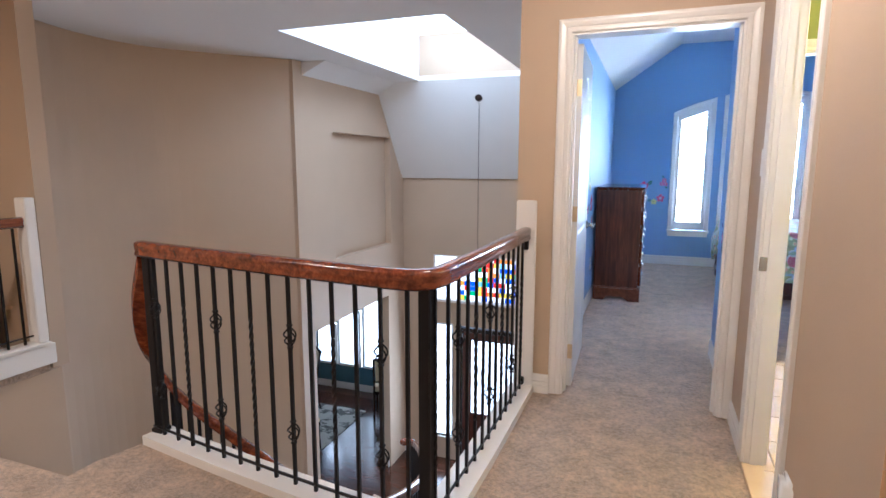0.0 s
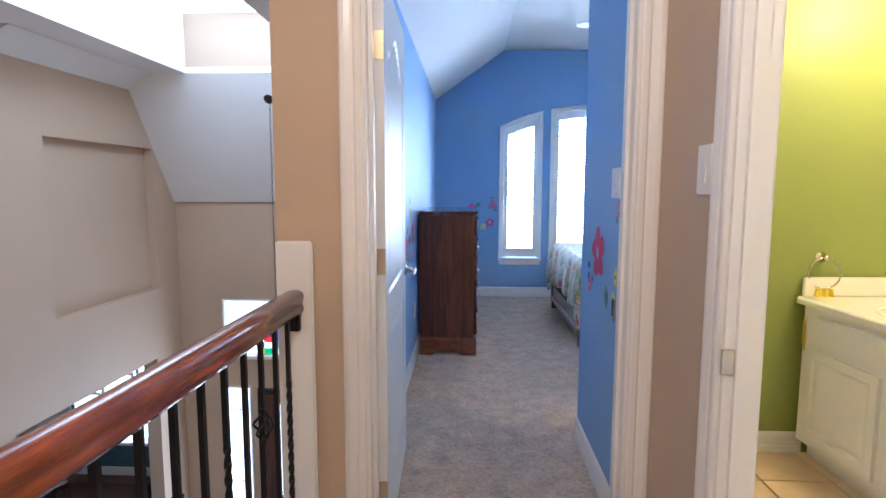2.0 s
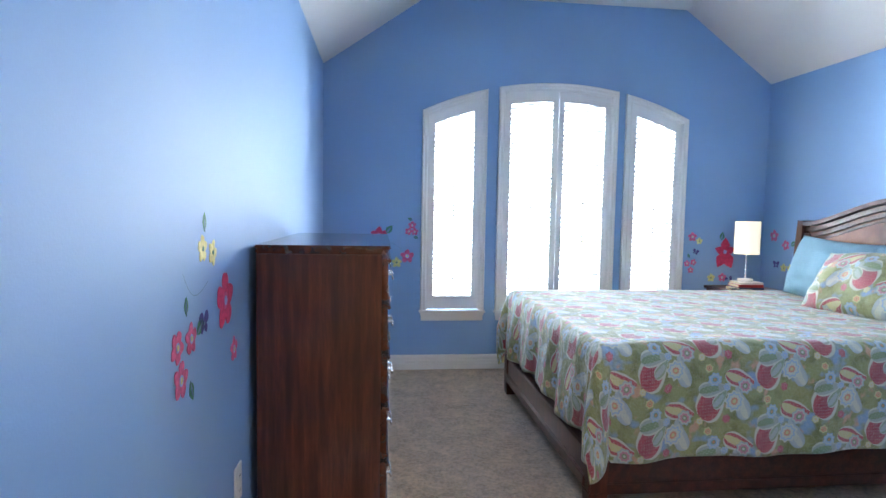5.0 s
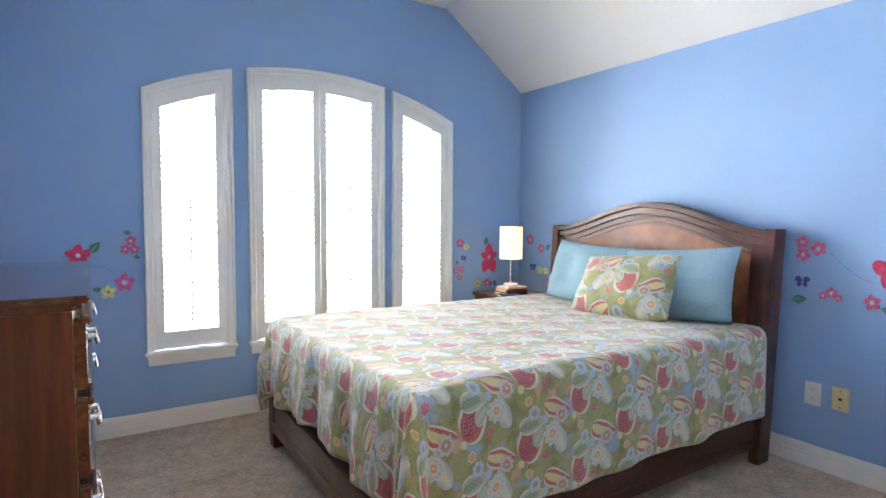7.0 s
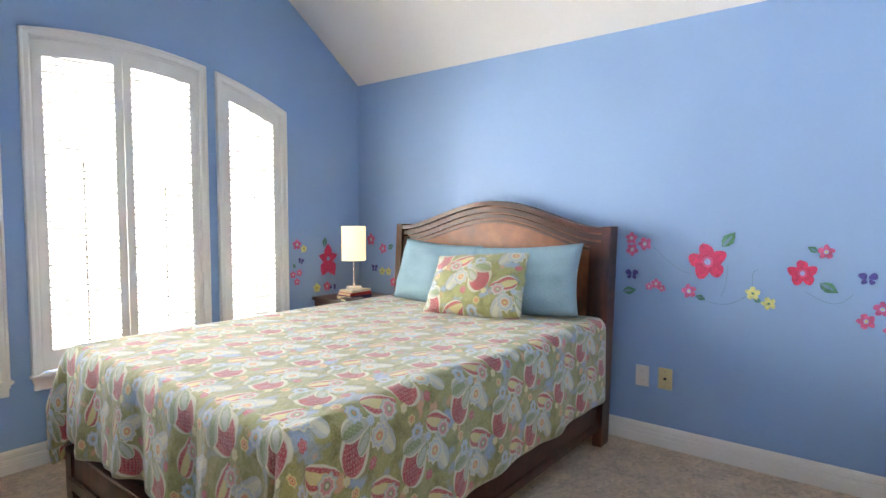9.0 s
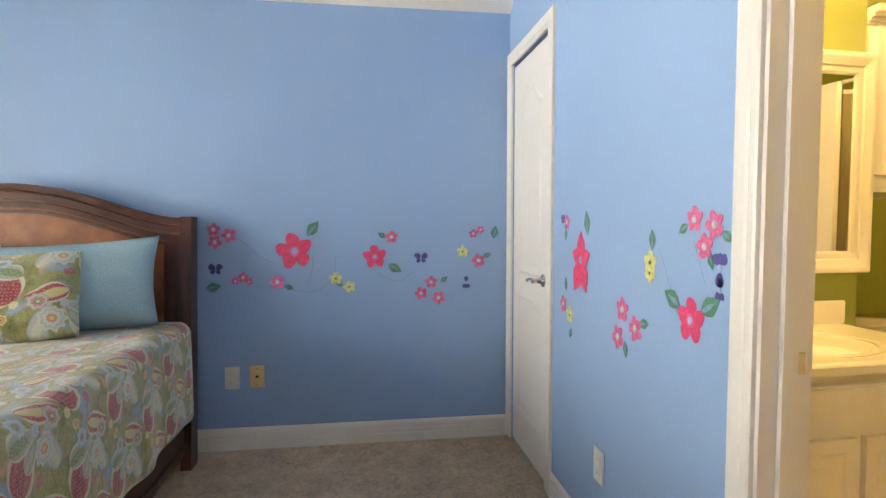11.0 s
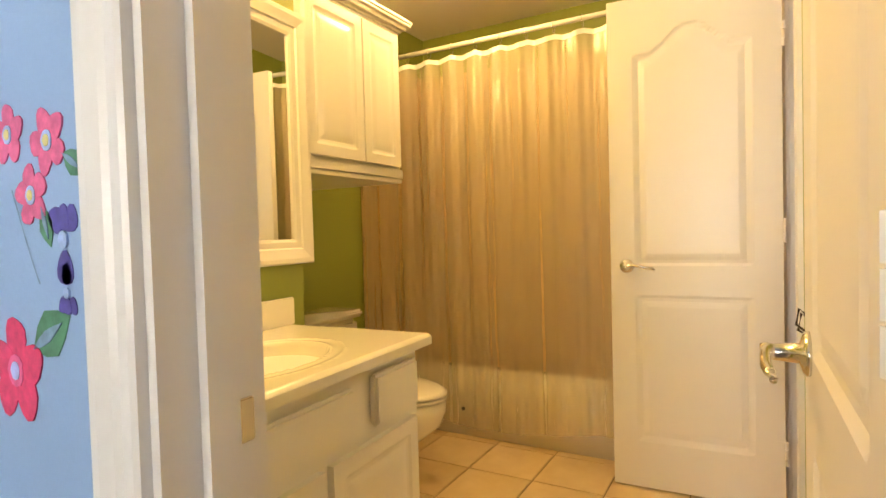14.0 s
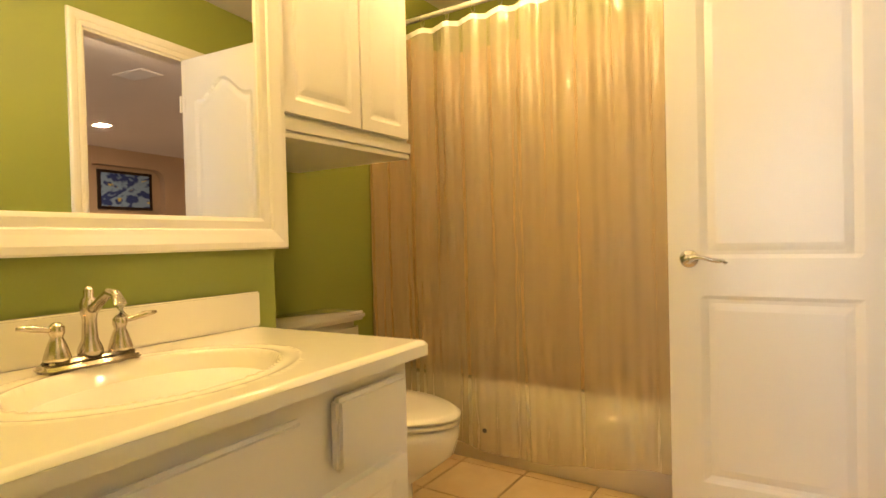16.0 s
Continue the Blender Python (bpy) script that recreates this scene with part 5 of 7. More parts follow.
def plate(name, to, s, z, w, h, material, label, kind="outlet", category="outlet"):
    base = tagged(empty(name), label, category)
    def bx(x0, x1, z0, z1, d0, d1, nm, m, b=0.0015):
        a, c = to(s + x0, z + z0, d0), to(s + x1, z + z1, d1)
        bm = boxes((min(a[0], c[0]), max(a[0], c[0]), min(a[1], c[1]), max(a[1], c[1]), min(a[2], c[2]), max(a[2], c[2])), bevel=b)
        part(nm, bm, m, base)
    bx(-w / 2, w / 2, -h / 2, h / 2, 0, 0.006, "cover_plate", material)
    if kind == "outlet":
        for q in (-1, 1):
            bx(-0.017, 0.017, q * 0.024 - 0.014, q * 0.024 + 0.014, 0.0062, 0.0085, "socket", material, 0.001)
            for k in (-0.006, 0.006):
                bx(k - 0.001, k + 0.001, q * 0.024 - 0.003, q * 0.024 + 0.005, 0.0087, 0.009, "slot", M_BLACK, 0)
    elif kind == "jack":
        bx(-0.008, 0.008, -0.006, 0.006, 0.0062, 0.0075, "jack", M_BLACK, 0)
        for q in (-1, 1):
            bx(-0.003, 0.003, q * 0.042 - 0.003, q * 0.042 + 0.003, 0.0062, 0.0075, "screw", M_CHROME, 0)
    elif kind == "switch":
        n = max(1, round(w / 0.055) - 0)
        for k in range(n):
            c = (k - (n - 1) / 2) * 0.045
            bx(c - 0.016, c + 0.016, -0.033, 0.033, 0.0062, 0.0095, "rocker", material, 0.001)
    elif kind == "thermostat":
        bx(-w / 2 + 0.01, w / 2 - 0.01, -h / 2 + 0.012, h / 2 - 0.012, 0.0062, 0.020, "body", material, 0.003)
        bx(-0.022, 0.022, 0.0, 0.022, 0.0202, 0.0208, "display", M_TRIM, 0)
    return base


plate("outlet", EAST, 5.425, 0.378, 0.075, 0.118, M_PLASTIC, "white duplex outlet on the blue wall")
plate("wall_jack", EAST, 5.298, 0.382, 0.075, 0.118, M_IVORY, "ivory cable jack plate on the blue wall", "jack", "wall plate")
plate("outlet", SOUTH, 1.914, 0.355, 0.075, 0.118, M_PLASTIC, "white duplex outlet low on the blue wall")
plate("outlet", WESTW, 5.20, 0.38, 0.075, 0.118, M_PLASTIC, "white duplex outlet behind the dresser")
plate("light_switch", ENTRY, 3.285, 1.332, 0.118, 0.118, M_PLASTIC, "white double rocker switch beside painted flowers", "switch", "light switch")
plate("light_switch", ENTRY, 2.462, 1.358, 0.078, 0.120, M_PLASTIC, "white single dimmer switch on the tan hall wall", "switch", "light switch")
plate("outlet", ENTRY, 1.30, 0.30, 0.075, 0.118, M_PLASTIC, "white duplex outlet low on the tan hall wall")
plate("strike_plate", lambda s, z, d: (BX1 - 0.012 - d, s, z), 3.83, 0.915, 0.022, 0.045, M_NICKEL, "small metal strike plate on the bathroom door jamb", "none", "strike plate")
plate("strike_plate", lambda s, z, d: (DX1 - 0.012 - d, s, z), 2.955, 0.905, 0.03, 0.06, M_NICKEL, "metal strike plate on the bedroom door jamb", "none", "strike plate")
plate("strike_plate", lambda s, z, d: (s, HY1 - 0.012 - d, z), 0.500, 0.925, 0.03, 0.06, M_NICKEL, "metal strike plate on the hall bathroom jamb", "none", "strike plate")

# ---- bathroom ----
vanity = tagged(empty("vanity_cabinet"), "white bathroom vanity cabinet with raised-panel door and drawer fronts", "cabinet")
VX, VY0, VY1 = 1.585, 2.850, 3.80
part("body", boxes((VX, 2.088, VY0, VY1 - 0.002, 0.09, 0.765), (VX + 0.06, 2.088, VY0 + 0.01, VY1 - 0.002, FLOOR, 0.09)), M_TRIM, vanity)


def front(name, parent, x, y0, y1, z0, z1, t=0.019, raised=True, step=0.010):
    w, h = y1 - y0, z1 - z0
    bm = bmesh.new()
    panelled(bm, w, h, t, ((0.045, w - 0.045, 0.045, h - 0.045, 0.0),), step, both=False, depth=0.006) if raised else box(bm, 0, w, -t / 2, t / 2, 0, h, 0.008)
    ob = part(name, bm, M_TRIM, parent)
    ob.matrix_local = Matrix.Translation((x - t / 2, y1, z0)) @ Matrix.Rotation(radians(-90), 4, "Z")
    return ob


front("drawer", vanity, VX, 2.880, 3.100, 0.600, 0.735, t=0.027, raised=False)
front("false_drawer_front", vanity, VX, 3.18, 3.70, 0.600, 0.725, raised=False)
front("cabinet_door", vanity, VX, 2.880, 3.275, 0.13, 0.565)
front("cabinet_door", vanity, VX, 3.305, 3.74, 0.13, 0.565)

# counter with a moulded oval basin
counter = tagged(empty("bathroom_countertop"), "cream cultured marble vanity top with an integral oval basin and backsplash", "countertop")
CX0, CX1, CY0, CY1, CZ = 1.542, 2.088, 2.822, 3.798, 0.80
SCX, SCY, SRX, SRY = 1.800, 3.285, 0.165, 0.225
bm = bmesh.new()
nx, ny = 96, 168
g = {}
for i in range(nx + 1):
    for j in range(ny + 1):
        x, y = CX0 + (CX1 - CX0) * i / nx, CY0 + (CY1 - CY0) * j / ny
        d = math.hypot((x - SCX) / SRX, (y - SCY) / SRY)
        z = CZ
        if d < 1:
            z -= 0.125 * (1 - d ** 2.6) ** 0.8
        elif d < 1.22:
            z -= 0.004 * math.sin((d - 1) / 0.22 * math.pi) - 0.002
        e = min(x - CX0, y - CY0)
        if e < 0.012:
            z -= 0.010 * (1 - e / 0.012) ** 2
        g[i, j] = bm.verts.new((x, y, z))
for i in range(nx):
    for j in range(ny):
        bm.faces.new((g[i, j], g[i + 1, j], g[i + 1, j + 1], g[i, j + 1])).smooth = True
part("basin_top", bm, M_CULT, counter)
part("counter_edge", boxes((CX0, CX1, CY0, CY0 + 0.012, 0.766, 0.7895), (CX0, CX0 + 0.012, CY0 + 0.012, CY1, 0.766, 0.7895), (CX0 + 0.012, VX, CY0 + 0.012, CY1, 0.766, 0.769)), M_CULT, counter)
part("backsplash", boxes((CX1 - 0.020, CX1, CY0, CY1, CZ + 0.0005, CZ + 0.093), bevel=0.004), M_CULT, counter)
part("side_splash", boxes((CX0 + 0.02, CX1 - 0.021, CY1 - 0.020, CY1, CZ + 0.0005, CZ + 0.093), bevel=0.004), M_CULT, counter)
bm = bmesh.new()
lathe(bm, ((0.020, 0.0), (0.022, 0.002), (0.012, 0.004)), 18, (SCX + 0.02, SCY, CZ - 0.122))
part("drain", bm, M_NICKEL, counter)

faucet = tagged(empty("faucet", (1.985, 3.300, CZ)), "brushed nickel widespread-style bathroom faucet with two lever handles", "faucet")
bm = bmesh.new()
box(bm, -0.026, 0.026, -0.085, 0.085, 0.0, 0.012, 0.005)
box(bm, -0.021, 0.021, -0.078, 0.078, 0.012, 0.020, 0.004)
part("base_plate", bm, M_NICKEL, faucet, "", True)
bm = bmesh.new()
lathe(bm, ((0.021, 0.018), (0.022, 0.03), (0.014, 0.05), (0.012, 0.085), (0.015, 0.10), (0.016, 0.115), (0.012, 0.125), (0.008, 0.130), (0.009, 0.140), (0.004, 0.148)), 20)
tube(bm, [(0.0, 0, 0.105), (-0.022, 0, 0.110), (-0.045, 0, 0.125), (-0.068, 0, 0.138), (-0.090, 0, 0.135), (-0.104, 0, 0.118), (-0.108, 0, 0.095)], 0.0095, 12, taper=[1.1, 1, 0.95, 0.9, 0.95, 1.1, 1.3])
part("spout", bm, M_NICKEL, faucet, "", True)
for s in (-1, 1):
    bm = bmesh.new()
    lathe(bm, ((0.021, 0.018), (0.022, 0.026), (0.015, 0.05), (0.010, 0.062), (0.013, 0.070), (0.013, 0.080), (0.006, 0.088)), 18, (0, s * 0.056, 0))
    tube(bm, [(0, s * 0.056, 0.076), (-0.004, s * 0.075, 0.078), (-0.010, s * 0.100, 0.084), (-0.014, s * 0.122, 0.087)], 0.006, 10, taper=[0.8, 0.9, 1.1, 0.6])
    part("lever_handle", bm, M_NICKEL, faucet, "", True)

mirror = tagged(empty("wall_mirror"), "large bathroom mirror in a broad white moulded frame", "mirror")
MY0, MY1, MZ0, MZ1 = 2.805, 3.66, 1.09, 1.785
bm = bmesh.new()
profile_run(bm, [(MY0, MZ0), (MY0, MZ1), (MY1, MZ1), (MY1, MZ0)], ((0.0, 0.002), (0.0, 0.012), (0.010, 0.016), (0.030, 0.016), (0.034, 0.022), (0.044, 0.024), (0.066, 0.030), (0.080, 0.030), (0.085, 0.024), (0.085, 0.0)), lambda s, z, d: (2.088 - d, s, z), closed=True)
part("frame", bm, M_TRIM, mirror)
part("glass", boxes((2.082, 2.087, MY0 - 0.004, MY1 + 0.004, MZ0 - 0.004, MZ1 + 0.004)), M_MIRROR, mirror)

upper = tagged(empty("wall_cabinet"), "white two-door bathroom wall cabinet with crown moulding over the toilet", "cabinet")
UX, UY0, UY1, UZ0, UZ1 = 2.095, 2.105, 2.745, 1.335, 1.99
part("body", boxes((UX + 0.0005, 2.705, UY0, UY1, UZ0, UZ1)), M_TRIM, upper)
front("cabinet_door", upper, UX, UY0 + 0.015, 2.375, UZ0 + 0.062, UZ1 - 0.01)
front("cabinet_door", upper, UX, 2.385, UY1 - 0.035, UZ0 + 0.062, UZ1 - 0.01)
bm = bmesh.new()
for k, (o, z0, z1) in enumerate(((0.006, 0.0, 0.012), (0.018, 0.012, 0.024), (0.034, 0.024, 0.040), (0.050, 0.040, 0.052), (0.056, 0.052, 0.066))):
    box(bm, UX - o, 2.705, UY0 - o, UY1, UZ1 + z0, UZ1 + z1, 0.002)
part("crown_moulding", bm, M_TRIM, upper)
bm = boxes((UX - 0.006, 2.70, UY0 - 0.006, UY1, UZ0 - 0.008, UZ0 + 0.008), (UX - 0.010, UX + 0.0, UY0 - 0.01, UY1, UZ0 + 0.012, UZ0 + 0.05), bevel=0.002)
part("light_rail", bm, M_TRIM, upper)

toilet = tagged(empty("toilet", (2.65, 2.24, 0)), "white two-piece toilet with a closed lid beside the vanity", "toilet")
bm = bmesh.new()
box(bm, -0.235, -0.015, -0.215, 0.215, 0.37, 0.690, 0.025)
part("tank", bm, M_PORC, toilet, "", True)
bm = bmesh.new()
box(bm, -0.250, -0.008, -0.228, 0.228, 0.692, 0.730, 0.012)
part("tank_lid", bm, M_PORC, toilet, "", True)


def oval(bm, rings, n=36):
    """A lofted oval: rings of (centre x, half length, half width, z)."""
    rr = []
    for cx, a, b, z in rings:
        rr.append([bm.verts.new((cx + a * math.cos(2 * math.pi * k / n), b * math.sin(2 * math.pi * k / n) * (1 - 0.10 * math.cos(2 * math.pi * k / n) * -1), z)) for k in range(n)])
    fs = []
    for p, q in zip(rr, rr[1:]):
        for k in range(n):
            fs.append(bm.faces.new((p[k], p[(k + 1) % n], q[(k + 1) % n], q[k])))
    fs += [bm.faces.new(rr[0]), bm.faces.new(rr[-1])]
    bmesh.ops.recalc_face_normals(bm, faces=fs)


bm = bmesh.new()
oval(bm, ((-0.40, 0.27, 0.115, FLOOR), (-0.40, 0.265, 0.112, 0.03), (-0.41, 0.225, 0.090, 0.08), (-0.42, 0.215, 0.085, 0.16), (-0.47, 0.25, 0.11, 0.22), (-0.53, 0.275, 0.155, 0.29), (-0.54, 0.285, 0.178, 0.35), (-0.54, 0.285, 0.180, 0.385), (-0.54, 0.27, 0.165, 0.392)))
part("bowl", bm, M_PORC, toilet, "", True)
bm = bmesh.new()
oval(bm, ((-0.545, 0.270, 0.180, 0.394), (-0.545, 0.285, 0.190, 0.398), (-0.545, 0.285, 0.190, 0.408), (-0.545, 0.275, 0.182, 0.412)))
part("seat", bm, M_PORC, toilet, "", True)
bm = bmesh.new()
oval(bm, ((-0.545, 0.270, 0.180, 0.414), (-0.545, 0.288, 0.192, 0.418), (-0.545, 0.286, 0.190, 0.428), (-0.545, 0.26, 0.172, 0.436), (-0.545, 0.15, 0.10, 0.440)))
part("lid", bm, M_PORC, toilet, "", True)

tub = tagged(empty("bathtub"), "white bathtub with a plain apron behind a clear curtain", "bathtub")
TY, TZ = 1.60, 0.365
bm = boxes((0.47, 2.705, TY - 0.12, TY, FLOOR, TZ), bevel=0.016)
part("apron", bm, M_PORC, tub, "", True)
bm = boxes((0.47, 2.70, 0.856, TY - 0.12, -0.01, 0.045), bevel=0.008)
part("basin", bm, M_PORC, tub, "", True)

rod = tagged(empty("curtain_rod"), "white metal shower curtain rod with small ring hooks", "curtain rod")
RZ, RY = 2.070, 1.628
bm = bmesh.new()
tube(bm, [(0.46, RY, RZ), (2.708, RY, RZ)], 0.0125, 14)
part("rod", bm, M_PLASTIC, rod, "", True)
curtain = tagged(empty("shower_curtain"), "clear vinyl shower curtain with a white hem hanging in folds", "shower curtain")
bm, hem = bmesh.new(), bmesh.new()
cx0, cx1, nxx, nzz = 0.96, 2.69, 260, 46


def fold(u, v):
    """The curtain's depth at u along the rod and v down its length."""
    f = 0.011 * math.sin(u * 45.5 + 0.5 * math.sin(u * 7)) * (1 - 0.70 * v) + 0.010 * math.sin(u * 23 + 2.0 * v) * v + 0.0022 * math.sin(u * 131 + 2 * v)
    return f + 0.006 * noise.noise(Vector((u * 14, v * 5, 0))) + 0.004 * noise.noise(Vector((u * 30, v * 22, 5)))


gg = []
for i in range(nxx + 1):
    u = i / nxx * (cx1 - cx0)
    sag = 0.012 * abs(math.sin(u * math.pi / 0.138))
    col_ = []
    for j in range(nzz + 1):
        v = j / nzz
        z = (2.025 - sag * (1 - v) ** 3) * (1 - v) + (0.10 + 0.035 * math.sin(u * 4.2 + 0.8)) * v
        y = RY + fold(u, v) + 0.016 * v
        col_.append((cx0 + u, y, z))
    gg.append(col_)
def sheet(bm, i0, i1, j0, j1, off=0.0):
    vs = [[bm.verts.new((p[0], p[1] + off, p[2])) for p in gg[i][j0:j1 + 1]] for i in range(i0, i1 + 1)]
    for a_, b_ in zip(vs, vs[1:]):
        for j in range(len(a_) - 1):
            bm.faces.new((a_[j], b_[j], b_[j + 1], a_[j + 1])).smooth = True
sheet(bm, 0, nxx, 0, nzz)
part("vinyl_sheet", bm, M_VINYL, curtain)
for off in (0.002, -0.002):
    vs = [[hem.verts.new((p[0], p[1] + off, p[2] + e)) for p, e in ((c[0], 0), (c[0], -0.024))] for c in gg]
    for a_, b_ in zip(vs, vs[1:]):
        hem.faces.new((a_[0], b_[0], b_[1], a_[1])).smooth = True
part("hem", hem, M_PLASTIC, curtain, "white reinforced hem")
for k in range(13):
    x = cx0 + 0.138 * (k + 0.0) + 0.004
    if x < cx1:
        bm = bmesh.new()
        tube(bm, [(x, RY + 0.019 * math.cos(t), RZ - 0.012 + 0.028 * math.sin(t)) for t in [2 * math.pi * q / 14 for q in range(14)]], 0.0016, 6, closed=True)
        part("ring_hook", bm, M_CHROME, curtain, "", True)
bm = bmesh.new()
lathe(bm, ((0.010, 0), (0.010, 0.004)), 12, m=Matrix.Translation((2.03, RY + 0.045, 0.175)) @ Matrix.Rotation(radians(-90), 4, "X"))
part("magnet", bm, M_BLACK, curtain, "small dark hem weight")

light = tagged(empty("ceiling_light", (1.92, 1.72, 2.44)), "lit round glass globe light on the bathroom ceiling", "ceiling light")
bm = bmesh.new()
lathe(bm, ((0.075, 0.0), (0.075, -0.012), (0.06, -0.022)), 24)
part("base", bm, M_NICKEL, light, "", True)
bm = bmesh.new()
lathe(bm, [(0.085 * math.sin(math.pi * k / 12) + 0.0005, -0.022 - 0.055 * (1 - math.cos(math.pi * k / 12))) for k in range(13)], 24)
part("globe", bm, M_GLOBE, light, "lit glass globe", True)
for ob in (vanity, counter, faucet, mirror):
    turn_ = Matrix.Translation((2.09, 2.75, 0)) @ Matrix.Rotation(radians(4.0 if ob == mirror else 3.0), 4, "Z") @ Matrix.Translation((-2.09, -2.75, 0))
    ob.matrix_world = turn_ @ Matrix.Translation(ob.location)
# floor tiles
T = 0.31


def clip_tiles(name, xs, ys, z0, z1, x_lim, y_lim, material, parent, holes=()):
    shared = {}
    for i in xs:
        for j in ys:
            x0, x1 = max(1.55 + T * i + 0.0025, x_lim[0]), min(1.55 + T * (i + 1) - 0.0025, x_lim[1])
            y0, y1 = max(1.65 + T * j + 0.0025, y_lim[0]), min(1.65 + T * (j + 1) - 0.0025, y_lim[1])
            if x1 - x0 < 0.02 or y1 - y0 < 0.02:
                continue
            key = (round(x1 - x0, 4), round(y1 - y0, 4))
            if key not in shared:
                bm = boxes((0, x1 - x0, 0, y1 - y0, 0, z1 - z0), bevel=0.0025)
                ob = part(name, bm, material, parent)
                shared[key] = ob.data
            else:
                ob = new(name, shared[key])
                ob.parent = parent
            ob.location = (x0, y0, z0)


bath_floor = tagged(empty("bath_floor"), "beige ceramic tile floor", "", "", "structure")
clip_tiles("floor_tile", range(-4, 4), range(-1, 8), -0.004, 0.004, (0.52, 2.70), (1.585, 3.795), M_TILE, bath_floor)
tagged(part("threshold", boxes((BX0 + 0.014, BX1 - 0.014, 3.797, 3.845, -0.02, 0.006), bevel=0.003), M_TILE), kind="structure")
tagged(part("threshold", boxes((XP - 0.01, XPI - 0.005, HY0 + 0.014, HY1 - 0.014, -0.02, 0.006), bevel=0.003), M_TILE), kind="structure")
surround = tagged(empty("shower_surround"), "tan tiled shower wall", "", "", "structure")
me = None
for i in range(12):
    for j in range(-1, 9):
        if me is None:
            ob = part("wall_tile", boxes((0, 0.197, 0, 0.007, 0, 0.197), bevel=0.002), M_SHTILE, surround)
            me = ob.data
        else:
            ob = new("wall_tile", me)
            ob.parent = surround
        ob.location = (0.48 + 0.2 * i * 0.97, 0.851, TZ + 0.004 + 0.2 * j)
me = None
for i in range(4):
    for j in range(-1, 9):
        if me is None:
            ob = part("wall_tile", boxes((0, 0.007, 0, 0.183, 0, 0.197), bevel=0.002), M_SHTILE, surround)
            me = ob.data
        else:
            ob = new("wall_tile", me)
            ob.parent = surround
        ob.location = (2.7025, 0.862 + 0.187 * i, TZ + 0.004 + 0.2 * j)

ring = tagged(empty("towel_ring", (1.60, 3.80, 0.985)), "brushed nickel towel ring on the green wall", "towel ring")
bm = bmesh.new()
lathe(bm, ((0.026, 0), (0.026, 0.006), (0.012, 0.012), (0.010, 0.040), (0.015, 0.046), (0.008, 0.056)), 20, m=Matrix.Rotation(radians(90), 4, "X"))
part("mount", bm, M_NICKEL, ring, "", True)
bm = bmesh.new()
tube(bm, [(0.075 * math.sin(t), -0.045, -0.072 - 0.075 * math.cos(t)) for t in [2 * math.pi * q / 28 for q in range(28)]], 0.004, 8, closed=True)
part("ring", bm, M_NICKEL, ring, "", True)
M_TOWEL = paint("yellow_towel", (0.68, 0.55, 0.03), 0.95, 220, 1.0, 0.12)
towel = tagged(empty("hand_towel", (1.60, 3.755, 0.84)), "yellow hand towel with a blue emblem through the towel ring", "towel")
bm = bmesh.new()
nn, hh = 22, 30
for s, zb in ((-1, -0.30), (1, -0.27)):
    g = [[bm.verts.new(((k / nn - 0.5) * (0.085 + 0.075 * min(1, q / hh * 1.7)), s * 0.009 + 0.006 * math.sin(k * 0.9) * (1 - 0.3 * q / hh), zb * q / hh)) for q in range(hh + 1)] for k in range(nn + 1)]
    for k in range(nn):
        for q in range(hh):
            bm.faces.new((g[k][q], g[k + 1][q], g[k + 1][q + 1], g[k][q + 1])).smooth = True
    if s < 0:
        top = [r_[0] for r_ in g]
    else:
        for k in range(nn):
            bm.faces.new((top[k], top[k + 1], g[k + 1][0], g[k][0]))
part("cloth", bm, M_TOWEL, towel)
part("emblem", boxes((-0.022, 0.022, -0.019, -0.0165, -0.17, -0.10)), paint("blue_emblem", (0.12, 0.40, 0.50), 0.9, 200, 0.6, 0.2), towel, "small blue embroidered emblem")
for z in (-0.215, -0.235, -0.255):
    part("woven_band", boxes((-0.078, 0.078, -0.0175, -0.0155, z, z + 0.006)), M_CREAM, towel)

hook = tagged(empty("flower_hook", (XPI, 3.03, -0.01)), "metal scroll wall hook with a peach daisy on the green wall", "wall hook")
bm = bmesh.new()
tube(bm, [(0.008, 0, 1.13), (0.010, 0, 1.0), (0.012, 0.0, 0.93), (0.03, 0.02, 0.905), (0.05, 0.03, 0.92), (0.045, 0.03, 0.95), (0.035, 0.028, 0.94)], 0.0025, 8)
tube(bm, [(0.012, 0.0, 0.93), (0.03, -0.02, 0.905), (0.05, -0.03, 0.92), (0.045, -0.03, 0.95), (0.035, -0.028, 0.94)], 0.0025, 8)
part("scroll", bm, M_BRONZE, hook, "", True)
M_PEACH = paint("peach_petals", (0.72, 0.30, 0.20), 0.6)
for k in range(12):
    bm = bmesh.new()
    a_ = 2 * math.pi * k / 12
    prism(bm, [(0.012 * math.cos(a_ - .3), 1.10 + 0.012 * math.sin(a_ - .3)), (0.050 * math.cos(a_ - .16), 1.10 + 0.050 * math.sin(a_ - .16)), (0.056 * math.cos(a_), 1.10 + 0.056 * math.sin(a_)), (0.050 * math.cos(a_ + .16), 1.10 + 0.050 * math.sin(a_ + .16)), (0.012 * math.cos(a_ + .3), 1.10 + 0.012 * math.sin(a_ + .3))], "x", 0.014, 0.019)
    part("petal", bm, M_PEACH, hook)
bm = bmesh.new()
lathe(bm, ((0.014, 0), (0.013, 0.008), (0.006, 0.011)), 14, m=Matrix.Translation((0.014, 0, 1.10)) @ Matrix.Rotation(radians(90), 4, "Y"))
part("flower_heart", bm, P_YELL, hook, "", True)

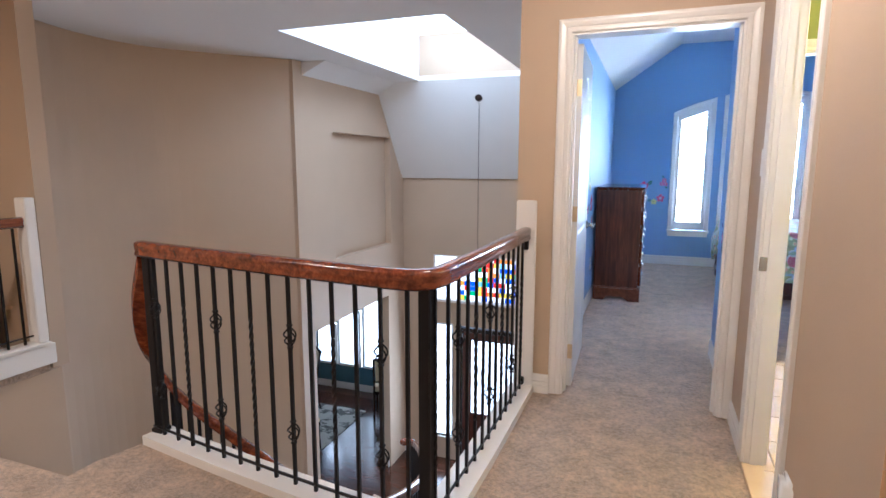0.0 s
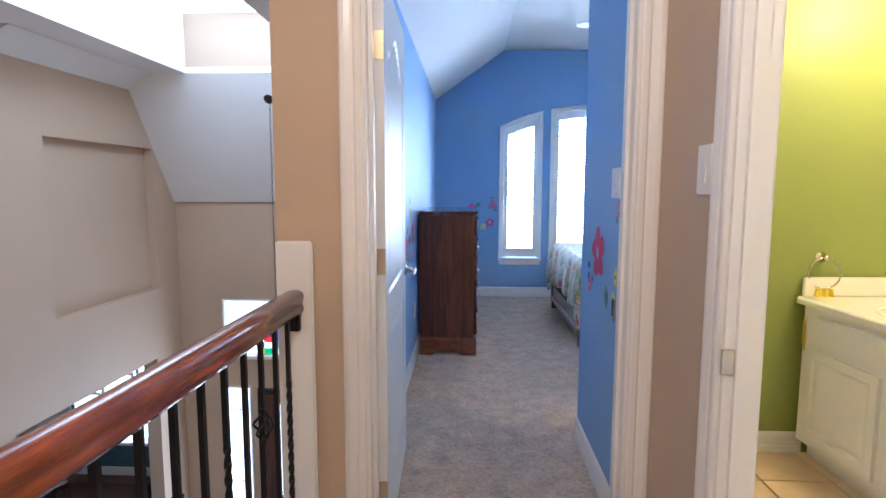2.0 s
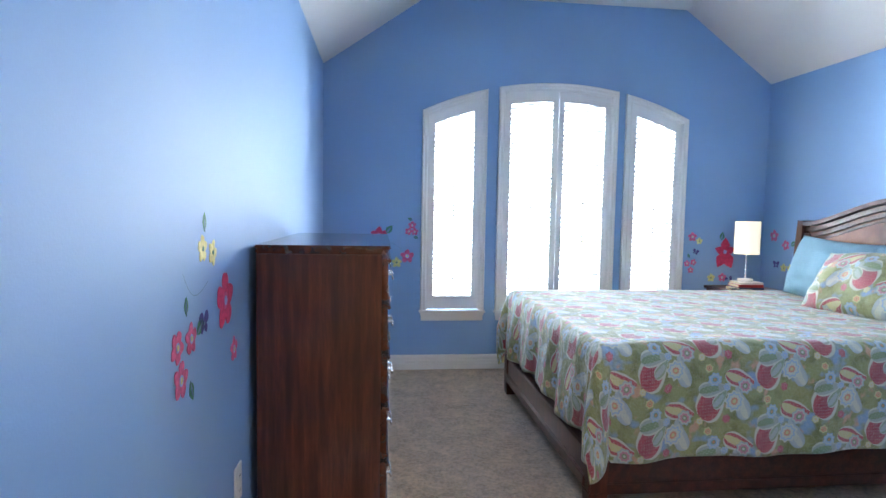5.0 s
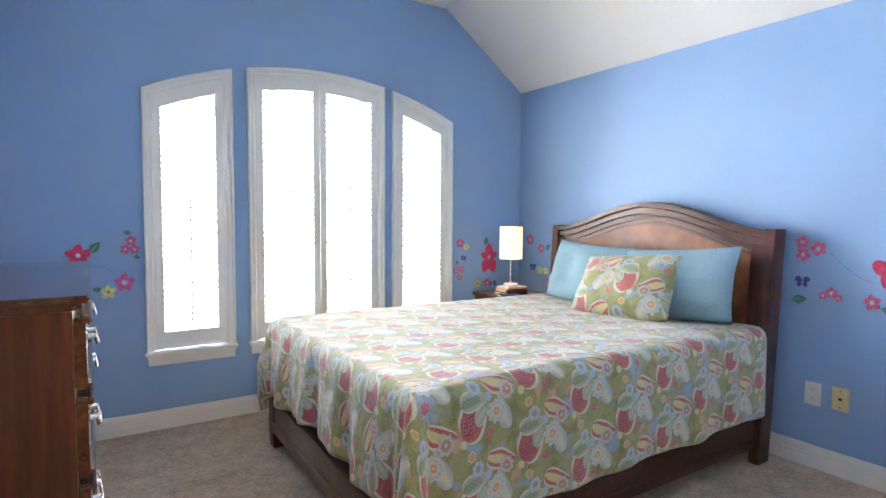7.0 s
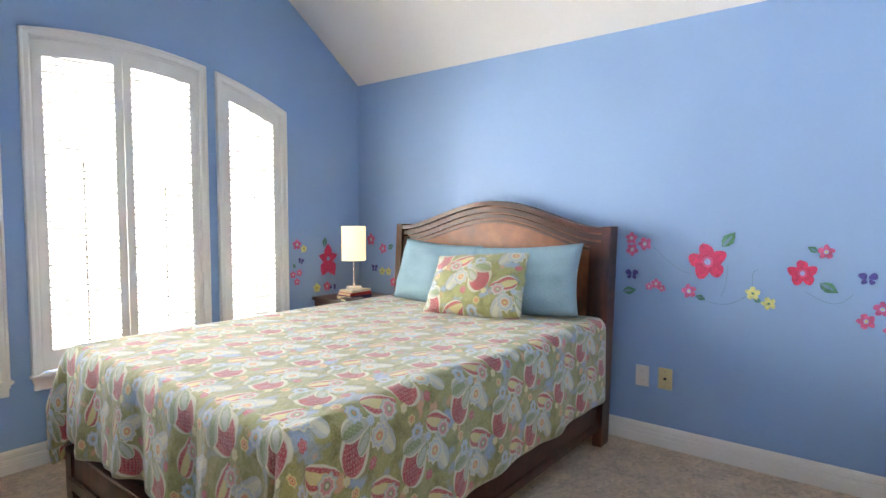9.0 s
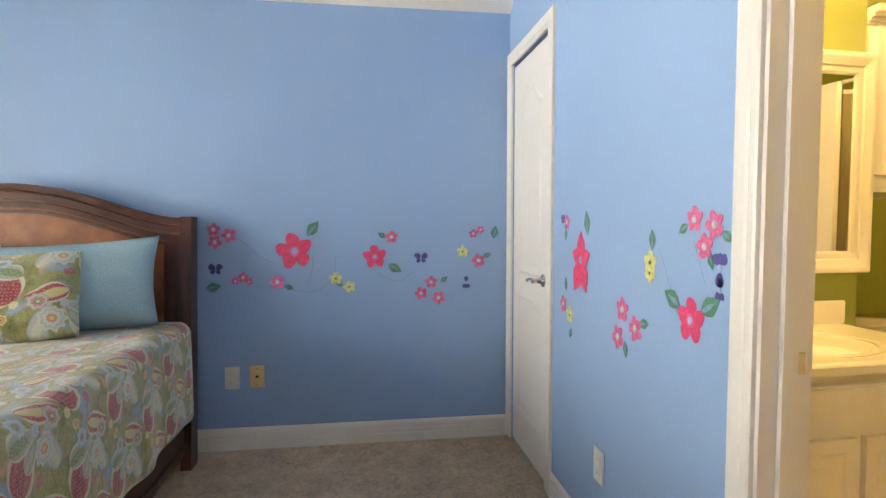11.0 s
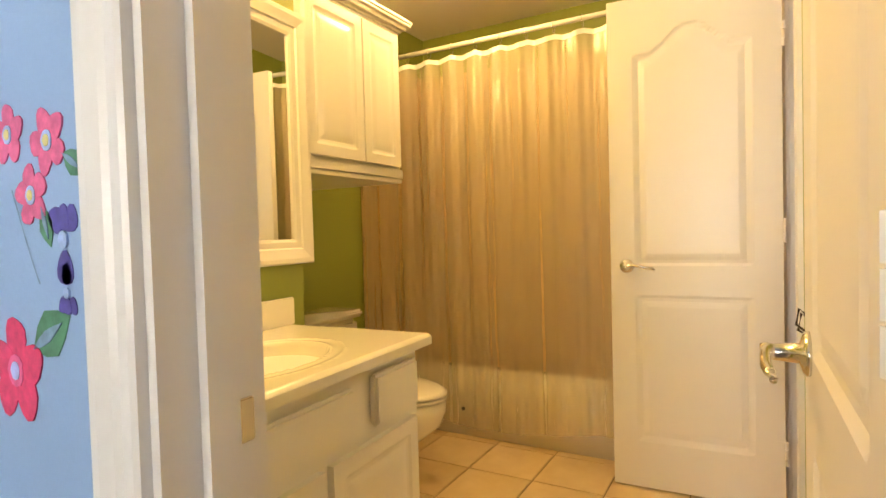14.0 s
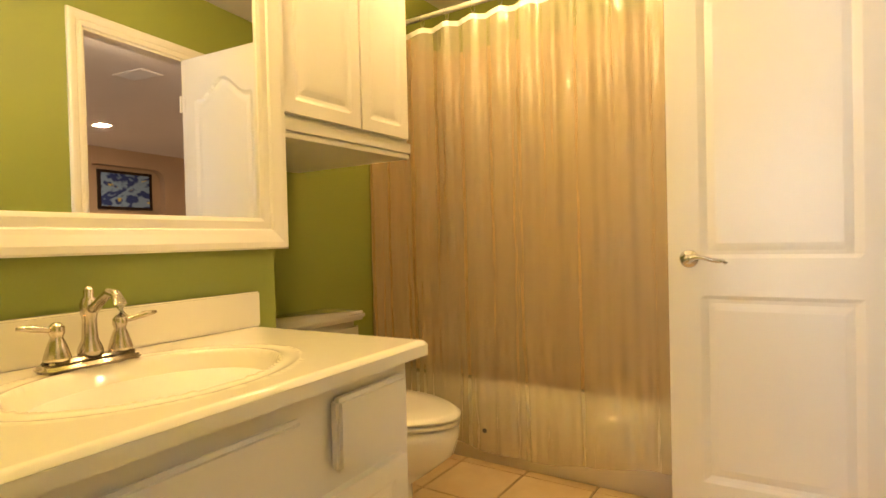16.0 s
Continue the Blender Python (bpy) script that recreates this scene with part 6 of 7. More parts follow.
# ---- landing rail ----
RT = 0.990
rail_line = [(-0.636, YH - 0.02), (-0.638, 2.4), (-0.642, 1.9), (-0.655, 1.50)] + smooth_path([(-0.660, 1.43), (-0.69, 1.372), (-0.78, 1.350), (-1.05, 1.375), (-1.40, 1.420), (-1.80, 1.480), (-2.22, 1.550)], 7)
balustrade = tagged(empty("balustrade"), "black wrought iron landing balustrade under a polished reddish wooden handrail", "railing")


def handrail(parent, line, zs, w=0.062, h=0.070, material=None):
    """A moulded rail along a plan line."""
    prof = [(-0.42, -1), (0.42, -1), (0.5, -0.85), (0.40, -0.68), (0.46, -0.45), (0.5, -0.25), (0.40, -0.08), (0.15, 0), (-0.15, 0), (-0.40, -0.08), (-0.5, -0.25), (-0.46, -0.45), (-0.40, -0.68), (-0.5, -0.85)]
    bm = bmesh.new()
    rings = []
    n = len(line)
    for i, (x, y) in enumerate(line):
        p, q = line[max(i - 1, 0)], line[min(i + 1, n - 1)]
        d = Vector((q[0] - p[0], q[1] - p[1])).normalized()
        s = Vector((d.y, -d.x))
        rings.append([bm.verts.new((x + s.x * a * w, y + s.y * a * w, zs[i] + b * h)) for a, b in prof])
    for a, b in zip(rings, rings[1:]):
        for k in range(len(prof)):
            bm.faces.new((a[k], a[(k + 1) % len(prof)], b[(k + 1) % len(prof)], b[k])).smooth = True
    bm.faces.new(rings[0])
    bm.faces.new(rings[-1])
    bmesh.ops.recalc_face_normals(bm, faces=bm.faces[:])
    return part("handrail", bm, material or M_RAIL, parent, "polished moulded wooden handrail")


handrail(balustrade, rail_line, [RT] * len(rail_line))
for z, radius, name in ((RT - 0.074, 0.006, "top_channel"), (0.062, 0.007, "bottom_channel")):
    bm = bmesh.new()
    tube(bm, [(x, y, z) for x, y in rail_line], radius, 6)
    part(name, bm, M_IRON, balustrade, "", True)


def along(line, step, start):
    """Points every step along a plan line."""
    out, need = [], start
    done = 0.0
    for a, b in zip(line, line[1:]):
        l = math.dist(a, b)
        while need <= done + l:
            t = (need - done) / l
            out.append((a[0] + (b[0] - a[0]) * t, a[1] + (b[1] - a[1]) * t))
            need += step
        done += l
    return out


def baluster_mesh(kind, h):
    bm = bmesh.new()
    r = 0.0065
    if kind == "plain":
        box(bm, -r, r, -r, r, 0, h)
    elif kind == "twist":
        box(bm, -r, r, -r, r, 0, h * 0.22)
        box(bm, -r, r, -r, r, h * 0.78, h)
        prev = None
        n = 44
        for k in range(n + 1):
            a0 = k * 0.45
            ring_ = [bm.verts.new((r * 1.45 * math.cos(a0 + q * math.pi / 2), r * 1.45 * math.sin(a0 + q * math.pi / 2), h * 0.22 + h * 0.56 * k / n)) for q in range(4)]
            if prev:
                for q in range(4):
                    bm.faces.new((prev[q], prev[(q + 1) % 4], ring_[(q + 1) % 4], ring_[q]))
            prev = ring_
    else:
        cents = (0.72, 0.26)
        box(bm, -r, r, -r, r, 0, h)
        for c in cents:
            zc = h * c
            for q in range(4):
                a0 = q * math.pi / 2
                tube(bm, [(0.026 * math.sin(math.pi * k / 10) * math.cos(a0 + k * 0.32), 0.026 * math.sin(math.pi * k / 10) * math.sin(a0 + k * 0.32), zc - 0.042 + 0.084 * k / 10) for k in range(11)], 0.0035, 6)
            for zz in (zc - 0.050, zc + 0.042):
                box(bm, -0.010, 0.010, -0.010, 0.010, zz, zz + 0.010, 0.002)
    return bm


HB = RT - 0.074 - 0.035
kinds = {}
pts_b = along(rail_line, 0.108, 0.075)
for i, (x, y) in enumerate(pts_b):
    straight = y > 1.43
    first = min(range(len(pts_b)), key=lambda k: abs(pts_b[k][1] - 1.57) if straight else abs(pts_b[k][0] + 0.807) + 9 * (pts_b[k][1] > 1.43))
    kind = ("double", "plain", "twist", "plain")[(i - first) % 4]
    if kind not in kinds:
        ob = part("baluster", baluster_mesh(kind, HB), M_IRON, balustrade)
        kinds[kind] = ob.data
    else:
        ob = new("baluster", kinds[kind])
        ob.parent = balustrade
    ob.location = (x, y, 0.035)
for x, y in ((-0.690, 1.385), (-2.19, 1.565)):
    bm = boxes((x - 0.022, x + 0.022, y - 0.022, y + 0.022, 0.03, RT - 0.07), (x - 0.032, x + 0.032, y - 0.032, y + 0.032, 0.03, 0.055), bevel=0.003)
    part("newel_post", bm, M_IRON, balustrade)
for b in ((-0.656, -0.616, YH - 0.043, YH - 0.020, RT - 0.13, RT - 0.075), (-0.646, -0.626, YH - 0.055, YH - 0.020, 0.045, 0.085)):
    part("wall_bracket", boxes(b, bevel=0.003), M_IRON, balustrade)
bm = boxes((-0.695, -0.577, YH - 0.019, YH - 0.0005, -0.02, 1.145), bevel=0.006)
tagged(part("half_newel", bm, M_TRIM), "white painted half newel board on the tan hall wall", "newel")
# white curb under the balusters
bm = bmesh.new()
left, right, n = [], [], len(rail_line)
line2 = rail_line
for i, (x, y) in enumerate(line2):
    p, q = line2[max(i - 1, 0)], line2[min(i + 1, n - 1)]
    d = Vector((q[0] - p[0], q[1] - p[1])).normalized()
    left.append((x + d.y * 0.075, y - d.x * 0.075))
    right.append((x - d.y * 0.065, y + d.x * 0.065))
prism(bm, left + right[::-1], "z", -0.32, 0.035)
wall("landing_curb", bm, M_TRIM)

# rail on the far landing
far_rail = tagged(empty("balustrade"), "short far landing balustrade with black iron balusters and dark wooden handrail", "railing")
fl = [(-3.97, 2.13), (-3.97, 1.16)]
handrail(far_rail, fl, [RT] * 2, material=M_RAIL)
for x, y in along(fl, 0.108, 0.06):
    ob = new("baluster", kinds["plain"])
    ob.parent, ob.location = far_rail, (x, y, 0.035)
bm = bmesh.new()
tube(bm, [(-3.97, 2.13, 0.155), (-3.97, 1.16, 0.155)], 0.006, 6)
part("iron_channel", bm, M_IRON, far_rail)
tagged(part("half_newel", boxes((-4.02, -3.915, 2.13, 2.20, 0.105, 1.12), bevel=0.005), M_TRIM), "white painted half newel board at the end of the curved wall", "newel")

# ---- curved stair ----
stairs = tagged(empty("staircase"), "curved carpeted staircase with white risers going down along the tan wall", "staircase")
IN = smooth_path([(-2.10, 1.60), (-1.86, 1.95), (-1.66, 2.45), (-1.62, 3.1), (-1.72, 3.8), (-1.98, 4.5), (-2.32, 5.2), (-2.62, 5.72)], 6)
OUT = smooth_path([(-3.66, 1.60), (-3.95, 2.35), (-4.20, 2.9), (-4.20, 3.4), (-3.98, 3.85), (-3.70, 4.15), (-3.40, 4.45), (-3.25, 5.9)], 6)


def at(line, t):
    k = min(int(t * (len(line) - 1)), len(line) - 2)
    f = t * (len(line) - 1) - k
    return tuple(a + (b - a) * f for a, b in zip(line[k], line[k + 1]))


NS = 16
for k in range(NS):
    t0, t1 = k / NS, (k + 1) / NS
    z = -0.66 - 2.30 * (k + 1) / NS
    bm = bmesh.new()
    a_, b_, c_, d_ = at(IN, t0), at(IN, t1), at(OUT, t1), at(OUT, t0)
    prism(bm, [a_, b_, c_, d_], "z", z - 0.03 if k < NS - 1 else -2.98, z)
    part("tread", bm, M_CARPET, stairs)
    bm = bmesh.new()
    e = 0.02
    prism(bm, [a_, (a_[0] + (b_[0] - a_[0]) * e / 0.3, a_[1] + (b_[1] - a_[1]) * e / 0.3), (d_[0] + (c_[0] - d_[0]) * e / 0.3, d_[1] + (c_[1] - d_[1]) * e / 0.3), d_], "z", z, z + 2.30 / NS - 0.03)
    part("riser", bm, M_TRIM, stairs)
    bm = bmesh.new()
    c2, d2 = at(inner, min(1, t1 * 1.15)), at(inner, min(0.999, t0 * 1.15))
    if k < 14:
        prism(bm, [d2, c2, (c2[0] + 0.02, c2[1] - 0.01), (d2[0] + 0.02, d2[1] - 0.01)], "z", z - 0.05, z + 0.24)
        part("skirt_board", bm, M_TRIM, stairs)
stair_rail = tagged(empty("stair_railing"), "curved reddish wooden stair rail with black iron balusters", "railing")
drop = smooth_path([(-2.12, 1.585, 0.93), (-2.27, 1.665, 0.68), (-2.37, 1.79, 0.42), (-2.31, 1.90, 0.16), (-2.12, 2.07, -0.12), (-1.86, 2.27, -0.44), (-1.70, 2.47, -0.70)], 5)
line3 = [p[:2] for p in drop] + [at(IN, k / 60) for k in range(18, 61)]
zs3 = [p[2] for p in drop] + [-0.74 - 1.84 * (k - 18) / 60 for k in range(18, 61)]
handrail(stair_rail, line3, zs3)
for k in range(12, len(line3) - 1):
    x, y = line3[k]
    h = 0.82
    ob = new("baluster", kinds["plain"])
    ob.parent, ob.location = stair_rail, (x, y, zs3[k] - 0.07 - HB)
bm = bmesh.new()
tube(bm, [(line3[-1][0] + 0.0 + 0.09 * (1 - t / 14) * math.cos(t * 0.5) - 0.09, line3[-1][1] + 0.09 * (1 - t / 14) * math.sin(t * 0.5), -2.05) for t in range(14)], 0.030, 8)
part("volute", bm, M_RAIL, stair_rail, "wooden volute end", True)
bm = boxes((line3[-1][0] - 0.05, line3[-1][0] + 0.0, line3[-1][1], line3[-1][1] + 0.05, -2.96, -2.07))
part("newel_post", bm, M_IRON, stair_rail)

# ---- entry ----
door = tagged(empty("front_door"), "dark wooden front door with a tall clear glass panel", "door")
part("frame", boxes((-2.42, -2.36, EY + 0.02, EY + 0.12, -2.96, -0.98), (-1.40, -1.30, EY + 0.02, EY + 0.12, -2.96, -0.98), (-2.36, -1.40, EY + 0.02, EY + 0.12, -1.03, -0.98)), M_DARKWOOD, door)
part("leaf", boxes((-2.35, -2.22, EY + 0.04, EY + 0.085, -2.95, -1.04), (-1.54, -1.41, EY + 0.04, EY + 0.085, -2.95, -1.04), (-2.22, -1.54, EY + 0.04, EY + 0.085, -1.15, -1.04), (-2.22, -1.54, EY + 0.04, EY + 0.085, -2.95, -2.22), bevel=0.003), M_CHERRY, door)
part("glass", boxes((-2.22, -1.54, EY + 0.06, EY + 0.066, -2.22, -1.15)), M_SKYGLOW, door, "bright glass with the outdoors behind it")
bm = bmesh.new()
for x in (-2.05, -1.88, -1.71):
    box(bm, x - 0.006, x + 0.006, EY + 0.05, EY + 0.06, -2.22, -1.15)
for q in range(5):
    tube(bm, [(-1.88 + (0.05 + 0.05 * q) * math.cos(t), EY + 0.052, -1.68 + (0.06 + 0.09 * q) * math.sin(t)) for t in [2 * math.pi * s / 20 for s in range(20)]], 0.005, 6, closed=True)
part("iron_grille", bm, M_IRON, door)
side_light = tagged(empty("side_light"), "tall narrow leaded side window beside the front door", "window")
part("pane", boxes((-2.78, -2.50, EY + 0.07, EY + 0.076, -2.62, -0.95)), M_SKYGLOW, side_light)
bm = boxes((-2.645, -2.635, EY + 0.055, EY + 0.068, -2.62, -0.95), *[(-2.78, -2.50, EY + 0.055, EY + 0.068, z, z + 0.010) for z in (-2.35, -2.07, -1.79, -1.51, -1.23)])
part("glazing_bar", bm, M_TRIM, side_light)
part("frame", boxes((-2.80, -2.78, EY - 0.012, EY + 0.10, -2.64, -0.93), (-2.50, -2.48, EY - 0.012, EY + 0.10, -2.64, -0.93), (-2.78, -2.50, EY - 0.012, EY + 0.10, -2.64, -2.62), (-2.78, -2.50, EY - 0.012, EY + 0.10, -0.95, -0.93)), M_TRIM, side_light)

# coloured glass window
stained = tagged(empty("coloured_window"), "window of small red, blue, yellow and green glass rectangles", "window")
rnd = random.Random(7)
cols = {"blue_glass": (0.02, 0.10, 0.75), "red_glass": (0.75, 0.03, 0.02), "yellow_glass": (0.9, 0.65, 0.05), "green_glass": (0.03, 0.40, 0.14), "white_glass": (0.95, 0.97, 1.0), "sky_glass": (0.25, 0.60, 0.95), "orange_glass": (0.9, 0.30, 0.03)}
mats = {}
for k_, c in cols.items():
    n_ = N(k_)
    mats[k_] = n_.set(Base_Color=c, Roughness=0.1, Emission_Color=c, Emission_Strength=1.5 if "white" in k_ else 0.9)
part("frame", boxes((-2.78, -1.30, EY - 0.03, EY + 0.03, -0.62, -0.585), (-2.78, -2.76, EY + 0.0, EY + 0.10, -0.585, 0.04), (-1.32, -1.30, EY, EY + 0.10, -0.585, 0.04), (-2.76, -1.32, EY, EY + 0.10, 0.02, 0.04)), M_TRIM, stained)
nxg, nzg = 17, 9
for i in range(nxg):
    for j in range(nzg):
        x0, x1 = -2.76 + 1.44 * i / nxg, -2.76 + 1.44 * (i + 1) / nxg
        z0, z1 = -0.585 + 0.605 * j / nzg, -0.585 + 0.605 * (j + 1) / nzg
        plain = i < 4 or (i < 7 and j > 3)
        key = "white_glass" if plain or rnd.random() < 0.18 else rnd.choice(("blue_glass", "red_glass", "yellow_glass", "green_glass", "sky_glass", "orange_glass", "blue_glass", "red_glass"))
        part("glass_piece", boxes((x0 + 0.002, x1 - 0.002, EY + 0.060, EY + 0.066, z0 + 0.002, z1 - 0.002)), mats[key], stained)
part("lead_lines", boxes(*[(-2.76 + 1.44 * i / nxg - 0.002, -2.76 + 1.44 * i / nxg + 0.002, EY + 0.057, EY + 0.068, -0.585, 0.02) for i in range(4, nxg)]), M_BLACK, stained)

# chandelier cord
cord = tagged(empty("chandelier_cord", (-2.150, 6.80, 0)), "dark chandelier chain hanging from a round bronze ceiling canopy", "chandelier")
bm = bmesh.new()
lathe(bm, ((0.012, -0.05), (0.05, -0.035), (0.065, -0.008), (0.065, 0.012)), 20, m=Matrix.Translation((0, 0, 2.225)) @ Matrix.Rotation(radians(-56), 4, "X"))
part("canopy", bm, M_BRONZE, cord, "", True)
bm = bmesh.new()
for k in range(49):
    z = 2.185 - k * 0.045
    tube(bm, [(0.008 * math.cos(t) * (1 if k % 2 else 0.15), 0.008 * math.cos(t) * (0.15 if k % 2 else 1), z + 0.026 * math.sin(t)) for t in [2 * math.pi * s / 8 for s in range(8)]], 0.0022, 5, closed=True)
part("chain", bm, M_BRONZE, cord, "", True)
bm = bmesh.new()
lathe(bm, ((0.004, -0.14), (0.02, -0.12), (0.012, -0.08), (0.03, -0.03), (0.006, 0.0)), 14)
for q in range(6):
    a_ = math.pi / 3 * q
    tube(bm, [(0.02 * math.cos(a_), 0.02 * math.sin(a_), -0.10), (0.05 * math.cos(a_), 0.05 * math.sin(a_), -0.13), (0.07 * math.cos(a_), 0.07 * math.sin(a_), -0.10)], 0.004, 6)
part("finial", bm, M_BRONZE, cord, "", True)

# ---- dining room below ----
DN = 8.9
dwin = tagged(empty("dining_window"), "three white shuttered dining windows with stepped arched tops", "window")
for x0, x1, zt in ((-5.95, -5.52, -1.75), (-5.42, -5.00, -1.45), (-4.88, -4.36, -1.20)):
    pane_ = tagged(empty("sash"), "white shuttered sash")
    pane_.parent = dwin
    part("pane", boxes((x0, x1, DN + 0.08, DN + 0.086, -2.46, zt)), M_SKYGLOW, pane_)
    bm = boxes(*[(x0 + 0.02, x1 - 0.02, DN + 0.03, DN + 0.036, z / 1000, z / 1000 + 0.008) for z in range(-2420, int(zt * 1000), 62)])
    part("louvre_stack", bm, M_SHUT, pane_)
    bm = boxes((x0 - 0.04, x0, DN - 0.01, DN + 0.08, -2.50, zt + 0.04), (x1, x1 + 0.04, DN - 0.01, DN + 0.08, -2.50, zt + 0.04), (x0, x1, DN - 0.01, DN + 0.08, zt, zt + 0.04), (x0, x1, DN - 0.02, DN + 0.08, -2.50, -2.46))
    part("frame", bm, M_SHUT, pane_)
wall("dining_wall_upper", boxes((-6.6, -3.45, DN - 0.006, DN - 0.001, -1.15, -0.3), (-6.6, -5.99, DN - 0.006, DN - 0.001, -2.50, -1.15), (-4.31, -3.45, DN - 0.006, DN - 0.001, -2.50, -1.15)), M_CEIL)


def chair():
    c = tagged(empty("dining_chair"), "dark wooden dining chair with a cream upholstered seat and back", "chair", "dining chairs")
    part("seat", boxes((-0.23, 0.23, -0.22, 0.22, 0.44, 0.51), bevel=0.02), M_CREAM, c)
    part("seat_frame", boxes((-0.225, 0.225, -0.215, 0.215, 0.39, 0.44), bevel=0.005), M_DARKWOOD, c)
    for x, y in ((-0.20, -0.19), (0.20, -0.19)):
        bm = bmesh.new()
        tube(bm, [(x, y, 0.39), (x * 1.02, y - 0.015, 0.2), (x * 1.05, y - 0.03, 0.0)], 0.018, 8, taper=[1.2, 0.9, 0.8])
        part("leg", bm, M_DARKWOOD, c, "", True)
    for x in (-0.20, 0.20):
        bm = bmesh.new()
        tube(bm, [(x, 0.27, 0.0), (x, 0.20, 0.40), (x, 0.24, 0.75), (x * 0.95, 0.31, 1.04)], 0.019, 8)
        part("leg", bm, M_DARKWOOD, c, "", True)
    bm = bmesh.new()
    tube(bm, [(-0.20, 0.31, 1.03), (0, 0.33, 1.06), (0.20, 0.31, 1.03)], 0.024, 8)
    tube(bm, [(-0.20, 0.225, 0.62), (0.20, 0.225, 0.62)], 0.016, 8)
    part("back_frame", bm, M_DARKWOOD, c, "", True)
    bm = bmesh.new()
    prism(bm, [(0.215, 0.64), (0.245, 0.64), (0.33, 1.02), (0.30, 1.02)], "x", -0.17, 0.17)
    part("back_cushion", bm, M_CREAM, c)
    return c


ch = chair()
ch.matrix_world = pose(-4.75, 6.55, -2.96, 0, 0, 60)
for x, y, a_ in ((-5.55, 7.75, -30), (-4.10, 8.25, 200), (-5.55, 6.10, 100)):
    copy_thing(ch, pose(x, y, -2.96, 0, 0, a_))
tbl = tagged(empty("dining_table", (-5.75, 7.0, -2.96)), "dark polished dining table in the room below", "table")
part("tabletop", boxes((-0.50, 0.50, -0.85, 0.85, 0.73, 0.765), bevel=0.008), M_DARKWOOD, tbl)
part("pedestal", boxes((-0.08, 0.08, -0.5, 0.5, 0.05, 0.73), (-0.30, 0.30, -0.55, -0.45, 0.0, 0.06), (-0.30, 0.30, 0.45, 0.55, 0.0, 0.06), bevel=0.01), M_DARKWOOD, tbl)
M_RUGP = N("patterned_rug")
_v = M_RUGP.coords()
M_RUGP.bump(M_RUGP.noise(120, 2, _v), 0.5, 0.004)
M_RUGP = M_RUGP.set(Base_Color=M_RUGP.mix(M_RUGP.ramp(M_RUGP.noise(4.5, 4, _v, 0.7), 0.50, 0.56), (0.55, 0.54, 0.48), (0.13, 0.13, 0.12)), Roughness=1.0)
tagged(part("rug", boxes((-6.3, -4.45, 6.2, 8.1, -2.958, -2.946), bevel=0.003), M_RUGP), "cream rug with a dark floral pattern under the dining chairs", "rug")

# the entry and dining room are laid out in a plan of their own, set in place here
ENTRY_PLAN = Matrix.Translation((-0.04, 0.0, -0.07)) @ Matrix.Diagonal((1.09, FY / EY, 1.115, 1.0))
LOW = ("front_door", "side_light", "coloured_window", "dining_window", "dining_chair", "dining_table", "rug", "foyer_floor", "foyer_wall_north", "entry_baseboard",
       "dining_wall_north", "dining_wall_west", "dining_wall_east", "dining_ceiling", "dining_wall_upper")
STAIR_PLAN = Matrix.Translation((-2.22, 1.570, 0.90)) @ Matrix.Diagonal((1.09, 1.06, 1.095, 1.0)) @ Matrix.Translation((2.12, -1.585, -0.90))
bpy.context.view_layer.update()
for ob in list(bpy.data.objects):
    if ob.parent is None and ob.name.split(".")[0] in LOW:
        ob.matrix_world = ENTRY_PLAN @ ob.matrix_world
    elif ob.parent is None and ob.name.split(".")[0] in ("staircase", "stair_railing"):
        ob.matrix_world = STAIR_PLAN @ ob.matrix_world

# ---- hall ceiling and the niche on the far landing wall ----
vent = tagged(empty("ceiling_vent", (-1.02, 0.87, 2.44)), "white louvred air vent in the hall ceiling", "vent")
part("frame", boxes((-0.17, 0.17, -0.10, -0.08, -0.008, 0), (-0.17, 0.17, 0.08, 0.10, -0.008, 0), (-0.17, -0.15, -0.08, 0.08, -0.008, 0), (0.15, 0.17, -0.08, 0.08, -0.008, 0)), M_PLASTIC, vent)
# black sheet standing in for the shade between the slats
part("backing", boxes((-0.15, 0.15, -0.08, 0.08, -0.0015, 0)), M_BLACK, vent)
for k in range(7):
    bm = bmesh.new()
    y = -0.07 + 0.0235 * k
    prism(bm, [(y, -0.010), (y + 0.012, -0.002), (y + 0.013, -0.003), (y + 0.001, -0.011)], "x", -0.15, 0.15)
    part("slat", bm, M_PLASTIC, vent)
for x, y in ((-3.06, -0.16), (-0.12, -0.9)):
    dl = tagged(empty("recessed_light", (x, y, 2.44)), "lit recessed ceiling light with a white trim ring", "ceiling light", "recessed hall lights")
    bm = bmesh.new()
    lathe(bm, ((0.075, -0.004), (0.095, -0.004), (0.095, 0.0), (0.075, 0.0)), 28)
    part("trim_ring", bm, M_PLASTIC, dl)
    bm = bmesh.new()
    lathe(bm, ((0.074, -0.003), (0.074, -0.001)), 24)
    part("lens", bm, M_SPOT, dl)

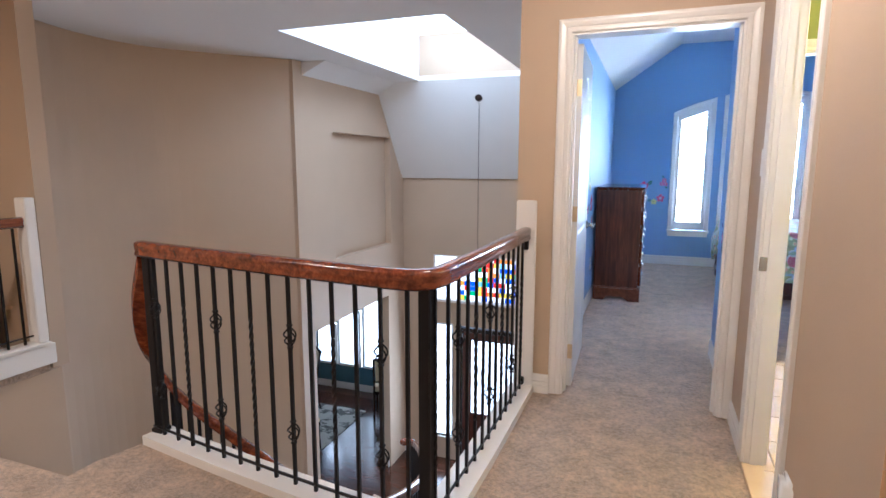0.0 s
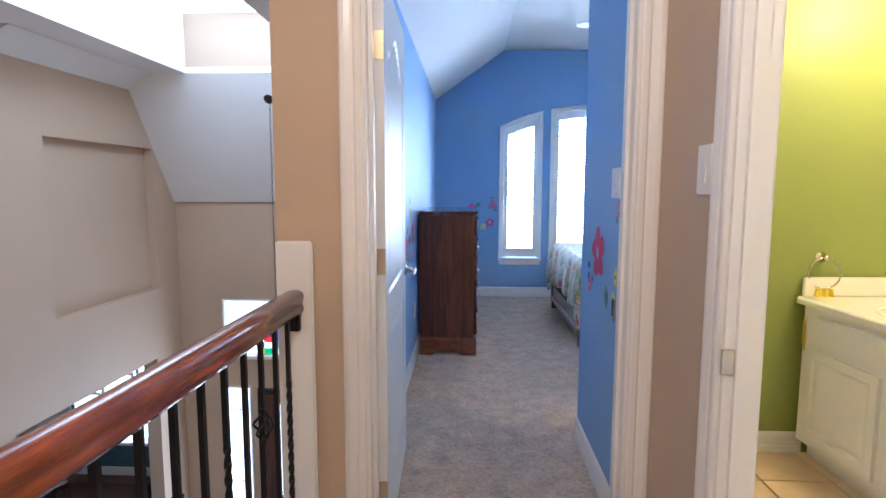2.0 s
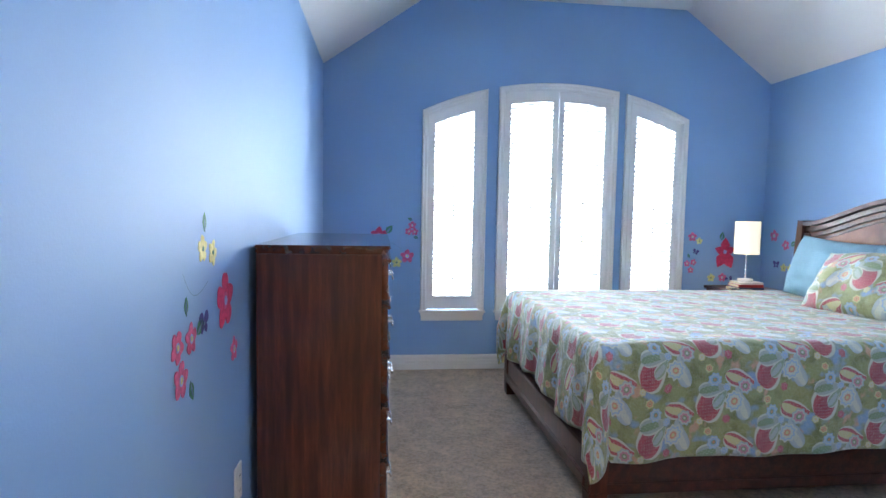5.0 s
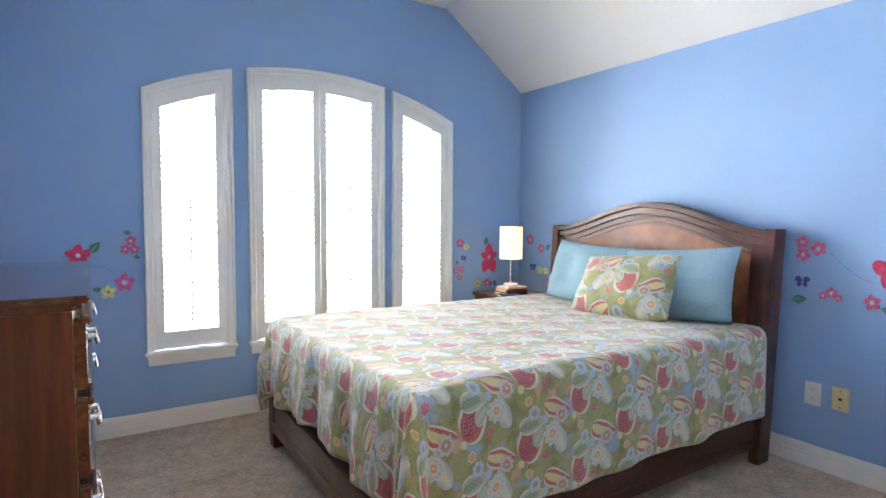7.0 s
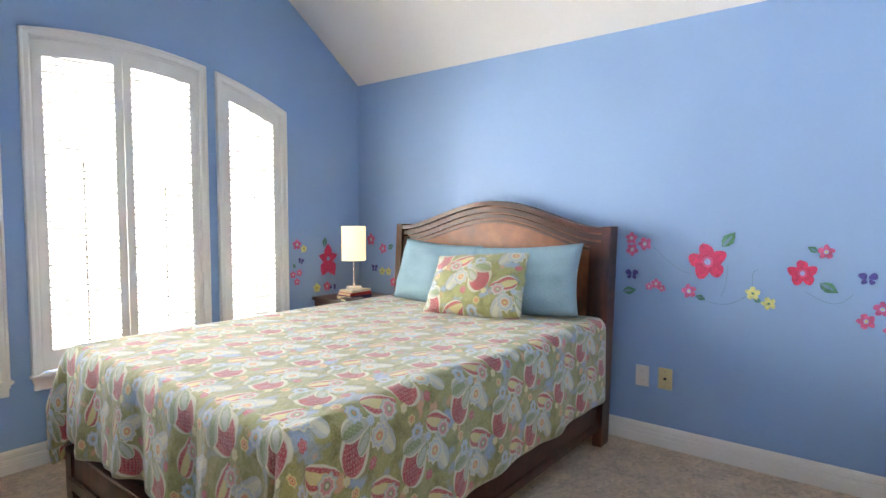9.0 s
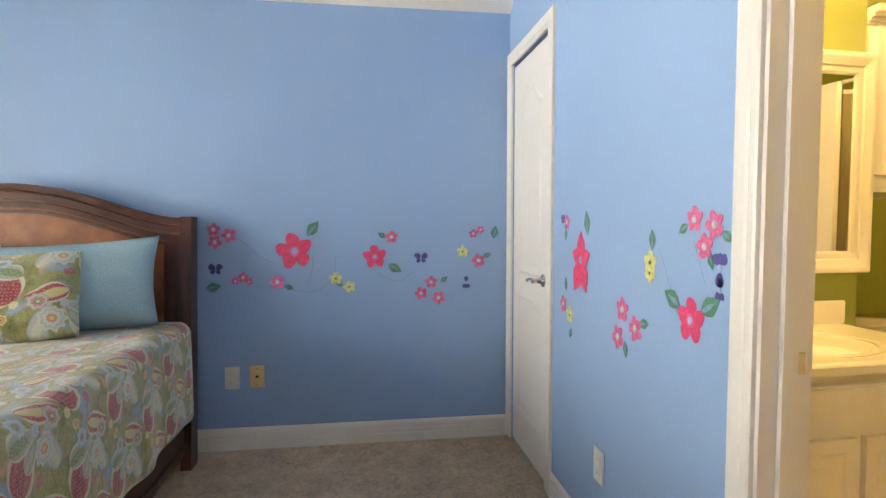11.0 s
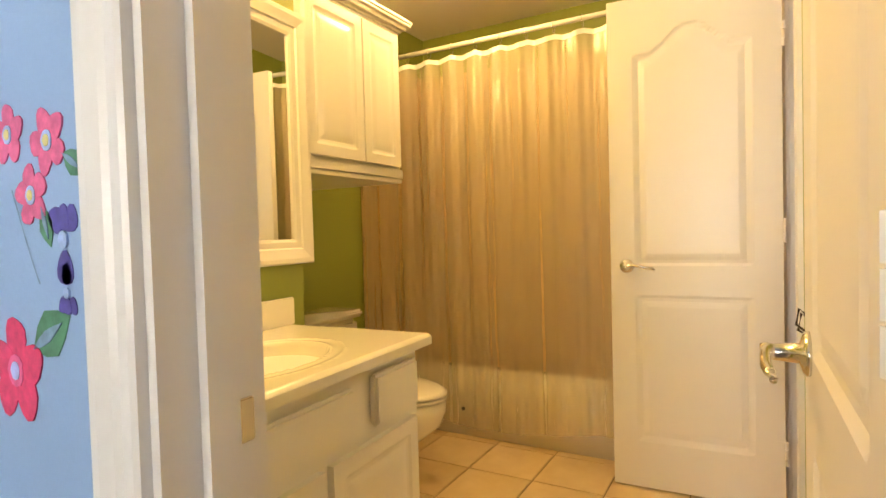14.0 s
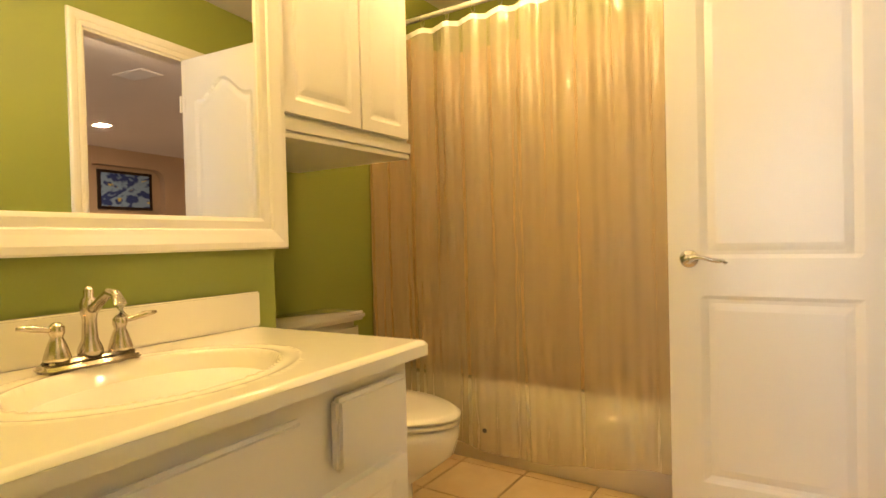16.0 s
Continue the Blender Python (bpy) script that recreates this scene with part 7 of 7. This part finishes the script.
# far landing wall: arched niche with a framed night landscape
niche = tagged(empty("wall_niche", (-4.55, -1.42, 0)), "arched tan wall niche holding a framed picture", "wall niche", "", "structure")
bm = bmesh.new()
n = 14
archp = [(-0.62, 0.0), (-0.62, 2.02)] + [(-0.62 + 0.18 * (1 - math.cos(math.pi / 2 * k / n)), 2.02 + 0.18 * math.sin(math.pi / 2 * k / n)) for k in range(1, n + 1)] + [(0.62 - 0.18 * (1 - math.sin(math.pi / 2 * k / n)), 2.02 + 0.18 * math.cos(math.pi / 2 * k / n)) for k in range(n + 1)] + [(0.62, 0.0)]
prism(bm, archp + [(0.62, -0.02), (3.6, -0.02), (3.6, 2.44), (-1.7, 2.44), (-1.7, -0.02), (-0.62, -0.02)], "x", 0.0, 0.12)
part("arched_wall", bm, M_TAN, niche)
part("niche_back", boxes((-0.02, -0.001, -0.75, 0.75, -0.02, 2.3)), M_TAN, niche)
part("niche_shelf", boxes((0.0, 0.118, -0.615, 0.615, 0.0, 1.53)), M_TAN, niche)
pic = tagged(empty("framed_painting", (-4.545, -1.46, 1.86)), "framed swirling blue and yellow night landscape painting standing in the niche", "painting")
part("frame", boxes((0, 0.03, -0.42, -0.38, -0.28, 0.28), (0, 0.03, 0.38, 0.42, -0.28, 0.28), (0, 0.03, -0.38, 0.38, 0.24, 0.28), (0, 0.03, -0.38, 0.38, -0.28, -0.24)), M_BRONZE, pic)
n_ = N("night_painting")
v_ = n_.coords("Object", (1, 1, 1.6))
wv = n_.node("ShaderNodeTexWave", Scale=5.0, Distortion=9.0, Detail=2.0)
n_.put(wv.inputs["Vector"], v_)
c_ = n_.mix(n_.ramp(wv.outputs[1], 0.2, 0.8), (0.02, 0.05, 0.22), (0.25, 0.40, 0.62))
c_ = n_.mix(n_.ramp(n_.noise(6, 2, v_), 0.66, 0.72), c_, (0.75, 0.60, 0.12))
part("canvas", boxes((0.002, 0.02, -0.38, 0.38, -0.24, 0.24)), n_.set(Base_Color=c_, Roughness=0.5), pic, "swirling blue night scene")
